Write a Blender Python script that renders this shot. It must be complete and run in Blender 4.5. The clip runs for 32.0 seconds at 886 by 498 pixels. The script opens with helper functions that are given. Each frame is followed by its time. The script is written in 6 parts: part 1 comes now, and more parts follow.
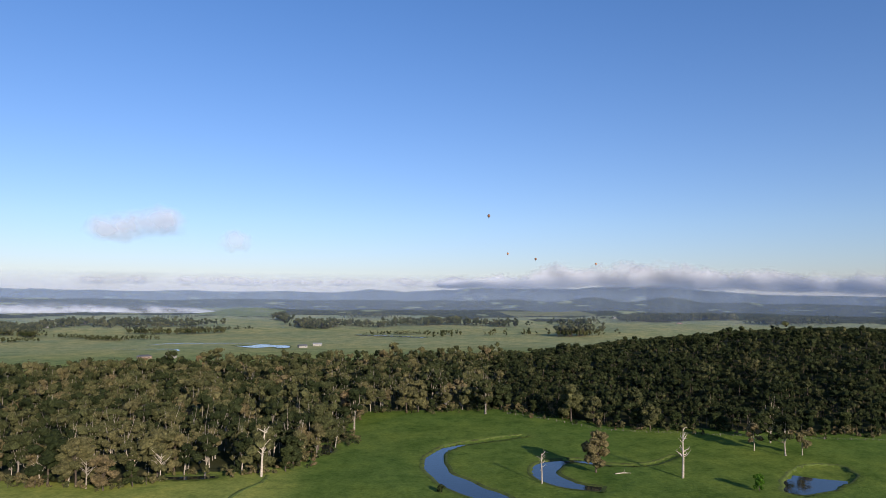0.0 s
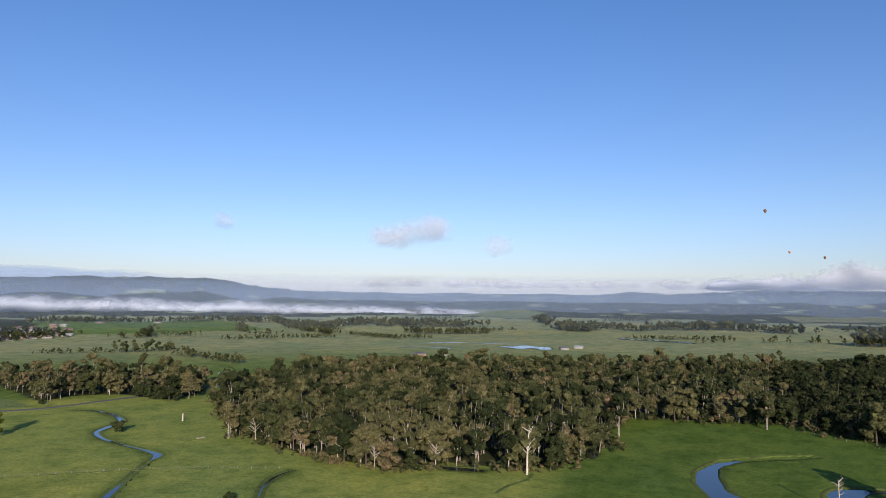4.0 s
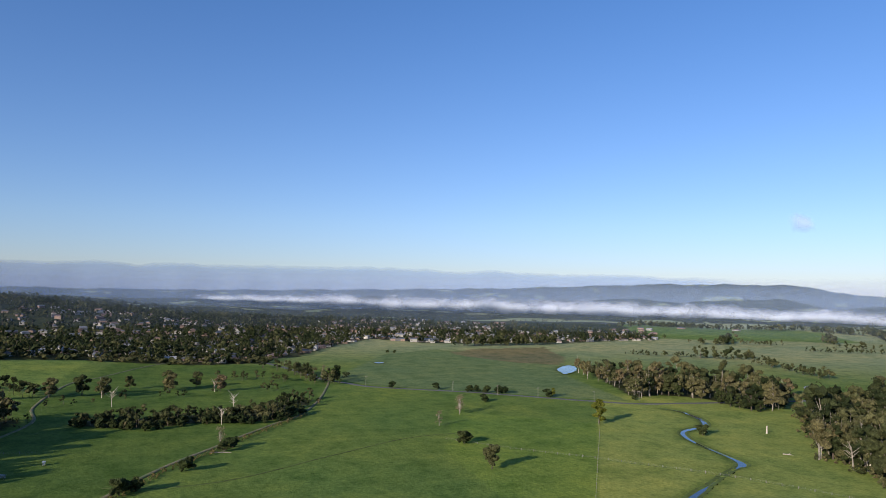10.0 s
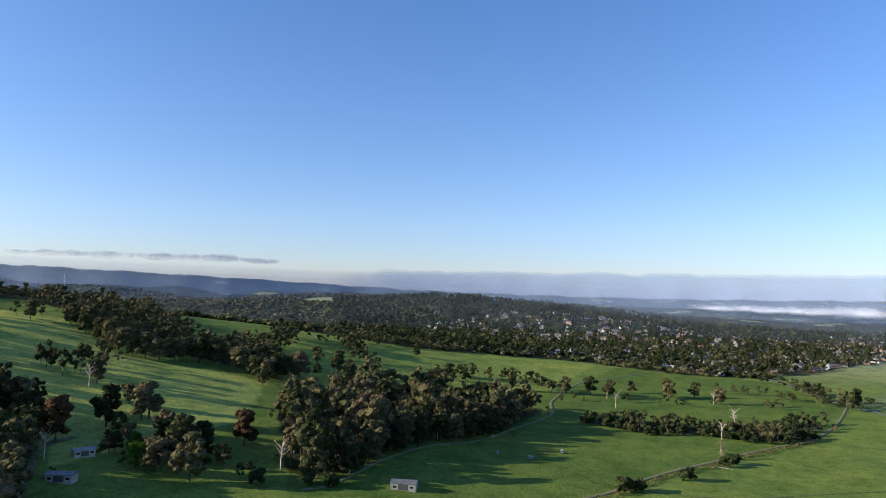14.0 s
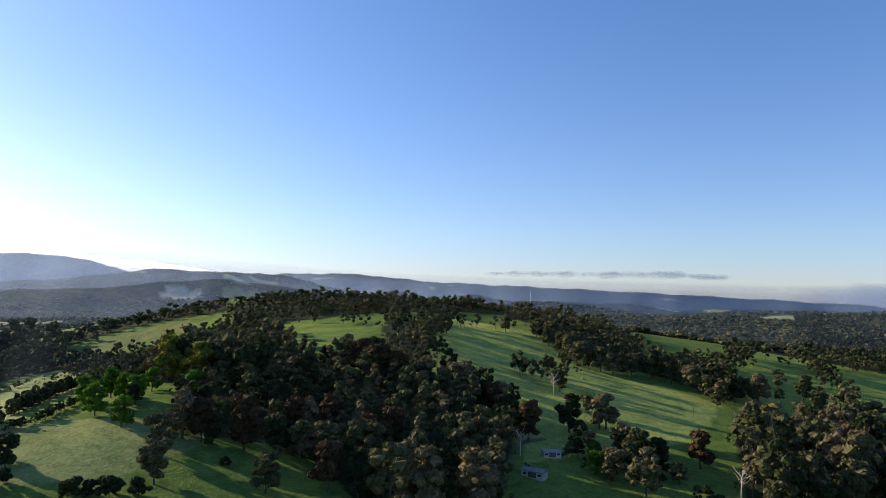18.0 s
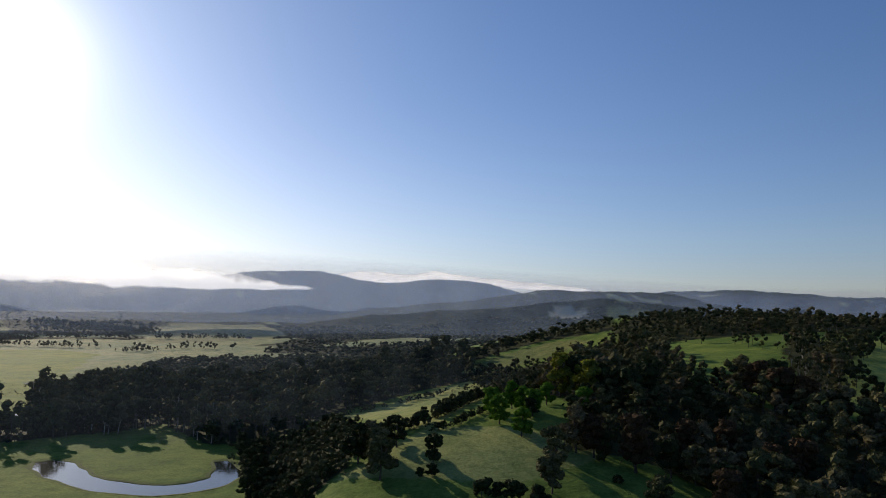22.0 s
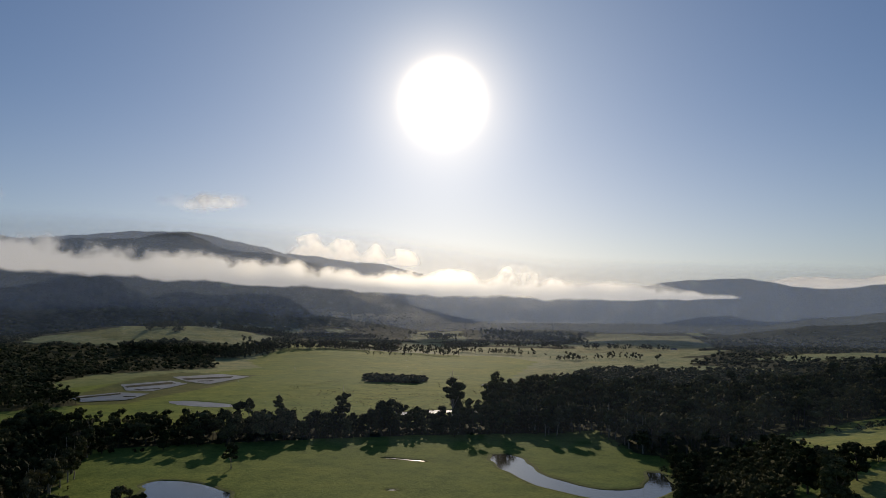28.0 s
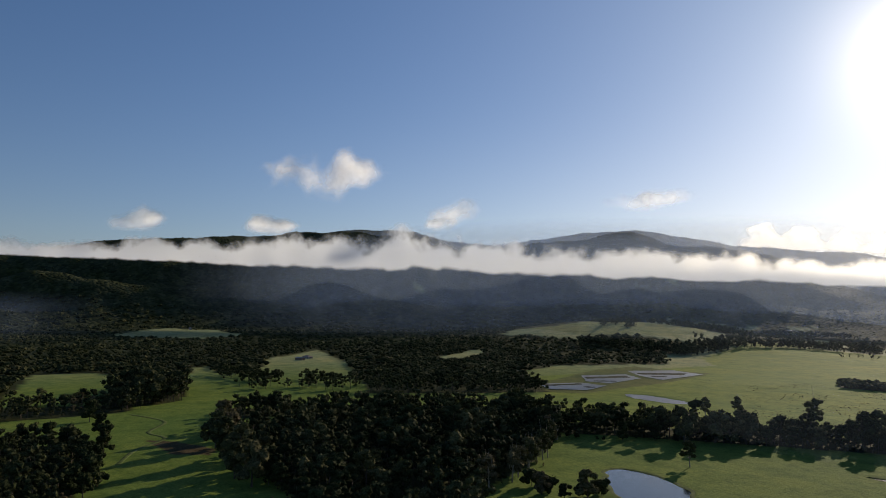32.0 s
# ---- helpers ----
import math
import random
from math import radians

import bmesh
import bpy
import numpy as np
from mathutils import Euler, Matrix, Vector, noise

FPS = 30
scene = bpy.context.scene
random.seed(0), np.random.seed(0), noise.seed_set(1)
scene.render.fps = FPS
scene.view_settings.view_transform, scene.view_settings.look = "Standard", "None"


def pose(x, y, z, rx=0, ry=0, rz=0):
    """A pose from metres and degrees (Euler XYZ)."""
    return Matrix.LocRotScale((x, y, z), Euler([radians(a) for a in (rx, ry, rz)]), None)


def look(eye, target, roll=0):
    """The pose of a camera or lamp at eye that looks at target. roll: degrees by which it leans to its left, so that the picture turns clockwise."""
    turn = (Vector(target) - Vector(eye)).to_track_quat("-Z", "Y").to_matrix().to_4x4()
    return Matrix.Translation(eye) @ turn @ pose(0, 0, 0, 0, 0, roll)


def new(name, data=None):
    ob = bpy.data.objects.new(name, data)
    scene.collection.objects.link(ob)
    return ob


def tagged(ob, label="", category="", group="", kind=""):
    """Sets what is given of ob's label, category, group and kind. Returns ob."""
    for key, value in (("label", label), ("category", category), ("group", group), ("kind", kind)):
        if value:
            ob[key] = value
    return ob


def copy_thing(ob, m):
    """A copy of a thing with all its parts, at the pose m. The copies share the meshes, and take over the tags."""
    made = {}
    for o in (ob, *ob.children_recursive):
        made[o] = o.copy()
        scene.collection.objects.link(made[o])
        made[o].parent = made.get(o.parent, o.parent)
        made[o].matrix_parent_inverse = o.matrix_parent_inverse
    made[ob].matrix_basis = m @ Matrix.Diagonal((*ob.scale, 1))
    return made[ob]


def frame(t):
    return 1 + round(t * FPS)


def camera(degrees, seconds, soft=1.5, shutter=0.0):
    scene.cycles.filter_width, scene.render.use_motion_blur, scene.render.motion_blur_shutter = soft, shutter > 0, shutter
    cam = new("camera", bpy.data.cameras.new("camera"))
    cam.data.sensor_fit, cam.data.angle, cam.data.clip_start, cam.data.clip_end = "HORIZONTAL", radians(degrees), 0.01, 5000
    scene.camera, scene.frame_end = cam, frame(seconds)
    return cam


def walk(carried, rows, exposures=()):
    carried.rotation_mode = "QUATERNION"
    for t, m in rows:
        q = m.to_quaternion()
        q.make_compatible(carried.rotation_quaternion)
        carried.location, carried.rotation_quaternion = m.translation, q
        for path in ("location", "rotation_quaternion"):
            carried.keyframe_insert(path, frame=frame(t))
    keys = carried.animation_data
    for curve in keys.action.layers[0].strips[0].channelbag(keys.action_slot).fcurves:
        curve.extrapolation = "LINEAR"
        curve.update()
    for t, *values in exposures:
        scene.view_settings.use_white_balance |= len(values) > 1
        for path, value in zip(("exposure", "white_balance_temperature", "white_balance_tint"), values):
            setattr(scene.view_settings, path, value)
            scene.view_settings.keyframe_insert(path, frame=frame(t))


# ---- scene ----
# The middle of the plan is under the camera, which hovers and turns. North is +y.
cam = camera(65.88, 32.0, soft=0.75)
PATH = [
    (0.0, pose(0, 0, 100, 93.70, -0.45, 0.00)),
    (0.5, pose(0, 0, 100, 93.69, -0.46, 2.00)),
    (1.0, pose(0, 0, 100, 93.69, -0.44, 4.10)),
    (1.5, pose(0, 0, 100, 93.69, -0.39, 6.92)),
    (2.0, pose(0, 0, 100, 93.69, -0.39, 9.85)),
    (2.5, pose(0, 0, 100, 93.71, -0.41, 12.92)),
    (3.0, pose(0, 0, 100, 93.70, -0.39, 15.68)),
    (3.5, pose(0, 0, 100, 93.71, -0.45, 18.51)),
    (5.5, pose(0, 0, 100, 93.79, -0.65, 31.06)),
    (6.0, pose(0, 0, 100, 93.81, -0.65, 34.30)),
    (6.5, pose(0, 0, 100, 93.83, -0.67, 37.57)),
    (7.0, pose(0, 0, 100, 93.82, -0.70, 41.12)),
    (7.5, pose(0, 0, 100, 93.79, -0.66, 44.35)),
    (8.0, pose(0, 0, 100, 93.78, -0.67, 48.46)),
    (8.5, pose(0, 0, 100, 93.75, -0.63, 53.01)),
    (9.0, pose(0, 0, 100, 93.76, -0.66, 57.76)),
    (9.5, pose(0, 0, 100, 93.77, -0.75, 62.60)),
    (10.0, pose(0, 0, 100, 93.78, -0.86, 67.14)),
    (10.5, pose(0, 0, 100, 93.77, -0.99, 72.05)),
    (11.0, pose(0, 0, 100, 93.77, -1.09, 77.00)),
    (11.5, pose(0, 0, 100, 93.75, -1.21, 82.00)),
    (12.0, pose(0, 0, 100, 93.76, -1.25, 87.26)),
    (12.5, pose(0, 0, 100, 93.79, -1.36, 92.33)),
    (13.0, pose(0, 0, 100, 93.78, -1.43, 97.50)),
    (13.5, pose(0, 0, 100, 93.79, -1.48, 102.17)),
    (14.0, pose(0, 0, 100, 93.76, -1.51, 106.84)),
    (14.5, pose(0, 0, 100, 93.78, -1.56, 111.49)),
    (16.5, pose(0, 0, 100, 93.96, -1.73, 129.31)),
    (17.0, pose(0, 0, 100, 94.02, -1.69, 134.03)),
    (17.5, pose(0, 0, 100, 94.09, -1.70, 138.46)),
    (18.0, pose(0, 0, 100, 94.18, -1.57, 143.06)),
    (18.5, pose(0, 0, 100, 94.27, -1.48, 147.51)),
    (19.0, pose(0, 0, 100, 94.37, -1.35, 151.81)),
    (19.5, pose(0, 0, 100, 94.47, -1.29, 155.94)),
    (20.0, pose(0, 0, 100, 94.55, -1.19, 159.90)),
    (20.5, pose(0, 0, 100, 94.66, -1.16, 163.92)),
    (21.0, pose(0, 0, 100, 94.80, -1.09, 167.69)),
    (21.5, pose(0, 0, 100, 94.90, -1.09, 171.56)),
    (22.0, pose(0, 0, 100, 95.02, -1.07, 174.31)),
    (22.5, pose(0, 0, 100, 95.14, -1.04, 176.61)),
    (23.0, pose(0, 0, 100, 95.25, -0.99, 178.67)),
    (23.5, pose(0, 0, 100, 95.34, -1.02, 180.24)),
    (24.0, pose(0, 0, 100, 95.42, -0.95, 181.86)),
    (24.5, pose(0, 0, 100, 95.44, -0.90, 184.64)),
    (25.0, pose(0, 0, 100, 95.44, -0.85, 188.94)),
    (25.5, pose(0, 0, 100, 95.45, -0.83, 192.98)),
    (27.5, pose(0, 0, 100, 95.45, -0.69, 205.83)),
    (28.0, pose(0, 0, 100, 95.43, -0.57, 208.51)),
    (28.5, pose(0, 0, 100, 95.40, -0.54, 212.19)),
    (29.0, pose(0, 0, 100, 95.36, -0.48, 215.92)),
    (29.5, pose(0, 0, 100, 95.31, -0.47, 220.41)),
    (30.0, pose(0, 0, 100, 95.24, -0.42, 224.68)),
    (30.5, pose(0, 0, 100, 95.13, -0.39, 228.98)),
    (31.0, pose(0, 0, 100, 95.01, -0.46, 233.82)),
    (31.5, pose(0, 0, 100, 94.91, -0.47, 238.83)),
    (32.0, pose(0, 0, 100, 94.79, -0.45, 244.74)),
]
walk(cam, PATH, [(0, 0.18, 6750, 14), (6, 0.13, 6650, 14), (9, 0.14, 6550, 13), (11, 0.38, 6600, 12), (13, 0.64, 6750, 12), (17, 0.76, 6950, 13), (19, 0.4, 7050, 13), (21, -0.03, 7100, 13), (23, -0.57, 7150, 11), (25, -0.84, 7450, 10), (28, -0.9, 7800, 10), (30, -0.88, 7750, 10), (31, -0.82, 7650, 10), (32, -0.54, 7550, 10)])

# ---- sky, sun ----
SUN_AZ, SUN_EL = 208.7, 17.6
SUN_WAY = Vector((-math.sin(radians(SUN_AZ)) * math.cos(radians(SUN_EL)), math.cos(radians(SUN_AZ)) * math.cos(radians(SUN_EL)), math.sin(radians(SUN_EL))))
world = bpy.data.worlds.new("morning_sky")
scene.world = world
world.use_nodes = True
wn = world.node_tree.nodes
wl = world.node_tree.links
wn.clear()
sky = wn.new("ShaderNodeTexSky")
sky.sky_type = "NISHITA"
sky.sun_disc = False
sky.sun_elevation = radians(SUN_EL)
sky.sun_rotation = radians(360 - SUN_AZ)
sky.altitude = 100
sky.air_density = 1.0
sky.dust_density = 0.3
sky.ozone_density = 3.0
back = wn.new("ShaderNodeBackground")
back.inputs["Strength"].default_value = 0.115
clear_air = wn.new("ShaderNodeMix")
clear_air.data_type, clear_air.blend_type = "RGBA", "MULTIPLY"
clear_air.inputs[0].default_value = 1.0
height = wn.new("ShaderNodeSeparateXYZ")
clear_tc = wn.new("ShaderNodeTexCoord")
wl.new(clear_tc.outputs["Generated"], height.inputs[0])
air = wn.new("ShaderNodeValToRGB")
air.color_ramp.elements.new(0.5)
for e, (p, c) in zip(air.color_ramp.elements, ((0.0, (0.75, 0.78, 1.08)), (0.10, (0.79, 0.87, 1.12)), (0.45, (0.585, 0.87, 1.22)))):
    e.position, e.color = p, (*c, 1)
wl.new(height.outputs["Z"], air.inputs[0])
wl.new(air.outputs[0], clear_air.inputs[7])
wl.new(sky.outputs[0], clear_air.inputs[6])
wl.new(clear_air.outputs[2], back.inputs["Color"])
# the bright aureole round the sun
tc = wn.new("ShaderNodeTexCoord")
dot = wn.new("ShaderNodeVectorMath")
dot.operation = "DOT_PRODUCT"
dot.inputs[1].default_value = SUN_WAY
wl.new(tc.outputs["Generated"], dot.inputs[0])
angle = wn.new("ShaderNodeMath")
angle.operation = "ARCCOSINE"
wl.new(dot.outputs["Value"], angle.inputs[0])
total = None
for reach, power in ((0.028, 55.0), (0.085, 1.0), (0.31, 0.40)):
    fall = wn.new("ShaderNodeMath")
    fall.operation = "DIVIDE"
    fall.inputs[1].default_value = reach
    wl.new(angle.outputs[0], fall.inputs[0])
    sq = wn.new("ShaderNodeMath")
    sq.operation = "POWER"
    sq.inputs[1].default_value = 2.0 if reach < 0.1 else 1.0
    wl.new(fall.outputs[0], sq.inputs[0])
    ex = wn.new("ShaderNodeMath")
    ex.operation = "POWER"
    ex.inputs[0].default_value = math.exp(-1)
    wl.new(sq.outputs[0], ex.inputs[1])
    mul = wn.new("ShaderNodeMath")
    mul.operation = "MULTIPLY"
    mul.inputs[1].default_value = power
    wl.new(ex.outputs[0], mul.inputs[0])
    if total is None:
        total = mul
    else:
        add = wn.new("ShaderNodeMath")
        wl.new(total.outputs[0], add.inputs[0])
        wl.new(mul.outputs[0], add.inputs[1])
        total = add
# thin haze low over the horizon on the sun's side
far_side = wn.new("ShaderNodeMapRange")
far_side.interpolation_type = "SMOOTHERSTEP"
far_side.inputs["From Min"].default_value, far_side.inputs["From Max"].default_value = 1.15, 0.0
far_side.inputs["To Max"].default_value = 0.19
wl.new(angle.outputs[0], far_side.inputs["Value"])
low_sky = wn.new("ShaderNodeMapRange")
low_sky.interpolation_type = "SMOOTHERSTEP"
low_sky.inputs["From Min"].default_value, low_sky.inputs["From Max"].default_value = 0.34, 0.0
wl.new(height.outputs["Z"], low_sky.inputs["Value"])
low_glow = wn.new("ShaderNodeMath")
low_glow.operation = "MULTIPLY"
wl.new(far_side.outputs[0], low_glow.inputs[0])
wl.new(low_sky.outputs[0], low_glow.inputs[1])
add = wn.new("ShaderNodeMath")
wl.new(total.outputs[0], add.inputs[0])
wl.new(low_glow.outputs[0], add.inputs[1])
total = add
glow = wn.new("ShaderNodeBackground")
glow.inputs["Color"].default_value = (1.0, 0.87, 0.68, 1)
wl.new(total.outputs[0], glow.inputs["Strength"])
both = wn.new("ShaderNodeAddShader")
wl.new(back.outputs[0], both.inputs[0])
wl.new(glow.outputs[0], both.inputs[1])
wo = wn.new("ShaderNodeOutputWorld")
wl.new(both.outputs[0], wo.inputs["Surface"])

sun = new("sun", bpy.data.lights.new("sun", "SUN"))
sun.data.energy = 5.0
sun.data.angle = radians(0.53)
sun.data.color = (1.0, 0.90, 0.76)
sun.matrix_world = look(SUN_WAY * 900, (0, 0, 0))


# ---- materials ----
def material(name):
    m = bpy.data.materials.new(name)
    m.use_nodes = True
    n, l = m.node_tree.nodes, m.node_tree.links
    n.clear()
    out = n.new("ShaderNodeOutputMaterial")
    return m, n, l, out


def noise_node(n, l, size, detail=4.0, coord=None, grain=0.5):
    """Noise with swells of about size metres, in object space."""
    t = n.new("ShaderNodeTexNoise")
    t.inputs["Scale"].default_value = 1.0 / size
    t.inputs["Detail"].default_value = detail
    t.inputs["Roughness"].default_value = grain
    if coord is None:
        coord = n.new("ShaderNodeTexCoord").outputs["Object"]
    l.new(coord, t.inputs["Vector"])
    return t.outputs["Fac"]


def ramp(n, l, fac, *stops):
    r = n.new("ShaderNodeValToRGB")
    while len(r.color_ramp.elements) < len(stops):
        r.color_ramp.elements.new(0.5)
    for e, (p, c) in zip(r.color_ramp.elements, stops):
        e.position, e.color = p, (*c, 1)
    l.new(fac, r.inputs[0])
    return r.outputs[0]


def mix(n, l, kind, fac, a, b):
    m = n.new("ShaderNodeMix")
    m.data_type, m.blend_type = "RGBA", kind
    for value, slot in ((fac, m.inputs[0]), (a, m.inputs[6]), (b, m.inputs[7])):
        if isinstance(value, (int, float)):
            slot.default_value = value
        elif isinstance(value, tuple):
            slot.default_value = (*value, 1)
        else:
            l.new(value, slot)
    return m.outputs[2]


def surface(name, stops, size=1.0, rough=0.8, metal=0.0, bump=0.3, vary=0.25, spec=0.5):
    """A plain solid with grain at two scales; each object a little lighter or darker."""
    m, n, l, out = material(name)
    b = n.new("ShaderNodeBsdfPrincipled")
    fine, broad = noise_node(n, l, size), noise_node(n, l, size * 7, 2)
    col = ramp(n, l, fine, *stops)
    col = mix(n, l, "MULTIPLY", 0.5, col, ramp(n, l, broad, (0.3, (0.6, 0.6, 0.6)), (0.7, (1.2, 1.2, 1.2))))
    info = n.new("ShaderNodeObjectInfo")
    col = mix(n, l, "MULTIPLY", 1.0, col, ramp(n, l, info.outputs["Random"], (0, (1 - vary,) * 3), (1, (1 + vary,) * 3)))
    l.new(col, b.inputs["Base Color"])
    b.inputs["Roughness"].default_value = rough
    b.inputs["Metallic"].default_value = metal
    b.inputs["Specular IOR Level"].default_value = spec
    if bump:
        bp = n.new("ShaderNodeBump")
        bp.inputs["Strength"].default_value = bump
        bp.inputs["Distance"].default_value = size * 0.2
        l.new(fine, bp.inputs["Height"])
        l.new(bp.outputs[0], b.inputs["Normal"])
    l.new(b.outputs[0], out.inputs[0])
    return m


def foliage(name, stops, single=False, thin=0.08):
    """Leaves: each tree its own tint, each tuft a little different, some light passes through."""
    m, n, l, out = material(name)
    if single:
        fac = n.new("ShaderNodeObjectInfo").outputs["Random"]
    else:
        a = n.new("ShaderNodeAttribute")
        a.attribute_name = "tint"
        fac = a.outputs["Fac"]
    col = ramp(n, l, fac, *stops)
    g = n.new("ShaderNodeNewGeometry")
    col = mix(n, l, "MULTIPLY", 1.0, col, ramp(n, l, g.outputs["Random Per Island"], (0, (0.72, 0.74, 0.7)), (1, (1.25, 1.22, 1.18))))
    fine = noise_node(n, l, 0.9, 4, grain=0.65)
    col = mix(n, l, "MULTIPLY", 1.0, col, ramp(n, l, fine, (0.36, (0.52, 0.54, 0.50)), (0.5, (0.92, 0.92, 0.92)), (0.64, (1.4, 1.36, 1.32))))
    d = n.new("ShaderNodeBsdfPrincipled")
    bp = n.new("ShaderNodeBump")
    bp.inputs["Strength"].default_value = 1.0
    bp.inputs["Distance"].default_value = 0.6
    l.new(fine, bp.inputs["Height"])
    l.new(bp.outputs[0], d.inputs["Normal"])
    d.inputs["Roughness"].default_value = 0.85
    d.inputs["Specular IOR Level"].default_value = 0.05
    t = n.new("ShaderNodeBsdfTranslucent")
    l.new(col, d.inputs["Base Color"])
    l.new(mix(n, l, "MULTIPLY", 1.0, col, (1.5, 1.7, 0.7)), t.inputs["Color"])
    s = n.new("ShaderNodeMixShader")
    s.inputs[0].default_value = thin
    l.new(d.outputs[0], s.inputs[1])
    l.new(t.outputs[0], s.inputs[2])
    l.new(s.outputs[0], out.inputs[0])
    return m


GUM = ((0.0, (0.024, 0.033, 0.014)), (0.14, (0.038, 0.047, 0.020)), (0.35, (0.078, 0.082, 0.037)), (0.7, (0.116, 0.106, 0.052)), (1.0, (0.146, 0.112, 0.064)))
leaf_gum = foliage("gum_leaves", GUM, True)
leaf_wood = foliage("woodland_leaves", GUM)
leaf_dark = foliage("dark_leaves", ((0, (0.022, 0.034, 0.014)), (1, (0.042, 0.052, 0.02))), True)
leaf_bright = foliage("spring_leaves", ((0, (0.06, 0.15, 0.02)), (1, (0.10, 0.19, 0.028))), True, 0.35)
leaf_yellow = foliage("yellow_leaves", ((0, (0.13, 0.15, 0.030)), (1, (0.17, 0.17, 0.036))), True, 0.4)
leaf_red = foliage("rusty_leaves", ((0, (0.060, 0.038, 0.022)), (1, (0.080, 0.048, 0.025))), True)
leaf_twig = foliage("bare_twigs", ((0, (0.17, 0.14, 0.10)), (1, (0.24, 0.20, 0.14))), True, 0.2)
leaf_sedge = foliage("sedge", ((0, (0.10, 0.11, 0.04)), (0.6, (0.17, 0.14, 0.06)), (1, (0.24, 0.18, 0.09))), False, 0.3)
bark = surface("pale_gum_bark", ((0.3, (0.20, 0.16, 0.12)), (0.6, (0.42, 0.37, 0.31)), (0.8, (0.58, 0.54, 0.47))), 1.2, 0.85)
bark_wood = surface("woodland_bark", ((0.3, (0.15, 0.125, 0.095)), (0.7, (0.44, 0.39, 0.33))), 1.0, 0.9)
bark_dark = surface("rough_dark_bark", ((0.3, (0.05, 0.038, 0.028)), (0.7, (0.13, 0.10, 0.075))), 0.7, 0.9)
dead_wood = surface("bleached_dead_wood", ((0.3, (0.30, 0.25, 0.20)), (0.7, (0.54, 0.48, 0.40))), 0.9, 0.8)
asphalt = surface("asphalt", ((0.3, (0.09, 0.09, 0.088)), (0.7, (0.14, 0.138, 0.13))), 1.5, 0.85)
dirt = surface("dirt_track", ((0.35, (0.075, 0.11, 0.03)), (0.5, (0.115, 0.115, 0.045)), (0.68, (0.20, 0.155, 0.085))), 3.0, 0.95)
mud = surface("muddy_bank", ((0.3, (0.060, 0.072, 0.026)), (0.5, (0.092, 0.125, 0.032)), (0.75, (0.115, 0.155, 0.038))), 3.5, 0.95, spec=0.1)
weed_mat = surface("water_weed", ((0.3, (0.020, 0.022, 0.012)), (0.7, (0.055, 0.055, 0.028))), 2.0, 0.95, spec=0.03)
post_wood = surface("weathered_post_wood", ((0.3, (0.16, 0.14, 0.12)), (0.7, (0.30, 0.27, 0.23))), 0.4, 0.9)
roof_tile = surface("roof_tiles", ((0.3, (0.10, 0.072, 0.06)), (0.7, (0.20, 0.14, 0.12))), 0.5, 0.75, vary=0.5)
roof_iron = surface("painted_iron_roof", ((0.3, (0.17, 0.175, 0.18)), (0.7, (0.30, 0.305, 0.31))), 1.5, 0.4, vary=0.5)
roof_dark = surface("dark_iron_roof", ((0.3, (0.06, 0.065, 0.07)), (0.7, (0.11, 0.115, 0.12))), 1.5, 0.45, vary=0.3)
wall_brick = surface("brick_wall", ((0.3, (0.17, 0.11, 0.085)), (0.7, (0.28, 0.20, 0.155))), 0.4, 0.85, vary=0.35)
wall_white = surface("white_render_wall", ((0.3, (0.27, 0.25, 0.22)), (0.7, (0.42, 0.40, 0.36))), 1.0, 0.8, vary=0.2)
dark_trim = surface("dark_trim", ((0.3, (0.05, 0.05, 0.05)), (0.7, (0.09, 0.09, 0.085))), 0.5, 0.6)
glass = surface("window_glass", ((0.3, (0.02, 0.025, 0.03)), (0.7, (0.03, 0.035, 0.04))), 2.0, 0.06, bump=0, spec=0.8)
steel = surface("galvanised_steel", ((0.3, (0.40, 0.41, 0.42)), (0.7, (0.55, 0.56, 0.57))), 0.6, 0.4, 0.7)
canvas = surface("balloon_cloth", ((0.3, (0.30, 0.10, 0.08)), (0.7, (0.55, 0.30, 0.12))), 4.0, 0.7, vary=0.6)
wicker = surface("wicker", ((0.3, (0.14, 0.09, 0.05)), (0.7, (0.24, 0.17, 0.10))), 0.3, 0.9)

# pasture, litter and mud by the plan's land cover, with tussocks and trampled patches
ground_mat, n, l, out = material("pasture_and_litter")
cover = n.new("ShaderNodeVertexColor")
cover.layer_name = "cover"
tuss, clump, patch, broad = noise_node(n, l, 2.0, 5, grain=0.6), noise_node(n, l, 7.5, 4, grain=0.6), noise_node(n, l, 26, 4, grain=0.6), noise_node(n, l, 130, 3)
col = mix(n, l, "MULTIPLY", 0.5, cover.outputs["Color"], ramp(n, l, tuss, (0.30, (0.48, 0.54, 0.42)), (0.70, (1.5, 1.42, 1.4))))
col = mix(n, l, "MULTIPLY", 0.5, col, ramp(n, l, clump, (0.33, (0.55, 0.62, 0.55)), (0.48, (1.0, 1.0, 1.0)), (0.68, (1.35, 1.25, 1.2))))
col = mix(n, l, "MULTIPLY", 0.9, col, ramp(n, l, patch, (0.34, (0.68, 0.76, 0.7)), (0.5, (1.0, 1.0, 1.0)), (0.66, (1.24, 1.14, 1.08))))
col = mix(n, l, "MULTIPLY", 0.7, col, ramp(n, l, broad, (0.36, (0.82, 0.9, 0.92)), (0.64, (1.24, 1.1, 0.98))))
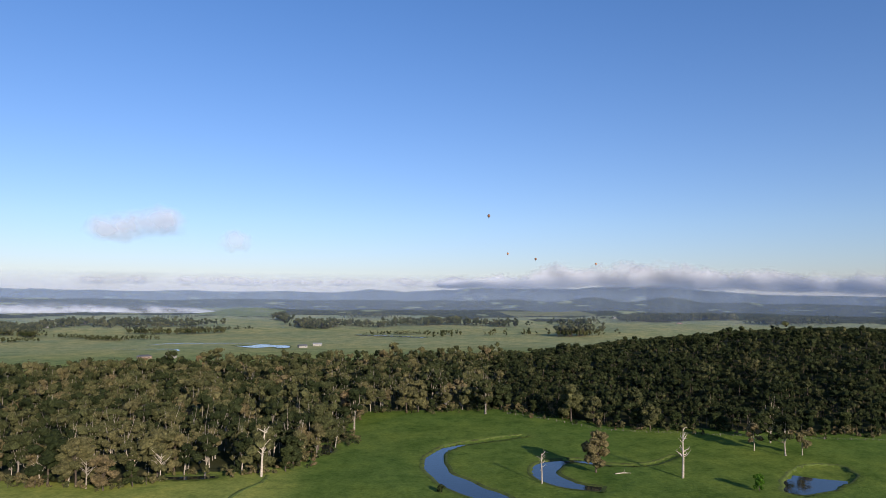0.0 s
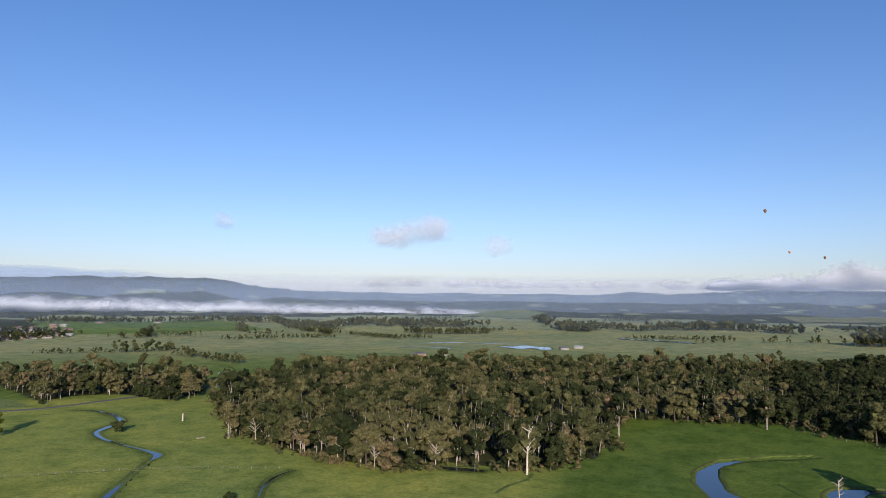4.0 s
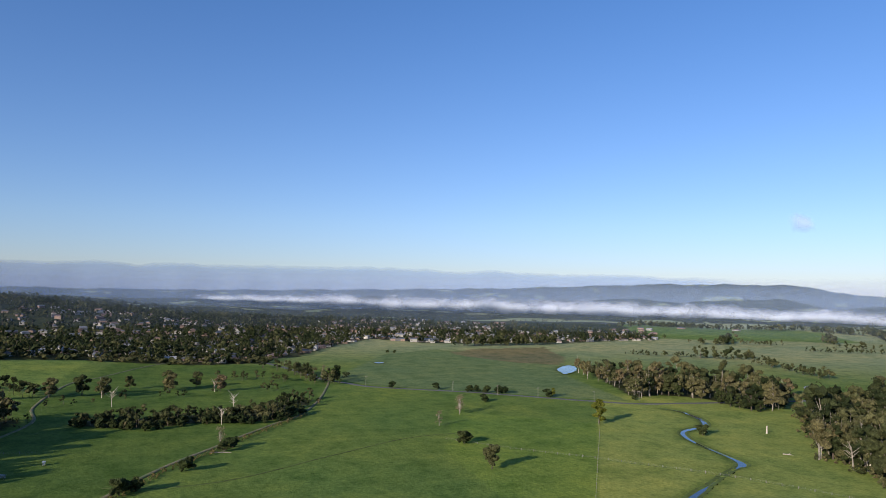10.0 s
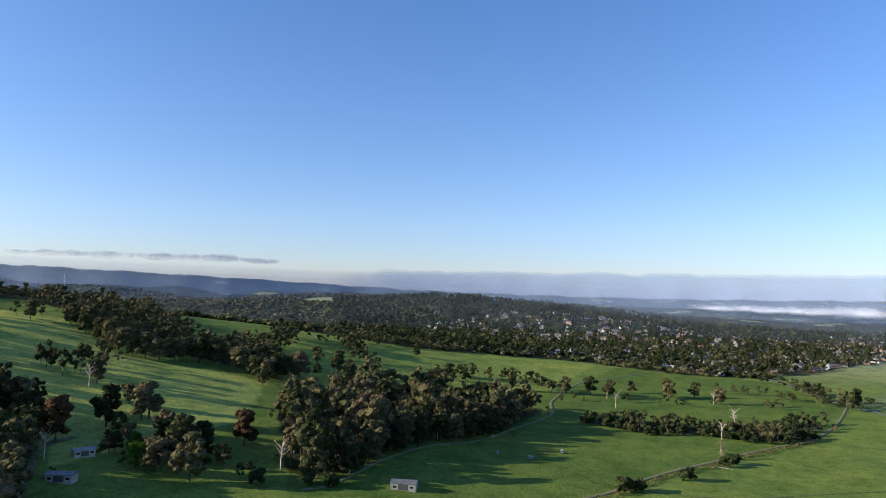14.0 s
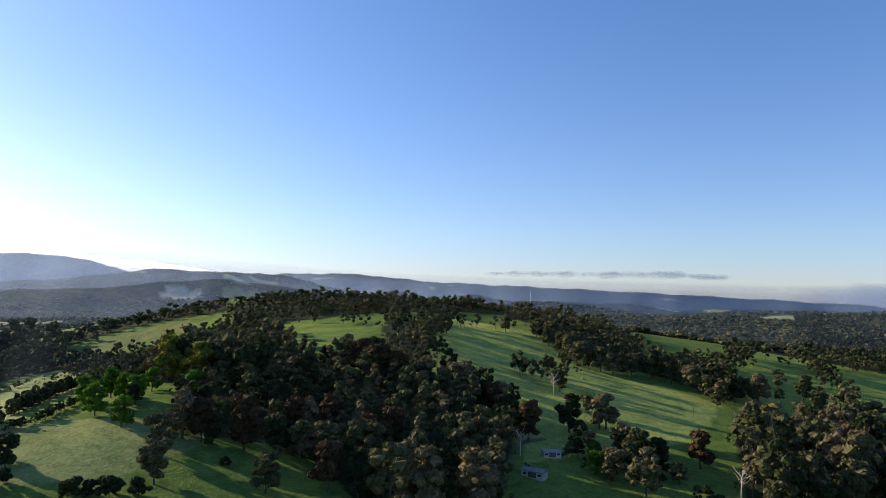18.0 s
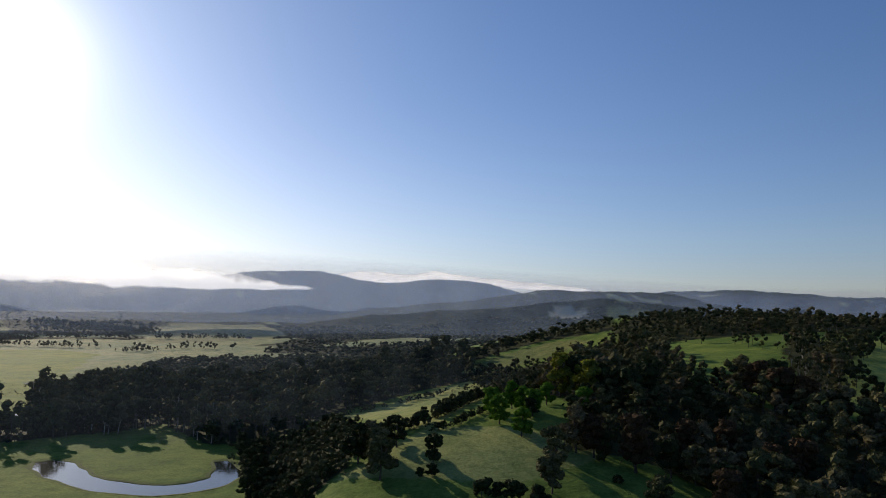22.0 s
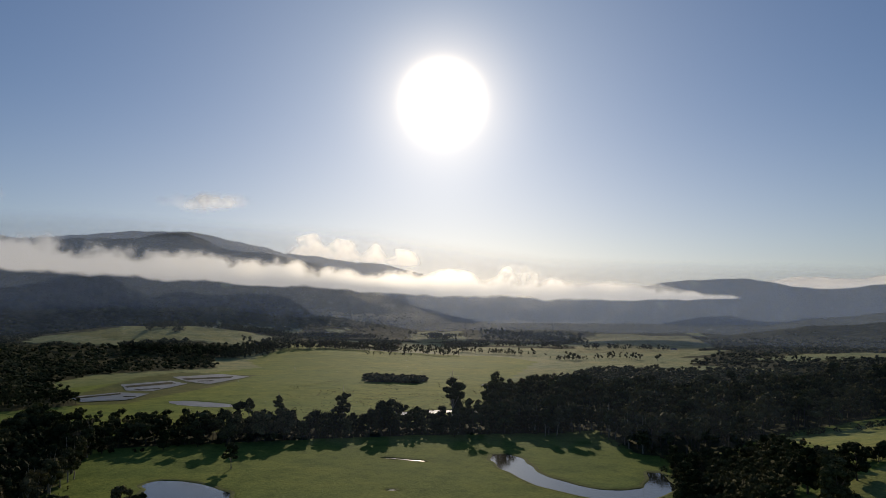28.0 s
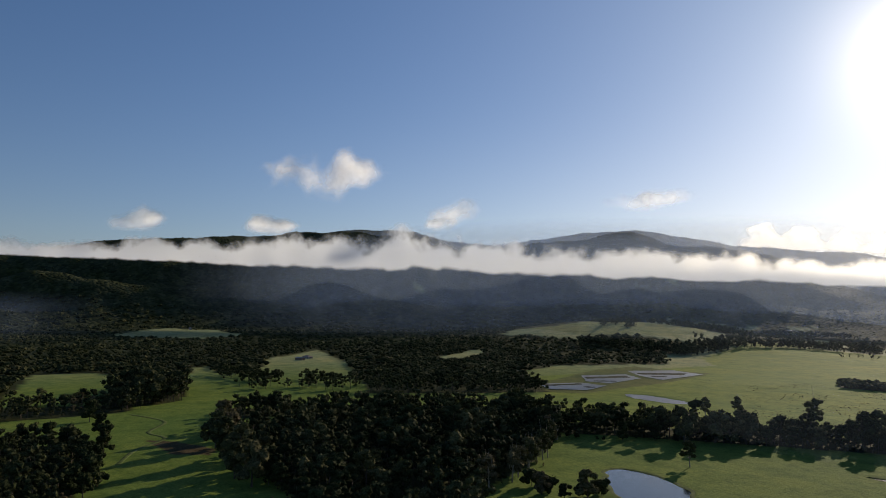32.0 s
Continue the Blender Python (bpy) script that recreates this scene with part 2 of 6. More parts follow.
# far woods: crown by crown
crowns = n.new("ShaderNodeTexVoronoi")
crowns.inputs["Scale"].default_value = 1 / 15.0
l.new(n.new("ShaderNodeTexCoord").outputs["Object"], crowns.inputs["Vector"])
each = n.new("ShaderNodeSeparateColor")
l.new(crowns.outputs["Color"], each.inputs[0])
tree_tone = mix(n, l, "MULTIPLY", 1.0, ramp(n, l, each.outputs[0], (0.0, (0.55, 0.62, 0.55)), (0.6, (1.0, 1.02, 1.0)), (1.0, (1.4, 1.36, 1.3))), ramp(n, l, noise_node(n, l, 90, 4, grain=0.6), (0.35, (0.7, 0.75, 0.75)), (0.65, (1.3, 1.25, 1.2))))
wood_cover = mix(n, l, "MULTIPLY", 1.0, cover.outputs["Color"], tree_tone)
col = mix(n, l, "MIX", cover.outputs["Alpha"], col, wood_cover)
b = n.new("ShaderNodeBsdfPrincipled")
b.inputs["Roughness"].default_value = 0.85
b.inputs["Specular IOR Level"].default_value = 0.02
b.inputs["Specular Tint"].default_value = (0.85, 1.0, 0.45, 1)
l.new(col, b.inputs["Base Color"])
bp = n.new("ShaderNodeBump")
bp.inputs["Strength"].default_value = 0.8
bp.inputs["Distance"].default_value = 0.55
l.new(tuss, bp.inputs["Height"])
dome = n.new("ShaderNodeMath")
dome.operation = "MULTIPLY"
l.new(crowns.outputs["Distance"], dome.inputs[0])
l.new(cover.outputs["Alpha"], dome.inputs[1])
bp2 = n.new("ShaderNodeBump")
bp2.invert = True
bp2.inputs["Strength"].default_value = 1.0
bp2.inputs["Distance"].default_value = 6.0
l.new(dome.outputs[0], bp2.inputs["Height"])
l.new(bp.outputs[0], bp2.inputs["Normal"])
l.new(bp2.outputs[0], b.inputs["Normal"])
l.new(b.outputs[0], out.inputs[0])



def water_surface(name, rough, chop, swell=3.0):
    m, n, l, out = material(name)
    b = n.new("ShaderNodeBsdfPrincipled")
    b.inputs["Base Color"].default_value = (0.018, 0.022, 0.018, 1)
    b.inputs["Roughness"].default_value = rough
    b.inputs["IOR"].default_value = 1.33
    b.inputs["Specular IOR Level"].default_value = 0.8
    bp = n.new("ShaderNodeBump")
    bp.inputs["Strength"].default_value = chop
    bp.inputs["Distance"].default_value = 0.12
    l.new(noise_node(n, l, swell, 3), bp.inputs["Height"])
    l.new(bp.outputs[0], b.inputs["Normal"])
    l.new(b.outputs[0], out.inputs[0])
    return m


water_mat = water_surface("still_brown_water", 0.08, 0.3)
ruffled_mat = water_surface("ruffled_shallow_water", 0.12, 0.25, 2.0)
glossy_mat = water_surface("glossy_flood_water", 0.30, 0.30, 2.0)


def vapour(name, size, dense, colour, rag, through_light=0.5, start=0.18, full=0.85, forward=0.0, grain=0.64):
    """Cloud: thin water mist, ragged by noise, soft where the attribute soft falls off."""
    m, n, l, out = material(name)
    a = n.new("ShaderNodeAttribute")
    a.attribute_name = "soft"
    puff = noise_node(n, l, size, 7, grain=grain)
    lift = n.new("ShaderNodeMath")
    lift.operation = "MULTIPLY_ADD"
    lift.inputs[1].default_value, lift.inputs[2].default_value = rag, -0.5 * rag
    l.new(puff, lift.inputs[0])
    add = n.new("ShaderNodeMath")
    l.new(a.outputs["Fac"], add.inputs[0])
    l.new(lift.outputs[0], add.inputs[1])
    r = n.new("ShaderNodeMapRange")
    r.interpolation_type = "SMOOTHSTEP"
    r.inputs["From Min"].default_value, r.inputs["From Max"].default_value = start, full
    r.inputs["To Max"].default_value = dense
    l.new(add.outputs[0], r.inputs["Value"])
    # nothing where the soft edge has ended
    cut = n.new("ShaderNodeMapRange")
    cut.inputs["From Min"].default_value, cut.inputs["From Max"].default_value = 0.0, 0.12
    l.new(a.outputs["Fac"], cut.inputs["Value"])
    alpha = n.new("ShaderNodeMath")
    alpha.operation = "MULTIPLY"
    l.new(r.outputs[0], alpha.inputs[0])
    l.new(cut.outputs[0], alpha.inputs[1])
    d, t, s = n.new("ShaderNodeBsdfDiffuse"), n.new("ShaderNodeBsdfTranslucent"), n.new("ShaderNodeMixShader")
    d.inputs["Color"].default_value = t.inputs["Color"].default_value = (*colour, 1)
    s.inputs[0].default_value = through_light
    l.new(d.outputs[0], s.inputs[1])
    l.new(t.outputs[0], s.inputs[2])
    if forward:
        # droplets scatter most light onwards
        ahead, s2 = n.new("ShaderNodeBsdfRefraction"), n.new("ShaderNodeMixShader")
        ahead.inputs["Roughness"].default_value, ahead.inputs["IOR"].default_value = 0.8, 1.3
        s2.inputs[0].default_value = forward
        l.new(s.outputs[0], s2.inputs[1])
        l.new(ahead.outputs[0], s2.inputs[2])
        s = s2
    clear, blend = n.new("ShaderNodeBsdfTransparent"), n.new("ShaderNodeMixShader")
    l.new(alpha.outputs[0], blend.inputs[0])
    l.new(clear.outputs[0], blend.inputs[1])
    l.new(s.outputs[0], blend.inputs[2])
    l.new(blend.outputs[0], out.inputs[0])
    return m


cloud_mat = vapour("low_cloud", 260, 0.80, (0.54, 0.57, 0.64), 1.5, 0.35, 0.16, 0.60)
fog_mat = vapour("valley_fog", 110, 0.76, (0.52, 0.57, 0.66), 2.6, 0.3, 0.22, 1.25, 0.0, 0.56)
bright_mat = vapour("sunlit_cloud", 170, 0.98, (0.86, 0.92, 1.0), 1.6, 0.95, 0.14, 0.52, 0.22, 0.56)
rim_mat = vapour("ridge_cloud", 150, 0.92, (0.96, 0.98, 1.0), 2.0, 0.95, 0.14, 0.7, 0.13, 0.54)
wisp_mat = vapour("cloud_wisp", 150, 0.36, (0.66, 0.66, 0.71), 3.0, 0.5, 0.30, 1.3, 0.0, 0.52)
puff_mat = vapour("sunlit_wisp", 210, 0.60, (0.95, 0.97, 1.0), 3.2, 0.95, 0.35, 1.6, 0.0, 0.52)
# distance haze put into tinted see-through sheets, denser ones farther out
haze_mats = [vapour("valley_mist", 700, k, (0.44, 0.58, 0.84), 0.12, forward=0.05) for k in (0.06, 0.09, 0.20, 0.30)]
# faint sheet colour that lifts dark woods like sun glare and haze
near_haze_glare = vapour("near_haze_glare", 500, 0.019, (0.46, 0.60, 0.84), 0.12, forward=0.06)
stratus_mat = vapour("stratus", 420, 0.58, (0.27, 0.42, 0.70), 0.30)


# ---- the shape of the land ----
EYE = 100.0            # height of the camera over the river flats


def at(az, d):
    """A place by its bearing (degrees, counter-clockwise from north) and distance from the middle of the plan."""
    return -d * math.sin(radians(az)), d * math.cos(radians(az))


WAVE = np.random.RandomState(7)
WAVES = [(WAVE.uniform(0, 2 * math.pi, 9), WAVE.uniform(0, 2 * math.pi, 9), WAVE.uniform(0.7, 1.6, 9)) for _ in range(6)]


def ripple(x, y, size, k):
    """Soft uneven relief from -1 to 1, about size metres from swell to swell."""
    turn, phase, stretch = WAVES[k]
    total = 0
    for a, p, s in zip(turn, phase, stretch):
        w = 2 * math.pi * s / size
        total = total + np.sin(w * (x * math.cos(a) + y * math.sin(a)) + p + 0.8 * np.sin(0.37 * w * (y * math.cos(a) - x * math.sin(a)) + 2 * p))
    return total / 4.5


def smooth(lo, hi, v):
    u = np.clip((v - lo) / (hi - lo), 0, 1)
    return u * u * (3 - 2 * u)


# rounded hills: bearing, distance, height, radius across the slope, radius along the bearing
HILLS = [(142, 930, 81, 285, 430), (119, 930, 26, 220, 260), (105, 1050, 16, 260, 220),
         (96, 1900, 40, 420, 420), (168, 1020, 38, 220, 240), (172, 400, 22, 130, 150), (152, 560, 26, 150, 190),
         (-31, 960, 54, 340, 300), (231, 2050, 56, 380, 380), (20, 2300, 10, 300, 260), (52, 1900, 12, 330, 240),
         (128, 2000, 50, 520, 450), (180, 1700, 14, 500, 400), (107, 2200, 54, 320, 360), (116, 2650, 62, 420, 420), (98, 2700, 58, 420, 420), (135, 2900, 64, 420, 420), (156, 960, 30, 150, 200), (163, 1000, 12, 140, 200)]
# far ranges: distance of the crest, depth of the front slope, depth of the back, and (bearing, angle of the crest over the eye)
RANGES = [
    (4650, 1500, 600, [(-60, .2), (-40, -.1), (-33, -.2), (-23, .15), (-17, .8), (-10, .4), (-2, .45), (2, .05), (6, .25), (11, -.2), (20, -.15),
                       (29, .0), (35, .2), (37, .5), (40, 1.05), (50, 1.03), (58, .7), (63, .5), (75, .25), (83, .1), (90, .0), (98, .05), (108, .2),
                       (118, .6), (126, .9), (133, 1.1), (141, 1.3), (145, 1.4), (148, 1.7), (151, 1.85), (156, 1.7), (162, 1.0), (168, .4)]),
    (4720, 1100, 400, [(163, .4), (168, 1.5), (172, 2.45), (176, 2.4), (180, 1.9), (183, 2.75), (186, 2.95), (189, 2.8), (192, 2.45), (196, 1.6), (200, 1.4),
                       (205, 1.6), (209, 2.95), (213, 4.0), (217, 4.3), (222, 4.9), (227, 4.5), (250, 3.0)]),
    (3350, 900, 500, [(145, -1.4), (151, .3), (154, 1.1), (157, 1.65), (162, 1.6), (166, 1.75), (170, 1.0), (173, .6), (177, .25), (182, -.4), (188, -1.4)]),
    (4250, 1720, 800, [(205, -1.2), (211, .6), (217, 3.2), (222, 4.9), (227, 5.85), (229, 6.15), (233, 6.0), (237, 5.5), (240, 5.0), (244, 5.2), (247, 6.15),
                       (252, 6.25), (255, 5.85), (262, 5.4), (270, 4.8), (278, 3.4), (290, 2.6), (300, 1.0)]),
]


def crest(table, az):
    b = np.array([p[0] for p in table], float)
    e = np.array([p[1] for p in table], float)
    lo = np.interp(az - 1.2, b, e) + np.interp(az, b, e) + np.interp(az + 1.2, b, e)
    edge = smooth(b[0] - 14, b[0], az) * (1 - smooth(b[-1], b[-1] + 14, az))
    return (lo / 3 + 0.035 * np.sin(az * 1.3) + 0.022 * np.sin(az * 3.1 + 1) + 0.012 * np.sin(az * 7.7 + 2)) * edge - 1.5 * (1 - edge)


def terrain(x, y):
    """Height of the land over the river flats."""
    x, y = np.asarray(x, float), np.asarray(y, float)
    d = np.hypot(x, y)
    az = (np.degrees(np.arctan2(-x, y)) + 60) % 360 - 60
    z = 97 * np.clip((d - 1500) / 3250, 0, 1.02) ** 1.7 + 0.25 * ripple(x, y, 90, 0)
    rolling = smooth(1100, 2200, d)
    z = z + rolling * (5 * ripple(x, y, 700, 1) + 2 * ripple(x, y, 260, 2))
    for b, r, h, across, along in HILLS:
        t = np.radians(az - b)
        u, v = d * np.sin(t), d * np.cos(t) - r
        swell = h * np.exp(-(u / across) ** 2 - (v / along) ** 2) * (np.cos(t) > 0)
        z = z + (swell * (1 - smooth(182, 189, az)) if 140 < b < 176 else swell)
    upland = smooth(100, 120, az) * (1 - smooth(176, 190, az))
    z = z + upland * smooth(300, 480, d) * (4 + 1.3 * ripple(x, y, 210, 3))
    for far, front, back, table in RANGES:
        up = EYE + far * np.tan(np.radians(crest(table, az)))
        s = np.where(d < far, smooth(far - front, far, d), 1 - 0.6 * smooth(far, far + back, d))
        spur = 1 + 0.30 * ripple(x, y, 620, 4) * (1 - np.abs(2 * s - 1)) + 0.07 * ripple(x, y, 210, 5) * (1 - s)
        z = np.maximum(z, up * s * spur)
    return z


# ---- building helpers ----
def part(name, bm, mat, parent=None, label=""):
    """One mesh object from a bmesh, under a thing or a part."""
    me = bpy.data.meshes.new(name)
    bm.to_mesh(me)
    bm.free()
    me.materials.append(mat)
    ob = new(name, me)
    ob.parent = parent
    return tagged(ob, label)


def quads(name, verts, faces, mats, tint=None, which=None, soft=None, flat=True):
    """A mesh object from arrays of corners and four-sided faces."""
    me = bpy.data.meshes.new(name)
    faces = np.asarray(faces, np.int32)
    me.vertices.add(len(verts))
    me.vertices.foreach_set("co", np.asarray(verts, np.float32).ravel())
    me.loops.add(faces.size)
    me.loops.foreach_set("vertex_index", faces.ravel())
    me.polygons.add(len(faces))
    me.polygons.foreach_set("loop_start", np.arange(0, faces.size, 4, dtype=np.int32))
    if which is not None:
        me.polygons.foreach_set("material_index", np.asarray(which, np.int32))
    me.update(calc_edges=True)
    for m in mats:
        me.materials.append(m)
    for key, values in (("tint", tint), ("soft", soft)):
        if values is not None:
            me.attributes.new(key, "FLOAT", "POINT").data.foreach_set("value", np.asarray(values, np.float32))
    me.polygons.foreach_set("use_smooth", np.full(len(faces), not flat))
    return new(name, me)


def ground_z(x, y):
    return float(terrain(x, y))


def curve_through(points, step, closed=False):
    """A smooth line through a few places, with a corner every step metres."""
    p = [Vector((*q, 0)) if len(q) == 2 else Vector(q) for q in points]
    n = len(p)
    out = []
    for i in range(n if closed else n - 1):
        a, b, c, d = (p[(i + k) % n] if closed else p[min(max(i + k, 0), n - 1)] for k in (-1, 0, 1, 2))
        m = max(2, int((c - b).length / step))
        for j in range(m):
            t = j / m
            q = 0.5 * (2 * b + (c - a) * t + (2 * a - 5 * b + 4 * c - d) * t * t + (3 * b - a - 3 * c + d) * t ** 3)
            out.append((q.x, q.y))
    if not closed:
        out.append((p[-1].x, p[-1].y))
    return np.array(out)


def sideways(line, closed=False):
    if closed:
        t = np.roll(line, -1, 0) - np.roll(line, 1, 0)
    else:
        t = np.gradient(line, axis=0)
    t /= np.maximum(np.linalg.norm(t, axis=1, keepdims=True), 1e-6)
    return np.stack([-t[:, 1], t[:, 0]], 1)


def inside(x, y, poly):
    """Which of the places lie within the outline."""
    hit = np.zeros(np.shape(x), bool)
    j = len(poly) - 1
    for i in range(len(poly)):
        (xi, yi), (xj, yj) = poly[i], poly[j]
        if yi != yj:
            hit ^= ((yi > y) != (yj > y)) & (x < (xj - xi) * (y - yi) / (yj - yi) + xi)
        j = i
    return hit


def places(pairs):
    return [at(a, d) for a, d in pairs]


# ---- the plan: water, woods, fields (bearing, distance) ----
STREAMS = {  # line, width
    "winding_river": ([(-6, 318), (-4.1, 344), (-2.5, 355), (-0.9, 372), (0.3, 391), (0.6, 420), (-0.1, 442), (-1.5, 458), (-3.2, 467), (-5.5, 480), (-6.9, 488)], (17, 17, 16, 15, 12, 11, 9, 7, 7, 8, 5)),
    "oxbow": ([(-12.9, 366), (-10.3, 371), (-8.4, 390), (-9.0, 413), (-11.0, 423), (-13.6, 417), (-16.6, 424), (-18.6, 449)], (9, 12, 14, 12, 9, 4, 3, 2.5)),
    "creek": ([(48.6, 335), (47.9, 360), (47.4, 371), (46.6, 388), (46.2, 397), (45.1, 425), (44.5, 439), (44.0, 450), (43.7, 460), (44.5, 475), (46.3, 501), (47.6, 527), (47.9, 551), (46.8, 573), (46.3, 588), (46.8, 618), (48.1, 646), (49.5, 656)],
              (0.5, 0.6, 3.4, 3.0, 0.4, 0.4, 0.4, 5.0, 4.0, 1.2, 1.8, 3.4, 4.2, 3.4, 3.6, 3.6, 3.0, 1.5)),
    "ditch": ([(36.4, 335), (35.9, 368), (35.0, 388), (33.6, 402)], (0.9, 0.9, 2.2, 0.9)),
    "bend": ([(203.8, 506), (203.2, 490), (202.3, 462), (200.6, 434), (198, 415), (195.6, 407), (192.8, 413), (191.3, 430), (191.3, 452), (191.7, 472)], (11, 24, 22, 18, 19, 21, 19, 17, 12, 8)),
    "river_reach": ([(216, 640), (214, 676), (212.1, 694), (210.7, 704), (209.3, 713), (207.4, 724), (204.5, 715)], (8, 14, 24, 28, 28, 14, 8)),
    "flood_channel": ([(23.3, 1370), (21.6, 1408), (19.4, 1397), (17.2, 1385), (15.0, 1378)], (5, 9, 7, 10, 6)),
    "flood_trickle": ([(25.7, 1301), (23.5, 1285), (21.3, 1268), (21.0, 1229)], (3, 5, 6, 4)),
    "forest_pool": ([(22, 404), (20.2, 399), (18, 396.5)], (4, 8, 5)),
    "forest_pool_2": ([(9.6, 436), (9.3, 448), (9.6, 462)], (6, 9, 6)),
}
PONDS = {
    "paddock_pond": [(-26.1, 398), (-26.6, 430), (-28.1, 455), (-29.9, 456), (-30.7, 437), (-29.1, 408), (-27.5, 390)],
    "lower_pond": [(231.5, 440), (229.7, 448), (226.8, 428), (225.2, 402), (226, 372), (230.4, 385)],
    "creek_pond": [(57.7, 955), (56.9, 1010), (56.1, 990), (56.2, 935), (57.0, 896), (57.4, 915)],
    "flood_water": [(17.0, 1322), (15.8, 1318), (14.7, 1352), (13.6, 1326), (12.7, 1312), (12.5, 1262), (13.4, 1250), (13.9, 1281), (15.2, 1262), (16.2, 1290)],
    "long_flood_water": [(7, 1630), (4, 1590), (1.6, 1545), (1.6, 1520), (4, 1560), (6.8, 1605)],
    "dam": [(236.8, 907), (233.5, 937), (231.4, 910), (232.9, 854), (236.0, 855)],
    "middle_dam": [(233.4, 1035), (229.9, 1073), (228.7, 1021), (231.1, 941), (233.0, 956)],
    "upper_dam": [(229.8, 1131), (226.2, 1167), (224.1, 1113), (227.1, 1008), (228.8, 1056)],
    "seep": [(230.0, 831), (228.1, 829), (225.0, 784), (226.2, 770), (229.0, 797)],
    "puddle": [(213.4, 491), (211.6, 486), (209.8, 478.5), (211.2, 481), (213, 488)],
    "small_puddle": [(213.2, 402), (212.6, 403.5), (212.2, 402), (212.7, 400.5)],
    "field_pool": [(72.9, 998), (72.2, 1003), (71.8, 992), (72.5, 985)],
    "valley_pool": [(205.3, 976), (204.9, 1000), (204.4, 985), (204.8, 960)],
}
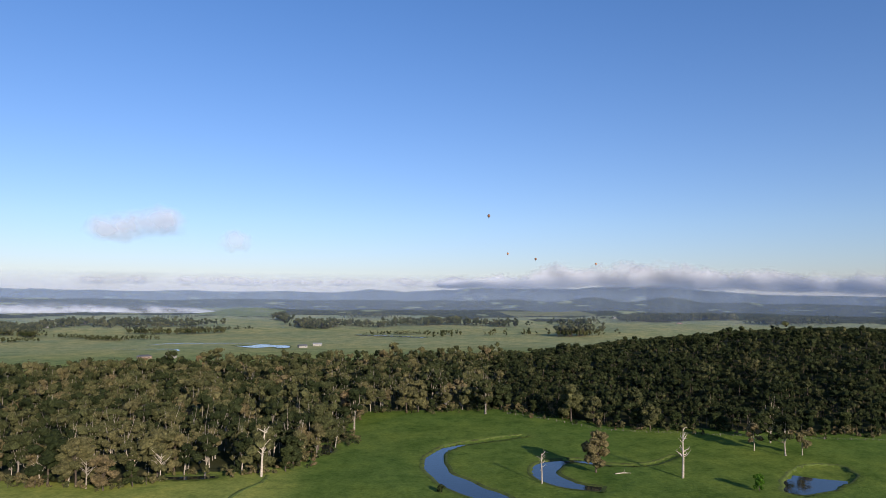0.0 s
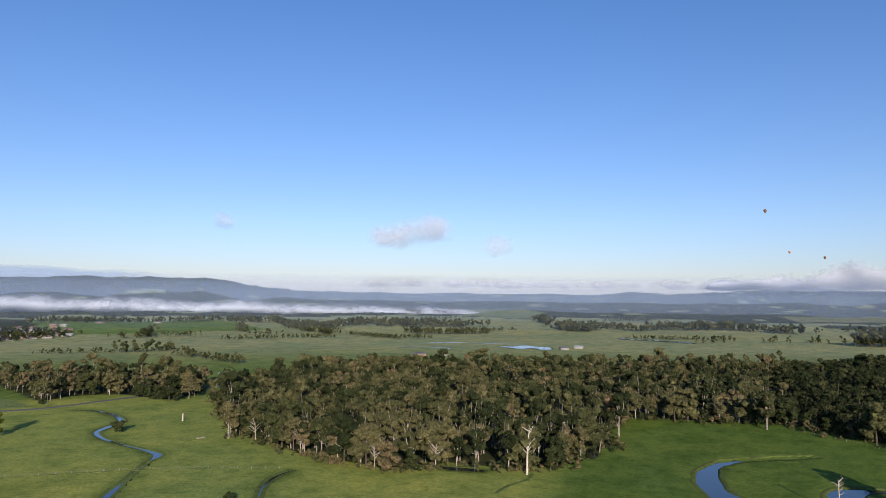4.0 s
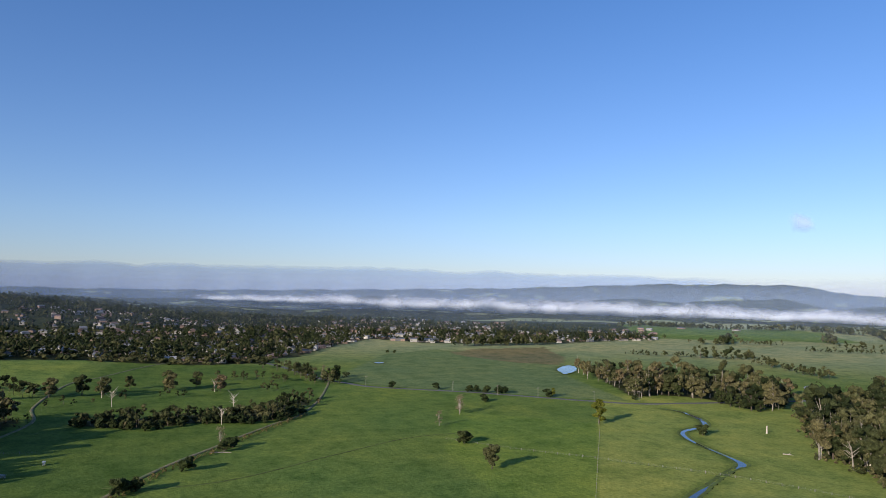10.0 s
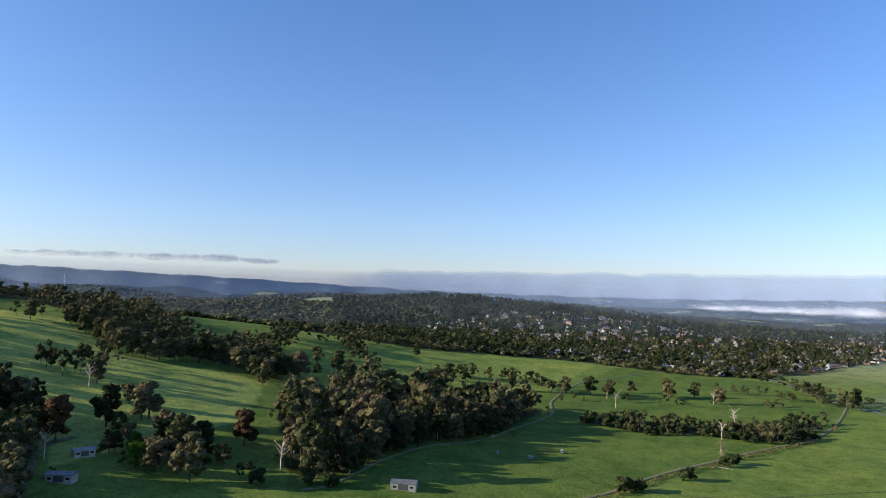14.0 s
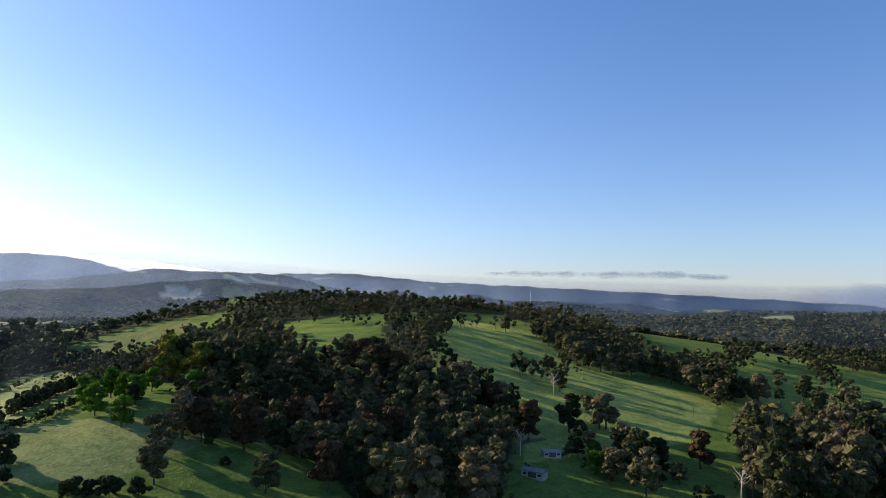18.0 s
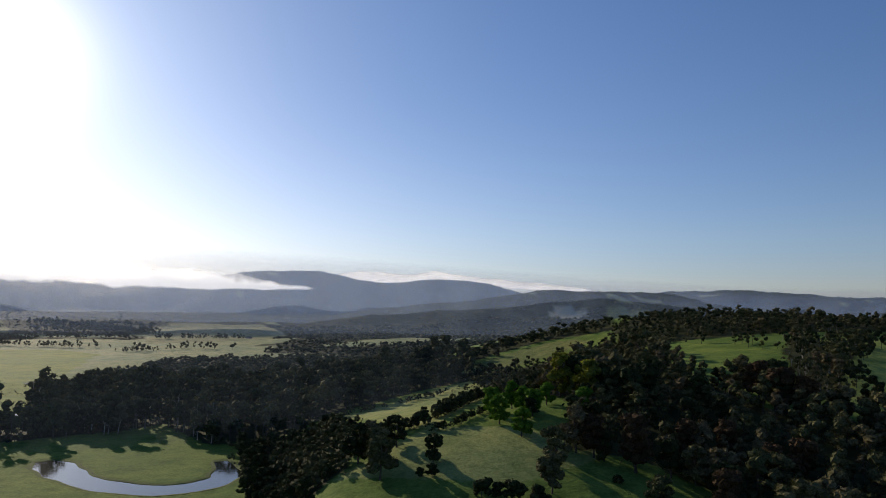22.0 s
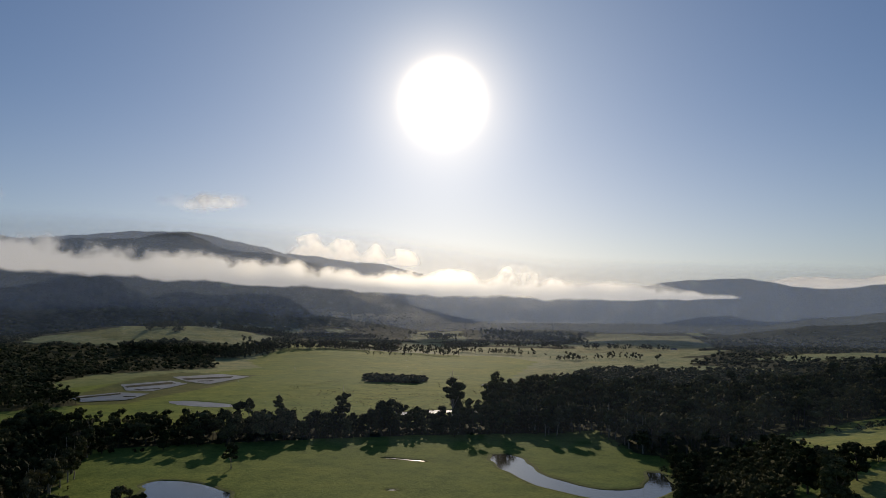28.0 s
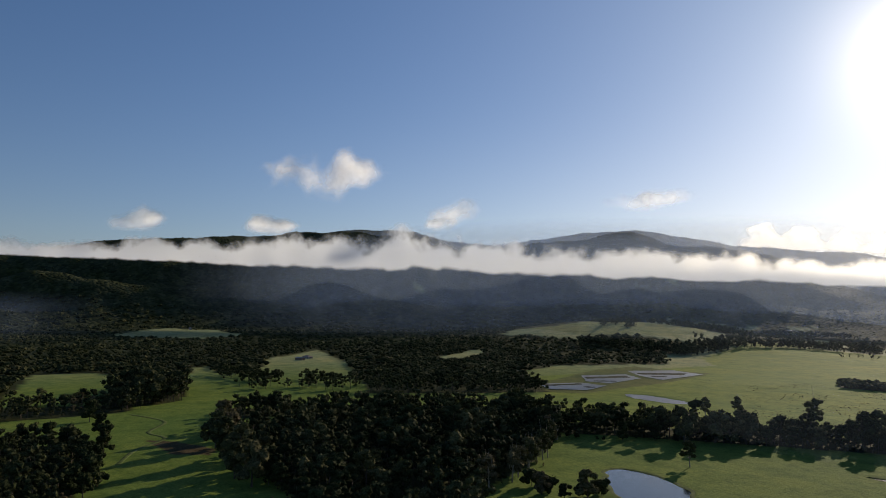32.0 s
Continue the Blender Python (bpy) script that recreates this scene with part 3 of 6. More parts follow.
WOODS = {  # outline, tree height, spacing
    "river_forest": ([(36, 485), (33, 440), (29, 416), (25.6, 399), (21, 412), (16, 405), (12, 414), (9.6, 470), (7.6, 470), (7.9, 545), (6.4, 583), (1, 580), (-3.6, 590), (-5, 640), (-3, 800), (-6, 1010),
                      (0, 960), (12, 930), (24, 920), (33, 880), (37, 740), (39.4, 700), (38.2, 512)], 26, 11.4),
    "east_forest": ([(-3.6, 600), (-8.2, 561), (-13.2, 526), (-18.8, 523), (-24, 529), (-33, 552), (-39, 565), (-39, 1350), (-33, 1330), (-22, 1230), (-12, 1060), (-6, 1015), (-3, 800), (-5, 650)], 18, 8.2),
    "creek_wood": ([(51.6, 712), (49.9, 745), (46.4, 738), (42.8, 682), (40.5, 735), (40.2, 800), (44, 850), (50, 900), (55.2, 960), (54.5, 880)], 25, 12),
    "bank_scrub": ([(95, 558), (91.8, 538), (88.3, 543), (86.9, 550), (82.9, 545), (80.6, 554), (78.7, 600), (77.8, 650), (78.6, 665), (81, 610), (84, 590), (87.4, 585), (91.3, 578), (94.8, 578)], 12, 6.4),
    "gully_wood": ([(119.8, 440), (119.4, 388), (119.2, 352), (117.1, 344), (115, 354), (111.2, 396), (107.5, 436), (104, 460), (100.8, 515), (98.5, 582), (99, 598), (101, 585), (104, 555), (107, 545), (110.5, 548), (113, 552), (115, 535), (116.5, 490), (119, 475)], 29, 9.0),
    "hill_wood": ([(164.5, 352), (158, 345), (152.4, 322), (150, 290), (143, 282), (138.4, 288), (137.6, 332), (136.8, 375), (139.2, 416), (143.5, 432), (146.5, 440), (150, 446), (153, 480), (156, 560), (157.5, 660), (161, 720), (165, 660), (165.5, 520), (163.8, 420)], 22, 12.0),
    "saddle_wood": ([(176.5, 700), (172.5, 745), (171.5, 762), (168.7, 745), (165, 765), (162, 780), (158.5, 780), (160, 740), (165, 720), (166, 600), (164.5, 520), (166.5, 470), (169.5, 520), (170.5, 660), (172, 720)], 14, 9),
    "saddle_backwood": ([(173.4, 830), (170, 868), (166, 878), (162.5, 862), (160.6, 862), (160.4, 960), (166, 960), (171, 950), (174, 900)], 13, 9),
    "rear_wood": ([(147, 760), (150, 730), (153, 720), (157, 720), (160, 760), (160.4, 880), (160.0, 900), (157, 960), (147, 960)], 15, 10),
    "mid_wood": ([(147, 484), (144.5, 470), (144, 560), (142.8, 690), (147.5, 700), (148, 600)], 18, 11),
    "crest_wood": ([(150, 740), (147, 745), (142.6, 790), (138, 820), (135.9, 770), (132.4, 630), (128.8, 622), (125, 608), (121.6, 575), (121.2, 640), (122.6, 720), (124.5, 700), (126.4, 690), (128, 760), (130, 900), (138, 1000), (146, 1050), (151, 920)], 17, 9),
    "lane_wood": ([(121, 900), (117.6, 880), (115.5, 886), (112.5, 880), (107, 905), (103.6, 935), (95.2, 985), (87.3, 950), (81.5, 980), (81, 1040), (90, 1080), (103, 1050), (112, 980), (121, 960)], 15, 9),
    "valley_wood": ([(192, 525), (186, 545), (183.5, 610), (176, 705), (171, 755), (172, 850), (176, 1000), (183, 1300), (195, 1330), (200, 1060), (204, 930), (205, 800), (204.4, 668), (200, 597), (196, 628), (193, 530)], 27, 11.5),
    "slope_scrub": ([(189.2, 386), (188.6, 345), (185, 330), (182, 345), (180.5, 420), (182.5, 520), (187, 538), (190.5, 510)], 10, 6.5),
    "river_trees": ([(241, 585), (233.7, 562), (227.7, 560), (221.3, 562), (216.9, 566), (211.4, 576), (205, 587), (198.5, 604), (198.5, 650), (207.7, 634), (216.9, 622), (225.7, 612), (233.8, 616), (240, 660)], 20, 6.6),
    "pond_wood": ([(257.0, 380), (259.8, 480), (260.6, 560), (259.6, 620), (251.4, 650), (243, 660), (237, 660), (235, 565), (237.6, 446), (241.6, 380), (240, 325), (257, 325)], 22, 10.5),
    "mid_meadow_wood": ([(261.8, 640), (261.4, 700), (258, 690), (252, 680), (244, 720), (240, 690), (252, 650)], 18, 8.5),
    "west_wood": ([(284, 426), (280, 600), (274.4, 560), (271.9, 505), (272.4, 410), (276, 345), (284, 340)], 20, 10.5),
    "meadow_copse": ([(269.8, 735), (267, 748), (265.3, 772), (264.9, 860), (266, 960), (270, 900), (270.6, 780)], 27, 8),
    "meadow_wood": ([(278, 690), (270, 700), (268.6, 720), (269, 760), (278, 780)], 14, 8.5),
    "bend_copse": ([(263.2, 590), (261.2, 540), (260.6, 600), (261.8, 650)], 15, 8),
    "far_copse": ([(214.9, 1024), (210.3, 996), (210.1, 1050), (214.8, 1080)], 27, 6.5),
    "dam_wood": ([(248, 1010), (240, 1000), (238, 1090), (234, 1260), (238, 1520), (248, 1850)], 17, 12),
    "paddock_wood": ([(214.7, 2200), (214.1, 1800), (212.5, 1740), (211.8, 2200), (213.0, 2450)], 14, 9),
    "foothill_wood": ([(244, 1900), (238, 1800), (233.8, 1690), (230.2, 1760), (225.8, 1715), (224.4, 1600), (227.0, 1480), (226.6, 1290), (230.2, 1250), (234.5, 1210), (239, 1240), (246, 1500)], 17, 11),
    "slope_wood": ([(221.7, 2680), (216.4, 2680), (216.4, 2110), (218.5, 1900), (222.0, 1840), (223.4, 2300)], 13, 13),
    "upland_forest": ([(150, 1150), (137, 1050), (128, 950), (118, 940), (112, 1060), (105, 1600), (112, 2100), (108, 2700), (108, 3600), (150, 3600), (158, 2400), (156, 1300)], 17, 13),
    "valley_forest": ([(160, 1250), (168, 1180), (176, 1100), (183, 1340), (189, 1420), (186, 1900), (196, 2300), (204, 2500), (204, 3000), (160, 3000), (158, 2400)], 16, 14),
    "mountain_forest": ([(286, 900), (279, 1080), (272, 1100), (262, 1060), (257, 1020), (250, 1000), (243, 1050), (241, 1750), (236, 2350), (226, 2900), (214, 3050), (214, 3500), (286, 3600)], 18, 13),
    "foot_wood": ([(261, 800), (258.6, 900), (258.6, 1040), (251, 1010), (243, 1060), (238, 1060), (236, 830), (243, 800), (250, 800)], 18, 10),
    "west_backwood": ([(284, 620), (280, 650), (277, 860), (275.6, 1060), (284, 1090)], 18, 10),
}
CLEARINGS = {
    "clearing": [(270.6, 2300), (266.7, 2571), (263, 2497), (260.3, 2163), (264.2, 2034), (269.6, 2200)],
    "farm_clearing": [(258.9, 1331), (255.1, 1560), (252.8, 1253), (250.8, 834), (252.6, 700), (256.8, 745), (260.3, 740), (262.4, 760), (262.4, 1000), (260.0, 960)],
    "meadow": [(272, 640), (269.8, 700), (264.6, 745), (264.1, 960), (264.8, 1146), (263.6, 1176), (261.7, 949), (262.2, 750), (262.6, 600), (268, 600)],
    "back_meadow": [(276.8, 829), (275.3, 1121), (271.1, 1118), (269.7, 895), (272.1, 831), (274.7, 783)],
    "far_field": [(228.3, 2832), (226.2, 2875), (226.7, 2744)],
    "far_field_2": [(225.1, 2815), (221.9, 2875), (223.6, 2706)],
    "far_field_3": [(221.9, 2786), (219.8, 2858), (220.7, 2731)],
    "far_field_4": [(218.2, 2812), (215.7, 2905), (217.1, 2754)],
    "lane_clearing": [(245.6, 1330), (241.6, 1560), (241, 1400), (244.4, 1220)],
    "north_hill_paddock": [(20.8, 3000), (17.3, 3250), (12.7, 2900), (14.1, 2459), (18.1, 2329)],
    "east_hill_paddock": [(-4.2, 2900), (-10.9, 3100), (-12.7, 2729), (-6.0, 2627)],
    "hill_paddock": [(233.8, 1760), (233.1, 2650), (230.2, 2780), (227.4, 2700), (223.7, 2560), (222.2, 2430), (226.0, 1760), (230.2, 1800)],
    "pale_plain": [(197.5, 1758), (198.0, 2600), (195.7, 2900), (188.9, 2850), (187.0, 2300), (188.9, 1815)],
    "shoulder_paddock": [(211.4, 2500), (210.6, 2900), (206.9, 3000), (206.4, 2296), (210.5, 2165)],
    "saddle_field": [(172.9, 790), (172.2, 815), (169.7, 850), (166, 862), (163.4, 850), (162.2, 822), (163.0, 805), (165, 795), (168.7, 762), (171.5, 775)],
    "ridge_paddock": [(110.4, 1500), (107.4, 1440), (105.4, 1640), (106, 1900), (108.6, 1950)],
    "ridge_paddock_2": [(103.2, 1700), (100.4, 1650), (99.4, 1900), (101.6, 1960)],
    "ridge_paddock_3": [(118.2, 2200), (115.6, 2150), (115.0, 2330), (117.4, 2380)],
    "pale_paddock": [(165.5, 2930), (164.8, 3010), (162.4, 2935), (162.9, 2860), (164.6, 2865)],
    "pale_paddock_2": [(161.4, 2891), (160.4, 2960), (159.2, 2920), (157.0, 2860), (158.5, 2830), (160.4, 2835)],
    "mist_paddock": [(184.8, 1560), (180, 1780), (171, 2150), (173, 1850), (181, 1530)],
}
FIELDS = [  # outline and colour of the grass; a few carry light or shade
    # lush dark grass, with the shadows lying on it painted in too
    ([(77.5, 650), (79.0, 560), (96, 336), (119, 320), (119.5, 480), (110, 560), (100, 600), (92, 990), (81, 950), (76.4, 780)], (0.090, 0.142, 0.034)),
    ([(119.6, 500), (110, 575), (100, 620), (94, 980), (113, 900), (119.8, 880)], (0.165, 0.225, 0.055)),
    ([(54.4, 352), (54.4, 560), (66.5, 600), (66.6, 440), (62, 345)], (0.132, 0.196, 0.042)),
    ([(54.6, 690), (60.7, 705), (73.4, 760), (76, 820), (72, 1130), (68, 1240), (57, 1200), (56.9, 880), (52, 690)], (0.130, 0.180, 0.074)),
    ([(66.6, 1180), (64.6, 1270), (58.8, 1350), (57.0, 1132), (57.4, 1021), (60.6, 1024), (65.0, 1106)], (0.165, 0.152, 0.078)),
    ([(224.2, 1440), (219.8, 1950), (212.4, 1729), (203.1, 1637), (200.7, 1471), (204.4, 930), (210, 1000), (218.8, 859)], (0.165, 0.215, 0.046)),
    ([(240, 600), (236, 850), (238, 1000), (220, 1400), (204, 930), (205, 640), (220, 600)], (0.155, 0.208, 0.042)),
    ([(238, 1950), (233, 2500), (223, 2350), (224, 1850), (232, 1720)], (0.180, 0.200, 0.080)),
    ([(182.8, 580), (175.6, 680), (171.2, 730), (170, 520), (174, 410), (183, 335), (168, 310), (160, 350), (168, 380), (177, 400)], (0.200, 0.235, 0.088)),
    # hill field painted paler to make up for the sun grazing its slope
    ([(142.6, 740), (135.9, 715), (132, 590), (121, 556), (122.5, 440), (135.9, 352), (136, 410), (141.7, 460), (146, 490)], (0.250, 0.300, 0.085)),
    ([(267.8, 560), (266, 500), (263, 490), (262.6, 510), (265.6, 545)], (0.075, 0.060, 0.035)),
    ([(172.9, 790), (172.2, 815), (169.7, 850), (166, 862), (163.4, 850), (162.2, 822), (163.0, 805), (165, 795), (168.7, 762), (171.5, 775)], (0.140, 0.165, 0.060)),
    ([(165.5, 2930), (164.8, 3010), (162.4, 2935), (162.9, 2860), (164.6, 2865)], (0.40, 0.38, 0.30)),
    ([(161.4, 2891), (160.4, 2960), (159.2, 2920), (157.0, 2860), (158.5, 2830), (160.4, 2835)], (0.17, 0.20, 0.09)),
    # sunlight on the hill paddock's slope put into a brighter grass colour
    ([(233.8, 1760), (233.1, 2650), (230.2, 2780), (227.4, 2700), (223.7, 2560), (222.2, 2430), (226.0, 1760), (230.2, 1800)], (0.235, 0.255, 0.105)),
    ([(197.5, 1758), (198.0, 2600), (195.7, 2900), (188.9, 2850), (187.0, 2300), (188.9, 1815)], (0.22, 0.23, 0.12)),
    ([(211.4, 2500), (210.6, 2900), (206.9, 3000), (206.4, 2296), (210.5, 2165)], (0.20, 0.22, 0.10)),
    ([(20.8, 3000), (17.3, 3250), (12.7, 2900), (14.1, 2459), (18.1, 2329)], (0.16, 0.20, 0.085)),
    ([(-4.2, 2900), (-10.9, 3100), (-12.7, 2729), (-6.0, 2627)], (0.17, 0.18, 0.085)),
    ([(52.9, 2315), (50.5, 2469), (43.0, 2321), (38.4, 2170), (35.6, 1901), (44.8, 1682), (51.4, 1681)], (0.125, 0.19, 0.06)),
    ([(-3.6, 2600), (-4.6, 2790), (-5.0, 2760), (-4.6, 2580)], (0.42, 0.27, 0.14)),
    ([(228.3, 2832), (226.2, 2875), (226.7, 2744)], (0.30, 0.32, 0.18)),
    ([(225.1, 2815), (221.9, 2875), (223.6, 2706)], (0.30, 0.32, 0.18)),
    ([(221.9, 2786), (219.8, 2858), (220.7, 2731)], (0.30, 0.32, 0.18)),
    ([(218.2, 2812), (215.7, 2905), (217.1, 2754)], (0.30, 0.32, 0.18)),
    ([(237.2, 900), (232.2, 1145), (229.3, 1219), (223.6, 1137), (226.6, 980), (230.0, 895), (232.9, 826), (236.4, 826)], (0.095, 0.118, 0.040)),
    ([(8, 600), (3, 575), (1, 600), (4, 545), (6.6, 520)], (0.10, 0.15, 0.028)),
]
GRASS = (0.116, 0.172, 0.042)

# banks and water
WATER_BODIES = []
for name, (line, widths) in STREAMS.items():
    c = curve_through(places(line), 3.0)
    reach = np.concatenate([[0], np.cumsum(np.hypot(*np.diff(np.array(places(line)), axis=0).T))])
    w = np.interp(np.linspace(0, 1, len(c)), reach / reach[-1], widths) / 2
    w = w * (1 + 0.16 * ripple(c[:, 0], c[:, 1], 26, 2))
    s = sideways(c)
    ring = np.concatenate([c + s * w[:, None], (c - s * w[:, None])[::-1]])
    WATER_BODIES.append((name, ring, line[0][1] < 900))
def straight_sides(outline, count=14):
    corners = np.array(places(outline + outline[:1]))
    return np.concatenate([a + (b - a) * np.linspace(0, 1, count, endpoint=False)[:, None] for a, b in zip(corners, corners[1:])])


for name, outline in PONDS.items():
    ring = straight_sides(outline) if "dam" in name else curve_through(places(outline), 3.0, True)
    s = sideways(ring, True)
    ring = ring + s * (1.3 * ripple(ring[:, 0], ring[:, 1], 22, 3))[:, None]
    WATER_BODIES.append((name, ring, outline[0][1] < 900))


def area2(ring):
    return float(np.sum(ring[:, 0] * np.roll(ring[:, 1], -1) - np.roll(ring[:, 0], -1) * ring[:, 1]))


WATER_BODIES = [(nm, r if area2(r) > 0 else r[::-1], near) for nm, r, near in WATER_BODIES]

# ---- the ground: one sheet, out to the ranges ----
rings = [0.05, 60, 130, 200, 250, 285]
while rings[-1] < 1150:
    rings.append(rings[-1] + max(1.9, rings[-1] * 0.0072))
while rings[-1] < 4930:
    rings.append(rings[-1] * 1.017)
rings = np.array(rings)
SPOKES = 930
aa, dd = np.meshgrid(np.arange(SPOKES) * 2 * math.pi / SPOKES, rings)
gx, gy = (-dd * np.sin(aa)).ravel(), (dd * np.cos(aa)).ravel()
gz = terrain(gx, gy)
gaz = (np.degrees(np.arctan2(-gx, gy)) + 60) % 360 - 60
gd = np.hypot(gx, gy)

WOOD_RINGS = {k: np.array(places(v[0])) for k, v in WOODS.items()}
CLEAR_RINGS = [np.array(places(v)) for v in CLEARINGS.values()]


def wooded(x, y):
    hit = np.zeros(np.shape(x), bool)
    for ring in WOOD_RINGS.values():
        hit |= inside(x, y, ring)
    for ring in CLEAR_RINGS:
        hit &= ~inside(x, y, ring)
    return hit


def far_wood(x, y):
    """Wooded hills beyond the farms; the valley fields in between stay open."""
    d = np.hypot(x, y)
    az = (np.degrees(np.arctan2(-x, y)) + 60) % 360 - 60
    edge = np.interp(az, [-60, -33, -20, -8, 4, 12, 25, 40, 60, 75, 90, 104, 150, 190, 200, 210, 240, 300],
                     [2300, 2450, 2500, 2450, 2450, 2500, 2550, 2550, 2500, 2250, 2000, 1500, 1600, 1900, 2150, 2150, 2000, 1500])
    return (d > edge + 260 * ripple(x, y, 520, 1)) & (ripple(x, y, 420, 3) + 0.6 * ripple(x, y, 170, 4) < np.where(az > 165, 1.5, 0.95)) | (az > 194) & (az < 226) & (d > 2250)


col = np.tile(np.array(GRASS), (len(gx), 1))
# haze painted into the far grass: paler and greyer with distance
far_haze = smooth(850, 1400, gd)[:, None]
col = col * (1 - far_haze) + far_haze * np.array((0.250, 0.278, 0.146))
# drier, paler meadow north-west of the camera, lush and dark east of the river
lush = ((1 - smooth(2, 15, gaz + 4 * ripple(gx, gy, 90, 2))) * (1 - smooth(620, 760, gd)))[:, None]
pale = (smooth(8, 20, gaz + 4 * ripple(gx, gy, 90, 2)) * (gaz < 54.35) * (1 - smooth(700, 760, gd)))[:, None]
col = col * (1 - lush) + lush * np.array((0.090, 0.142, 0.030))
col = col * (1 - pale) + pale * np.array((0.205, 0.248, 0.066))
town_floor = (gaz > 50) & (gaz < 116) & (gd > np.interp(gaz, [50, 57, 68, 73, 79, 85, 95, 104, 116], [1690, 1470, 1390, 1510, 1080, 960, 1010, 960, 1000])) & (gd < 2400)
col[town_floor] = (0.050, 0.060, 0.034)
for outline, c in FIELDS:
    col[inside(gx, gy, places(outline))] = c
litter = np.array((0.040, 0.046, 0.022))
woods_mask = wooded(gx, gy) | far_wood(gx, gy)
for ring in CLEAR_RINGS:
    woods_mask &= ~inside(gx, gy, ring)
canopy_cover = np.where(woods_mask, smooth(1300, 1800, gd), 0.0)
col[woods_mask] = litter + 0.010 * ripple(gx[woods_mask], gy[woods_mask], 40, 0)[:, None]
for name, ring, near in WATER_BODIES:
    if not near:
        continue
    lo, hi = ring.min(0) - 12, ring.max(0) + 12
    box = np.nonzero((gx > lo[0]) & (gx < hi[0]) & (gy > lo[1]) & (gy < hi[1]))[0]
    px, py = gx[box], gy[box]
    near_d = np.full(len(box), 1e9)
    for q in ring:
        near_d = np.minimum(near_d, (px - q[0]) ** 2 + (py - q[1]) ** 2)
    near_d = np.sqrt(near_d)
    signed = np.where(inside(px, py, ring), -near_d, near_d)
    gz[box] -= 1.2 * (1 - smooth(0.2, 2.0, signed))
    damp = (1 - smooth(2, 11, signed))[:, None] * 0.6
    col[box] = col[box] * (1 - damp) + damp * np.array((0.105, 0.150, 0.034))

k = np.arange(len(rings) - 1)[:, None] * SPOKES
s = np.arange(SPOKES)[None, :]
t = (s + 1) % SPOKES
faces = np.stack([k + s, k + SPOKES + s, k + SPOKES + t, k + t], -1).reshape(-1, 4)
k = np.arange(1, SPOKES - 2, 2)
faces = np.concatenate([faces, np.stack([0 * k, k, k + 1, k + 2], 1)])
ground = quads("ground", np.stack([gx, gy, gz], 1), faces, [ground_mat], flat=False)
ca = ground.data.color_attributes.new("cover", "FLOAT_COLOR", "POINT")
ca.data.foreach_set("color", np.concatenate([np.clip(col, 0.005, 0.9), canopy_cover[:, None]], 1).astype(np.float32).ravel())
tagged(ground, "rolling green river flats, paddocks and wooded hills", "ground", kind="structure")

LEVELS = {}
for name, ring, near in WATER_BODIES:
    z = terrain(ring[:, 0], ring[:, 1])
    level = float(z.min()) - 0.25 if near else float(z.max()) + 0.35
    LEVELS[name] = level
    bm = bmesh.new()
    bm.faces.new([bm.verts.new((x, y, ground_z(x, y) + 0.4 if name in ("flood_channel", "flood_trickle") else level)) for x, y in ring])
    bmesh.ops.triangulate(bm, faces=bm.faces[:])
    water = part("water", bm, glossy_mat if "dam" in name or name == "seep" else ruffled_mat if name in ("puddle", "small_puddle", "valley_pool") else water_mat)
    tagged(water, "still water reflecting the sky between grassy banks", "water", kind="structure")
    if "dam" in name or name in ("seep", "flood_channel", "flood_trickle"):
        continue
    s = -sideways(ring, True)
    rows = []
    for off, rise in ((-0.7, -0.25), (0.2, 0.16), (0.6, 0.45), (1.2, 0.62), (2.4, 0.66)):
        wob = 0.35 * ripple(ring[:, 0], ring[:, 1], 7, 1) if off > 0.5 else 0
        p = ring + s * (off + wob * np.ones(len(ring)))[:, None]
        if near:
            top = terrain(p[:, 0], p[:, 1])
            zz = level + (np.maximum(top + 0.07, level + 0.2) - level) * min(1, max(rise, -0.3) / 0.66)
        else:
            zz = np.full(len(p), level + (0.25 if 0 < off < 3 else -0.3 if off > 5 else 0.0))
        rows.append(np.column_stack([p, zz]))
    m = len(ring)
    i = np.arange(m)
    j = (i + 1) % m
    f = np.concatenate([np.stack([q * m + i, q * m + j, (q + 1) * m + j, (q + 1) * m + i], 1) for q in range(len(rows) - 1)])
    bank = quads("bank", np.concatenate(rows), f, [mud], flat=False)
    tagged(bank, "muddy grassed bank along the water's edge", "bank", kind="structure")


def ribbon(name, line, widths, mat, lift, label, category, crown=0.06):
    c = curve_through(places(line), 6.0)
    w = np.interp(np.linspace(0, 1, len(c)), np.linspace(0, 1, len(widths)), widths) / 2
    s = sideways(c)
    rows = []
    for f, up in ((-1.25, -0.5), (-1, 0), (-0.4, crown), (0.4, crown), (1, 0), (1.25, -0.5)):
        p = c + s * (w * f)[:, None]
        rows.append(np.column_stack([p, terrain(p[:, 0], p[:, 1]) + lift + up]))
    m = len(c)
    i = np.arange(m - 1)
    f = np.concatenate([np.stack([q * m + i, q * m + i + 1, (q + 1) * m + i + 1, (q + 1) * m + i], 1) for q in range(len(rows) - 1)])
    return tagged(quads(name, np.concatenate(rows), f[:, ::-1], [mat], flat=False), label, category, kind="structure")


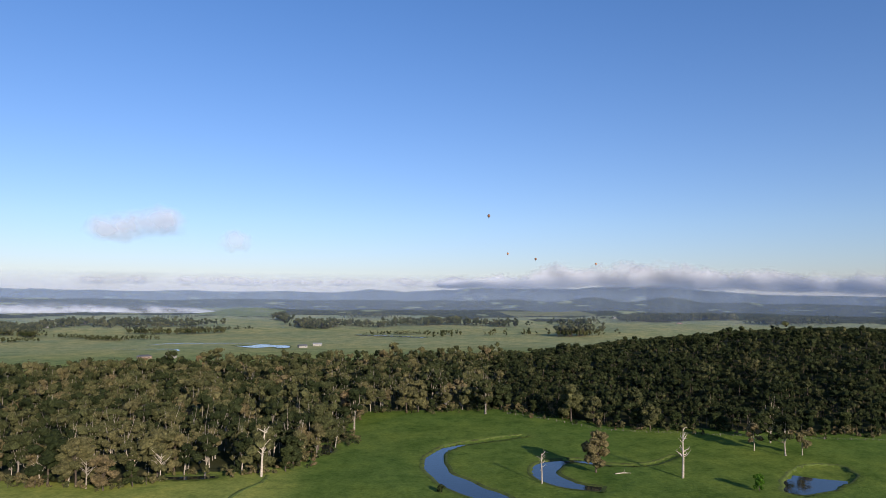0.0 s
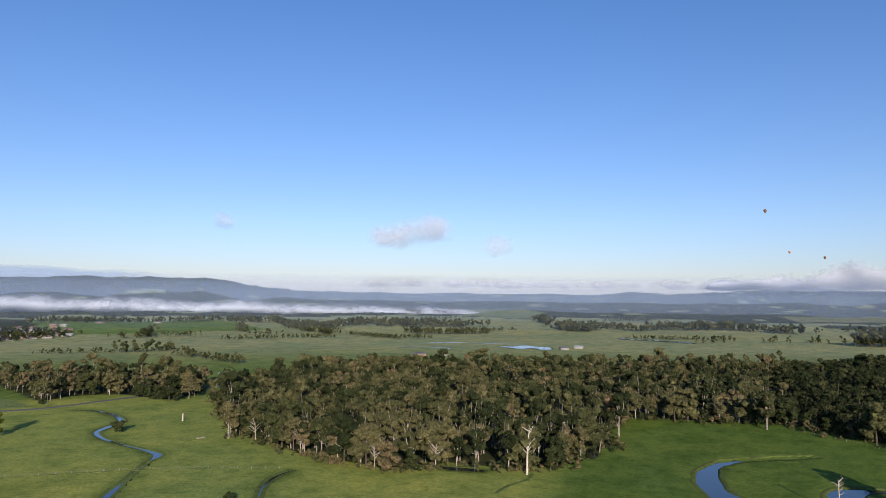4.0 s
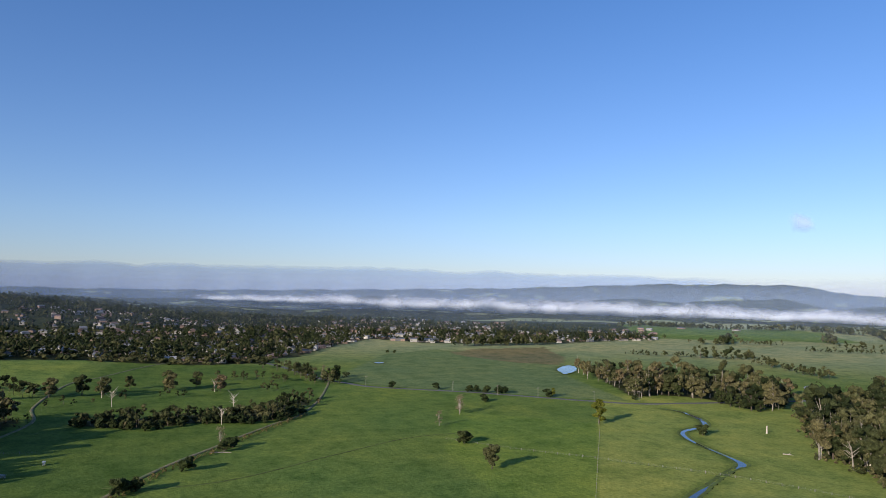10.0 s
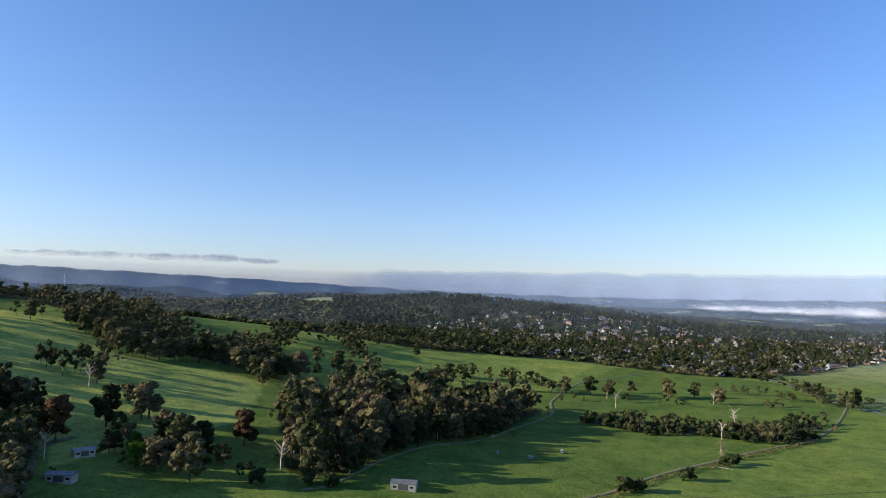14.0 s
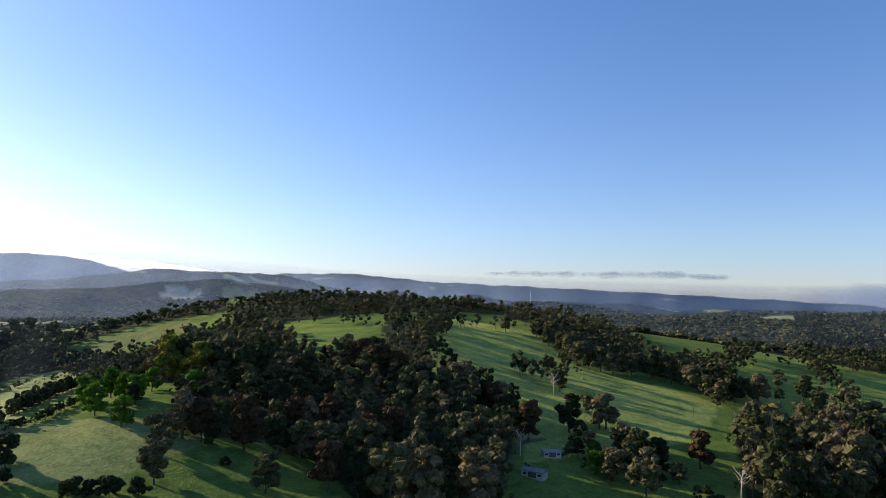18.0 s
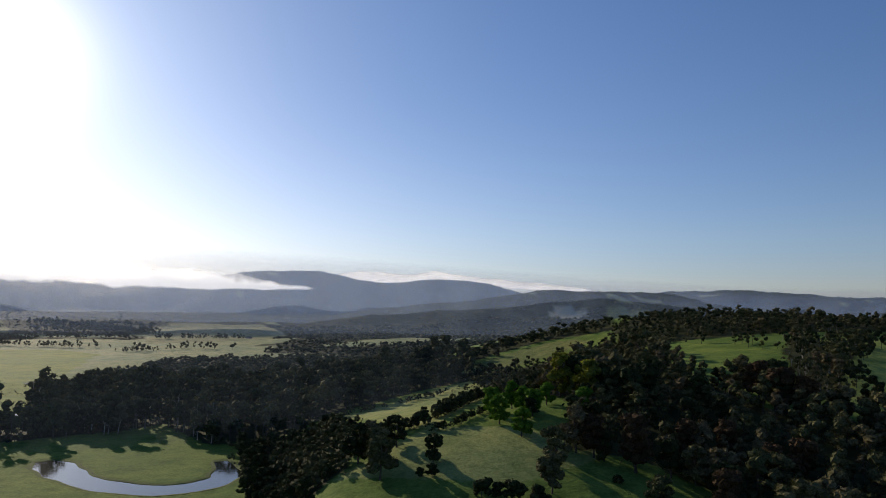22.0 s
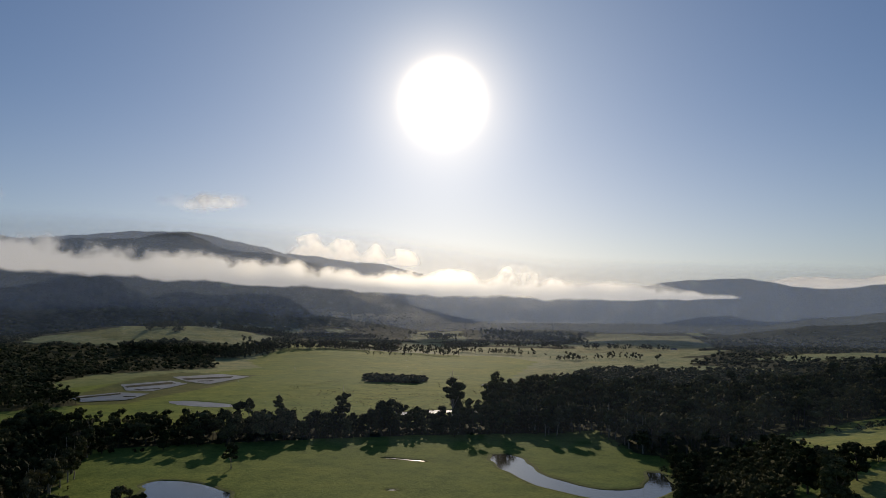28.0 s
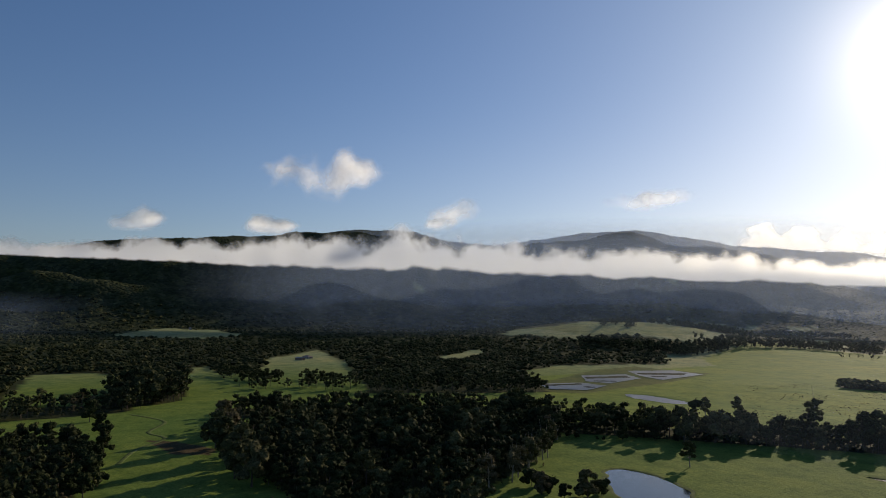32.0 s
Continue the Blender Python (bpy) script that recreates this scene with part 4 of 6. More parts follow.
ribbon("road", [(82, 1010), (79.3, 900), (77, 810), (75.1, 773), (73.4, 747), (69.8, 727), (66.2, 715), (60.7, 694), (54.6, 676), (50.9, 677), (47.2, 700), (43, 735), (38, 790)], (5.5,), asphalt, 0.3, "narrow sealed country road across the flats", "road")
ribbon("track", [(118, 326), (115, 340), (111.2, 384), (107.5, 422), (104, 446), (100.8, 500), (97.7, 575), (97.6, 650), (95.5, 780), (93.1, 839), (90.7, 917), (87.5, 1015)], (2.2,), dirt, 0.3, "rutted dirt farm track through grass", "track")
ribbon("track", [(96.5, 325), (95.3, 343), (92.9, 362), (90.6, 392), (88.3, 422), (85.4, 460), (82.6, 503), (80.9, 533), (78.7, 574), (77.1, 661), (76.4, 780)], (2.6, 2.4, 2.2), dirt, 0.3, "worn dirt track beside a hedge of sedge", "track")
ribbon("track", [(138, 318), (137.3, 345), (136.6, 375), (134.4, 392)], (3,), dirt, 0.3, "gravel drive to farm sheds", "track")
ribbon("track", [(17, 352), (16, 366), (14.5, 378), (14.0, 392)], (2.2,), mud, 0.15, "faint wheel track pressed into pasture", "track")
ribbon("track", [(268.9, 690), (266.5, 640), (267.6, 590), (266.4, 560), (268.3, 525), (269.6, 480)], (3,), mud, 0.15, "faint farm track round a muddy patch", "track")
ribbon("drain", [(93, 380), (88, 372), (83, 384), (76, 430), (70, 480), (66, 500)], (1.6,), mud, 0.1, "shallow grassy drain across a paddock", "drain")
ribbon("drain", [(55, 440), (50, 432), (45.1, 424), (40.8, 417)], (1.0,), mud, 0.1, "shallow grassy drain across a paddock", "drain")


def weed_bed(name, outline):
    """A low raft of weed and mud standing just out of the water."""
    ring = straight_sides(outline)
    ring = ring + sideways(ring, True) * (2.0 * ripple(ring[:, 0], ring[:, 1], 19, 2) + 1.2 * ripple(ring[:, 0], ring[:, 1], 8, 4))[:, None]
    ring = ring if area2(ring) > 0 else ring[::-1]
    mid = ring.mean(0)
    bm = bmesh.new()
    rows = [[bm.verts.new((*(mid + (p - mid) * k), LEVELS[name] + up)) for p in ring] for k, up in ((1.0, -0.2), (0.97, 0.12), (0.8, 0.3))]
    for a, b in zip(rows, rows[1:]):
        for i in range(len(a)):
            bm.faces.new((a[i], a[(i + 1) % len(a)], b[(i + 1) % len(a)], b[i]))
    bm.faces.new(rows[-1])
    bmesh.ops.triangulate(bm, faces=[f for f in bm.faces if len(f.verts) > 4])
    tagged(part("weed_bed", bm, weed_mat), "dark raft of weed and mud in a shallow dam", "weed bed", kind="structure")


weed_bed("dam", [(236.4, 898), (233.4, 926), (233.3, 914), (236.2, 886)])
weed_bed("dam", [(233.2, 890), (232.2, 893), (232.2, 884), (233.1, 882)])
weed_bed("middle_dam", [(233.2, 1012), (229.8, 1052), (229.6, 1026), (233.0, 990)])
weed_bed("middle_dam", [(232.4, 966), (230.6, 972), (230.7, 963), (232.3, 958)])
weed_bed("upper_dam", [(229.2, 1098), (225.2, 1122), (225.4, 1094), (228.8, 1076)])
weed_bed("upper_dam", [(228.0, 1058), (226.8, 1060), (226.9, 1050), (227.9, 1050)])


# ---- trees ----
RNG = np.random.RandomState(11)


def tube(points, radii, sides=5):
    """A tapered limb as four-sided faces."""
    p = np.array(points, float)
    v, f = [], []
    for k in range(len(p)):
        t = p[min(k + 1, len(p) - 1)] - p[max(k - 1, 0)]
        t /= np.linalg.norm(t) + 1e-9
        a = np.cross(t, (0.31, 0.95, 0.05))
        a /= np.linalg.norm(a) + 1e-9
        b = np.cross(t, a)
        for s in range(sides):
            w = 2 * math.pi * s / sides
            v.append(p[k] + radii[k] * (a * math.cos(w) + b * math.sin(w)))
    for k in range(len(p) - 1):
        for s in range(sides):
            f.append((k * sides + s, k * sides + (s + 1) % sides, (k + 1) * sides + (s + 1) % sides, (k + 1) * sides + s))
    return np.array(v), np.array(f)


def tufts(rng, centres, sizes, count, tuft):
    """Leaf tufts: small bent leaves scattered on and in round clumps."""
    v = []
    for _ in range(count):
        k = rng.randint(len(centres))
        w = rng.normal(size=3)
        w[2] = abs(w[2]) * 0.95 - 0.2 * rng.rand()
        w /= np.linalg.norm(w)
        c = centres[k] + w * sizes[k] * (0.75 + 0.60 * rng.rand()) * np.array((1, 1, 0.85))
        nrm = w + rng.normal(size=3) * 0.36
        nrm /= np.linalg.norm(nrm)
        droop = w * 0.8 + np.array((0, 0, -0.9)) + rng.normal(size=3) * 0.55
        a = droop - nrm * float(np.dot(droop, nrm))
        a /= np.linalg.norm(a) + 1e-9
        b = np.cross(nrm, a)
        r = tuft * (0.65 + 0.7 * rng.rand())
        q = r * (0.34 + 0.24 * rng.rand())
        bend = nrm * r * 0.25
        v += [c + a * r - bend, c + b * q + bend * 0.5, c - a * r * (0.8 + 0.3 * rng.rand()) - bend, c - b * q + bend * 0.4]
    v = np.array(v)
    return v, np.arange(len(v)).reshape(-1, 4)


def leaf_mass(rng, centre, size, sides, rows):
    """The body of a leaf clump: a small closed, very uneven dome."""
    v, f = [], []
    spin = rng.rand() * 6.28
    for q in range(rows + 1):
        low = math.pi * (0.06 + 0.88 * q / rows)
        for s in range(sides):
            w = spin + 2 * math.pi * (s + 0.5 * (q % 2) + 0.3 * rng.rand()) / sides
            way = np.array((math.cos(w) * math.sin(low), math.sin(w) * math.sin(low), -math.cos(low)))
            v.append(centre + way * size * (0.58 + 0.62 * rng.rand()) * np.array((1, 1, 0.85)))
    for q in range(rows):
        for s in range(sides):
            f.append((q * sides + s, q * sides + (s + 1) % sides, (q + 1) * sides + (s + 1) % sides, (q + 1) * sides + s))
    return np.array(v), np.array(f)


def gum(seed, h, spread, lobes, per, count, tuft, base=0.36, limbs=5, sides=5, girth=0.016, lean=0.04, lobe=0.16, body=(6, 4), bare=0.0):
    """Trunk and crown of a tree: (trunk corners, faces), (crown corners, faces). The crown is lobes on limbs, each a bunch of leaf clumps."""
    rng = np.random.RandomState(seed)
    top = np.array((rng.normal() * lean * h, rng.normal() * lean * h, h * 0.78))
    heads, centres, sizes = [], [], []
    for k in range(lobes):
        big = h * lobe * (0.8 + 0.45 * rng.rand())
        if k == 0:
            head = np.array((top[0], top[1], h - big))
        else:
            u = (k - 0.6 * rng.rand()) / lobes
            w, r = 2.399 * k + rng.normal() * 0.5, spread * h * (0.45 + 0.55 * rng.rand()) * (1.15 - 0.55 * u)
            z = h * (base + (0.92 - base) * u)
            head = np.array((r * math.cos(w), r * math.sin(w), min(max(z, base * h * 0.7 + 0.75 * big), h - 1.1 * big))) + top * (z / h) * np.array((1, 1, 0))
        heads.append(head)
        for _ in range(per):
            way = rng.normal(size=3)
            way[2] = abs(way[2]) * 0.9 - 0.35 * rng.rand()
            way /= np.linalg.norm(way)
            centres.append(head + way * big * (0.25 + 0.5 * rng.rand()) * np.array((1.1, 1.1, 0.8)))
            sizes.append(big * (0.42 + 0.26 * rng.rand()))
    line = [np.zeros(3), top * 0.3 + rng.normal(size=3) * 0.008 * h, top * 0.62 + rng.normal(size=3) * 0.015 * h, top]
    v, f = tube(line, [girth * h * 1.35, girth * h, girth * h * 0.7, girth * h * 0.2], sides)
    vs, fs, n0 = [v], [f], len(v)
    for k in range(min(limbs, lobes)):
        c = heads[lobes - 1 - k]
        foot = line[1] + (line[2] - line[1]) * (0.1 + 0.9 * rng.rand()) * min(1.0, c[2] / h)
        mid = foot * 0.5 + c * 0.5 + np.array((0, 0, -0.03 * h)) + rng.normal(size=3) * 0.02 * h
        far = c + (c - mid) * (0.3 + bare * rng.rand())
        v, f = tube([foot, mid, far], [girth * h * 0.55, girth * h * 0.4, girth * h * 0.12], 4)
        vs.append(v), fs.append(f + n0)
        n0 += len(v)
    cv, cf = tufts(rng, centres, sizes, count, tuft)
    cvs, cfs, n0 = [cv], [cf], len(cv)
    if body:
        for c, r in zip(centres, sizes):
            v, f = leaf_mass(rng, c, r, *body)
            cvs.append(v), cfs.append(f + n0)
            n0 += len(v)
    return (np.concatenate(vs), np.concatenate(fs)), (np.concatenate(cvs), np.concatenate(cfs))


def dead(seed, h, limbs=9, reach=1.0):
    rng = np.random.RandomState(seed)
    lean = rng.normal(size=2) * 0.03 * h
    line = [np.array((0, 0, -0.3)), np.array((lean[0] * .3, lean[1] * .5, h * 0.4)), np.array((lean[0], lean[1] * .6, h * 0.75)), np.array((lean[0] * 1.4, lean[1], h))]
    v, f = tube(line, [0.028 * h, 0.021 * h, 0.014 * h, 0.005 * h], 7)
    vs, fs, n0 = [v], [f], len(v)
    for k in range(limbs):
        u = 0.3 + 0.65 * rng.rand()
        foot = line[1] + (line[3] - line[1]) * (u - 0.3) / 0.7
        w, r = rng.rand() * 6.28, reach * h * (0.05 + 0.11 * rng.rand())
        way = np.array((math.cos(w), math.sin(w), 0.5 + 0.7 * rng.rand()))
        tip = foot + way * r
        v, f = tube([foot, foot + way * r * 0.5 + rng.normal(size=3) * 0.02 * h, tip, tip + rng.normal(size=3) * 0.05 * h], [0.011 * h, 0.008 * h, 0.005 * h, 0.002 * h], 5)
        vs.append(v), fs.append(f + n0)
        n0 += len(v)
    return np.concatenate(vs), np.concatenate(fs)


def tree_thing(name, trunk, crown, trunk_mat, crown_mat, label, category="tree"):
    """An Empty at the foot with trunk and crown; moved into place by copies."""
    base = new(name)
    if trunk is not None:
        quads("trunk", *trunk, [trunk_mat], flat=False).parent = base
    if crown is not None:
        quads("crown", *crown, [crown_mat], flat=True).parent = base
    return tagged(base, label, category)


def setting(x, y, size=1.0, turn=None, sink=0.15):
    turn = RNG.rand() * 360 if turn is None else turn
    return pose(x, y, ground_z(x, y) - sink, 0, 0, turn) @ Matrix.Diagonal((size, size, size, 1))


class Kind:
    """A kind of thing: the first stands where it is first asked for, later ones are copies."""

    def __init__(self, protos):
        self.protos, self.used = protos, set()

    def put(self, x, y, size=1.0, label="", group="", turn=None):
        k = RNG.randint(len(self.protos))
        m = setting(x, y, size, turn)
        ob = self.protos[k]
        if k in self.used:
            ob = copy_thing(ob, m)
        else:
            self.used.add(k)
            ob.matrix_basis = m
        tagged(ob, label, group=group)
        return ob

    def finish(self):
        for k, ob in enumerate(self.protos):
            if k not in self.used:
                for o in (*ob.children_recursive, ob):
                    bpy.data.objects.remove(o)


tall_gum = Kind([tree_thing("gum_tree", *gum(s, 27, 0.20, 8, 6, 1700, 0.40, 0.34, 8, girth=0.017, lobe=0.135, bare=1.3), bark if s < 5 else bark_wood, leaf_gum, "tall pale-trunked gum tree with an open olive crown") for s in range(1, 7)])
round_gum = Kind([tree_thing("gum_tree", *gum(s, 15, 0.29, 10, 7, 1900, 0.26, 0.15, 6, girth=0.02, lobe=0.165), bark_dark, leaf_gum, "spreading gum tree with a rounded olive crown") for s in range(11, 16)])
dark_tree = Kind([tree_thing("blackwood_tree", *gum(s, 16, 0.25, 10, 6, 1600, 0.27, 0.09, 5, girth=0.018, lobe=0.165), bark_dark, leaf_dark, "dense dark evergreen tree with a heavy crown") for s in range(21, 25)])
bush = Kind([tree_thing("bush", *gum(s, 5, 0.42, 6, 6, 700, 0.16, 0.04, 4, girth=0.02, lobe=0.30), bark_dark, leaf_dark, "low rounded dark green bush on pasture", "bush") for s in range(31, 35)])
green_tree = Kind([tree_thing("leafy_tree", *gum(s, 18, 0.27, 10, 7, 2200, 0.29, 0.10, 6, girth=0.02, lobe=0.18), bark_dark, leaf_bright, "bright spring-green leafy tree with a full crown") for s in range(41, 44)])
yellow_tree = Kind([tree_thing("willow_tree", *gum(s, 15, 0.18, 7, 6, 900, 0.28, 0.08, 6, girth=0.014, lobe=0.17), bark_dark, leaf_yellow, "slender yellow-green tree in new leaf") for s in range(51, 53)])
rusty_tree = Kind([tree_thing("rusty_tree", *gum(s, 20, 0.20, 9, 7, 1900, 0.32, 0.18, 6, girth=0.02, lobe=0.175), bark_dark, leaf_red, "round-crowned tree with rusty brown-green leaves") for s in range(61, 63)])
bare_tree = Kind([tree_thing("bare_poplar", *gum(s, 11, 0.15, 12, 2, 420, 0.28, 0.15, 12, girth=0.014, lobe=0.15, body=None), bark, leaf_twig, "leafless pale poplar with fine upright twigs") for s in range(71, 73)])
dead_tree = Kind([tree_thing("dead_tree", dead(s, 27, 13, 1.0), None, dead_wood, None, "dead bleached tree trunk with broken limbs") for s in range(81, 84)])

dead_gum = Kind([tree_thing("dead_tree", dead(s, 13, 18, 2.6), None, dead_wood, None, "bare bleached dead gum with spreading limbs") for s in range(91, 94)])


def woodland_kinds():
    """Corner and face arrays of trees for the joined woods: for near, middle and far woods."""
    near = [gum(s, 1.0, 0.19, 6, 3, 220, 0.025, 0.36, 4, 4, girth=0.014, lobe=0.155, body=(4, 3), bare=1.5) for s in range(100, 110)]
    low = [gum(s, 1.0, 0.24, 6, 4, 230, 0.024, 0.18, 2, 3, lobe=0.175, body=(4, 3), bare=0.6) for s in range(110, 118)]
    mid = [gum(s, 1.0, 0.24, 4, 2, 72, 0.040, 0.28, 1, 3, girth=0.012, lobe=0.215, body=(4, 3), bare=1.2) for s in range(120, 130)]
    far = [gum(s, 1.0, 0.20, 3, 1, 12, 0.08, 0.08, 0, 3, girth=0.012, lobe=0.30, body=(4, 3)) for s in range(130, 138)]
    canopy = [((np.zeros((0, 3)), np.zeros((0, 4), int)), gum(s, 1.0, 0.42, 2, 1, 8, 0.12, 0.12, 0, 3, lobe=0.55, body=(4, 3))[1]) for s in range(140, 148)]
    scrub = [gum(s, 1.0, 0.36, 5, 2, 90, 0.045, 0.03, 0, 3, lobe=0.26, body=(4, 3)) for s in range(160, 166)]
    speck = [((np.zeros((0, 3)), np.zeros((0, 4), int)), gum(s, 1.0, 0.3, 1, 1, 4, 0.2, 0.2, 0, 3, lobe=1.1, body=(5, 2))[1]) for s in range(150, 158)]
    return near, low, mid, far, canopy, speck, scrub


NEAR, LOW, MID, FAR, CANOPY, SPECK, SCRUB = woodland_kinds()


def woodland(name, xs, ys, heights, kinds, label, mats, rng, tints=None, sink=0.4, squash=1.0):
    """Many trees joined into one mesh."""
    vs, fs, ts, ws, n0 = [], [], [], [], 0
    zs = terrain(xs, ys)
    tints = rng.rand(len(xs)) if tints is None else tints
    pick = rng.randint(len(kinds), size=len(xs))
    turn = rng.rand(len(xs)) * 6.2832
    for k, ((tv, tf), (cv, cf)) in enumerate(kinds):
        sel = np.nonzero(pick == k)[0]
        if not len(sel):
            continue
        base_v = np.concatenate([tv, cv])
        base_f = np.concatenate([tf, cf + len(tv)])
        kind = np.concatenate([np.ones(len(tf), int), np.zeros(len(cf), int)])
        c, s, h = np.cos(turn[sel])[:, None], np.sin(turn[sel])[:, None], heights[sel][:, None]
        wide = h * (0.85 + 0.3 * rng.rand(len(sel)))[:, None]
        x = (base_v[:, 0] * c - base_v[:, 1] * s) * wide + xs[sel][:, None]
        y = (base_v[:, 0] * s + base_v[:, 1] * c) * wide + ys[sel][:, None]
        z = base_v[:, 2] * h * squash + zs[sel][:, None] - sink
        vs.append(np.stack([x, y, z], -1).reshape(-1, 3))
        fs.append((base_f[None] + (np.arange(len(sel)) * len(base_v))[:, None, None] + n0).reshape(-1, 4))
        ts.append(np.repeat(tints[sel], len(base_v)))
        ws.append(np.tile(kind, len(sel)))
        n0 += len(sel) * len(base_v)
    if not vs:
        return None
    ob = quads(name, np.concatenate(vs), np.concatenate(fs), mats, np.concatenate(ts), np.concatenate(ws), flat=True)
    return tagged(ob, label, "woodland", kind="stuff")


def scatter(ring, space, rng, stretch=True):
    """Places within an outline, wider apart with distance."""
    lo, hi = ring.min(0), ring.max(0)
    xs, ys = np.meshgrid(np.arange(lo[0], hi[0], space), np.arange(lo[1], hi[1], space * 0.9))
    xs = (xs + space * 0.5 * (np.arange(xs.shape[0]) % 2)[:, None]).ravel()
    ys = ys.ravel()
    keep = inside(xs, ys, ring)
    xs, ys = xs[keep], ys[keep]
    if stretch:
        d = np.hypot(xs, ys)
        want = np.maximum(space, 9 + (d - 700) / 82)
        keep = rng.rand(len(xs)) < (space / want) ** 2
        xs, ys = xs[keep], ys[keep]
    return xs + rng.normal(size=len(xs)) * space * 0.27, ys + rng.normal(size=len(xs)) * space * 0.27


OPEN_WATER = [r for _, r, near in WATER_BODIES if near]


def dry(x, y):
    ok = np.ones(np.shape(x), bool)
    for r in OPEN_WATER:
        ok &= ~inside(x, y, r)
    return ok


WOOD_LABEL = "dense woodland of olive and brown-green gum trees"
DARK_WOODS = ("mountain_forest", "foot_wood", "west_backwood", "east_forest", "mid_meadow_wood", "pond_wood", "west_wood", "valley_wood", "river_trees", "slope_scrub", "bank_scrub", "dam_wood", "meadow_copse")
for count, (name, (outline, tall, space)) in enumerate(WOODS.items()):
    rng = np.random.RandomState(200 + count)
    ring = WOOD_RINGS[name]
    xs, ys = scatter(ring, space, rng, name not in ("far_copse", "meadow_copse", "river_trees"))
    keep = dry(xs, ys)
    for c in CLEAR_RINGS:
        keep &= ~inside(xs, ys, c)
    xs, ys = xs[keep], ys[keep]
    d = np.hypot(xs, ys)
    space_here = np.maximum(space, 9 + (d - 700) / 82)
    hs = tall * (0.42 + 0.72 * rng.rand(len(xs)) ** 1.2 + 0.3 * (rng.rand(len(xs)) > 0.93)) * (0.92 + 0.2 * ripple(xs, ys, 60, 2))
    grown = np.maximum(np.minimum(hs, 15), space_here * 0.5)
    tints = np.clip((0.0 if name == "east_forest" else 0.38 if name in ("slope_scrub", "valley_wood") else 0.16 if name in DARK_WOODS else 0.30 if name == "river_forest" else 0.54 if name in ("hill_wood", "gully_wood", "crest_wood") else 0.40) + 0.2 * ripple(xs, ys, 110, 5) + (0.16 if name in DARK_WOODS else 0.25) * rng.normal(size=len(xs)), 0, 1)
    lowish = tall < 18 or name in ("hill_wood", "river_trees", "pond_wood", "west_wood")
    a, b2 = d < (465 if name == "river_forest" else 500 if name == "east_forest" else 560), d < 900
    if name == "river_forest":
        a |= (np.degrees(np.arctan2(-xs, ys)) < 8) & (d < 640)
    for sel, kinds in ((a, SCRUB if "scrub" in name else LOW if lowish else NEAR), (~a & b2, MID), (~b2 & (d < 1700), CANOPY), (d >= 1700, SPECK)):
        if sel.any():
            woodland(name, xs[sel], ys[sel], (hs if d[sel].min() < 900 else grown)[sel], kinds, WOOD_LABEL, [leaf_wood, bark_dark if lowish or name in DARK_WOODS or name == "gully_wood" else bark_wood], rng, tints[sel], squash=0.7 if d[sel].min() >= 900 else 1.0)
    # scrub under the edge
    if d.min() < 620:
        line = np.concatenate([ring, ring[:1]])
        seg = np.linalg.norm(np.diff(line, axis=0), axis=1)
        m = int(seg.sum() / (2.6 if name in ("river_forest", "east_forest") else 8.0))
        u = np.sort(rng.rand(m)) * seg.sum()
        cum = np.concatenate([[0], np.cumsum(seg)])
        ex, ey = np.interp(u, cum, line[:, 0]), np.interp(u, cum, line[:, 1])
        ok = (np.hypot(ex, ey) < 800)
        ex, ey = ex[ok] + rng.normal(size=ok.sum()) * 4.5, ey[ok] + rng.normal(size=ok.sum()) * 4.5
        if "forest" in name:
            nearer = 1 - 8 / np.hypot(ex, ey)
            ex, ey = ex * nearer, ey * nearer
        ok = dry(ex, ey)
        if ok.sum():
            woodland("scrub", ex[ok], ey[ok], 2.5 + 5.5 * rng.rand(ok.sum()) ** 1.5, SCRUB if "forest" in name else FAR, "tangled scrub along the edge of a wood", [leaf_wood, bark_dark], rng)



def belt(name, line, height, gap, width, label, kinds=None):
    """A hedge or row of trees, joined."""
    rng = np.random.RandomState(int(line[0][0] * 7 + line[0][1]) % 9973)
    c = curve_through(places(line), 1.0)
    run = np.concatenate([[0], np.cumsum(np.linalg.norm(np.diff(c, axis=0), axis=1))])
    u = rng.rand(max(3, int(run[-1] / gap))) * run[-1]
    x = np.interp(u, run, c[:, 0]) + rng.normal(size=len(u)) * width
    y = np.interp(u, run, c[:, 1]) + rng.normal(size=len(u)) * width
    ok = dry(x, y)
    woodland(name, x[ok], y[ok], height * (0.55 + 0.65 * rng.rand(ok.sum())), kinds or (LOW if np.hypot(x, y).mean() < 480 and height > 8 else MID), label, [leaf_wood, bark_dark], rng, 0.45 * rng.rand(ok.sum()))


HEDGE, ROW = "thick dark hedge between hill paddocks", "straggling row of gum trees across paddocks"
belt("hedge", [(182.0, 392), (180.7, 390), (178.9, 394), (176.2, 404), (174.0, 431), (172.7, 466), (170.2, 513)], 8.5, 1.0, 3.0, HEDGE, LOW)
belt("hedge", [(174.9, 386), (173.2, 390), (171.5, 409), (170.2, 424)], 5, 0.7, 1.2, HEDGE)
belt("hedge", [(184.4, 560), (181.6, 590), (177.1, 632), (174.0, 655), (170.6, 660)], 6, 2.0, 4, HEDGE)
belt("tree_row", [(121.3, 545), (121, 603), (121.1, 653), (121.4, 735)], 15, 3.4, 6, ROW)
belt("tree_row", [(120, 703), (119.6, 774), (119.8, 819)], 17, 3.4, 9, ROW)
belt("tree_row", [(112.9, 708), (113.7, 755), (114.4, 794), (115.1, 826)], 14, 3.2, 7, ROW)
belt("tree_row", [(106.9, 728), (106, 726), (104.6, 739)], 14, 2.5, 7, ROW)
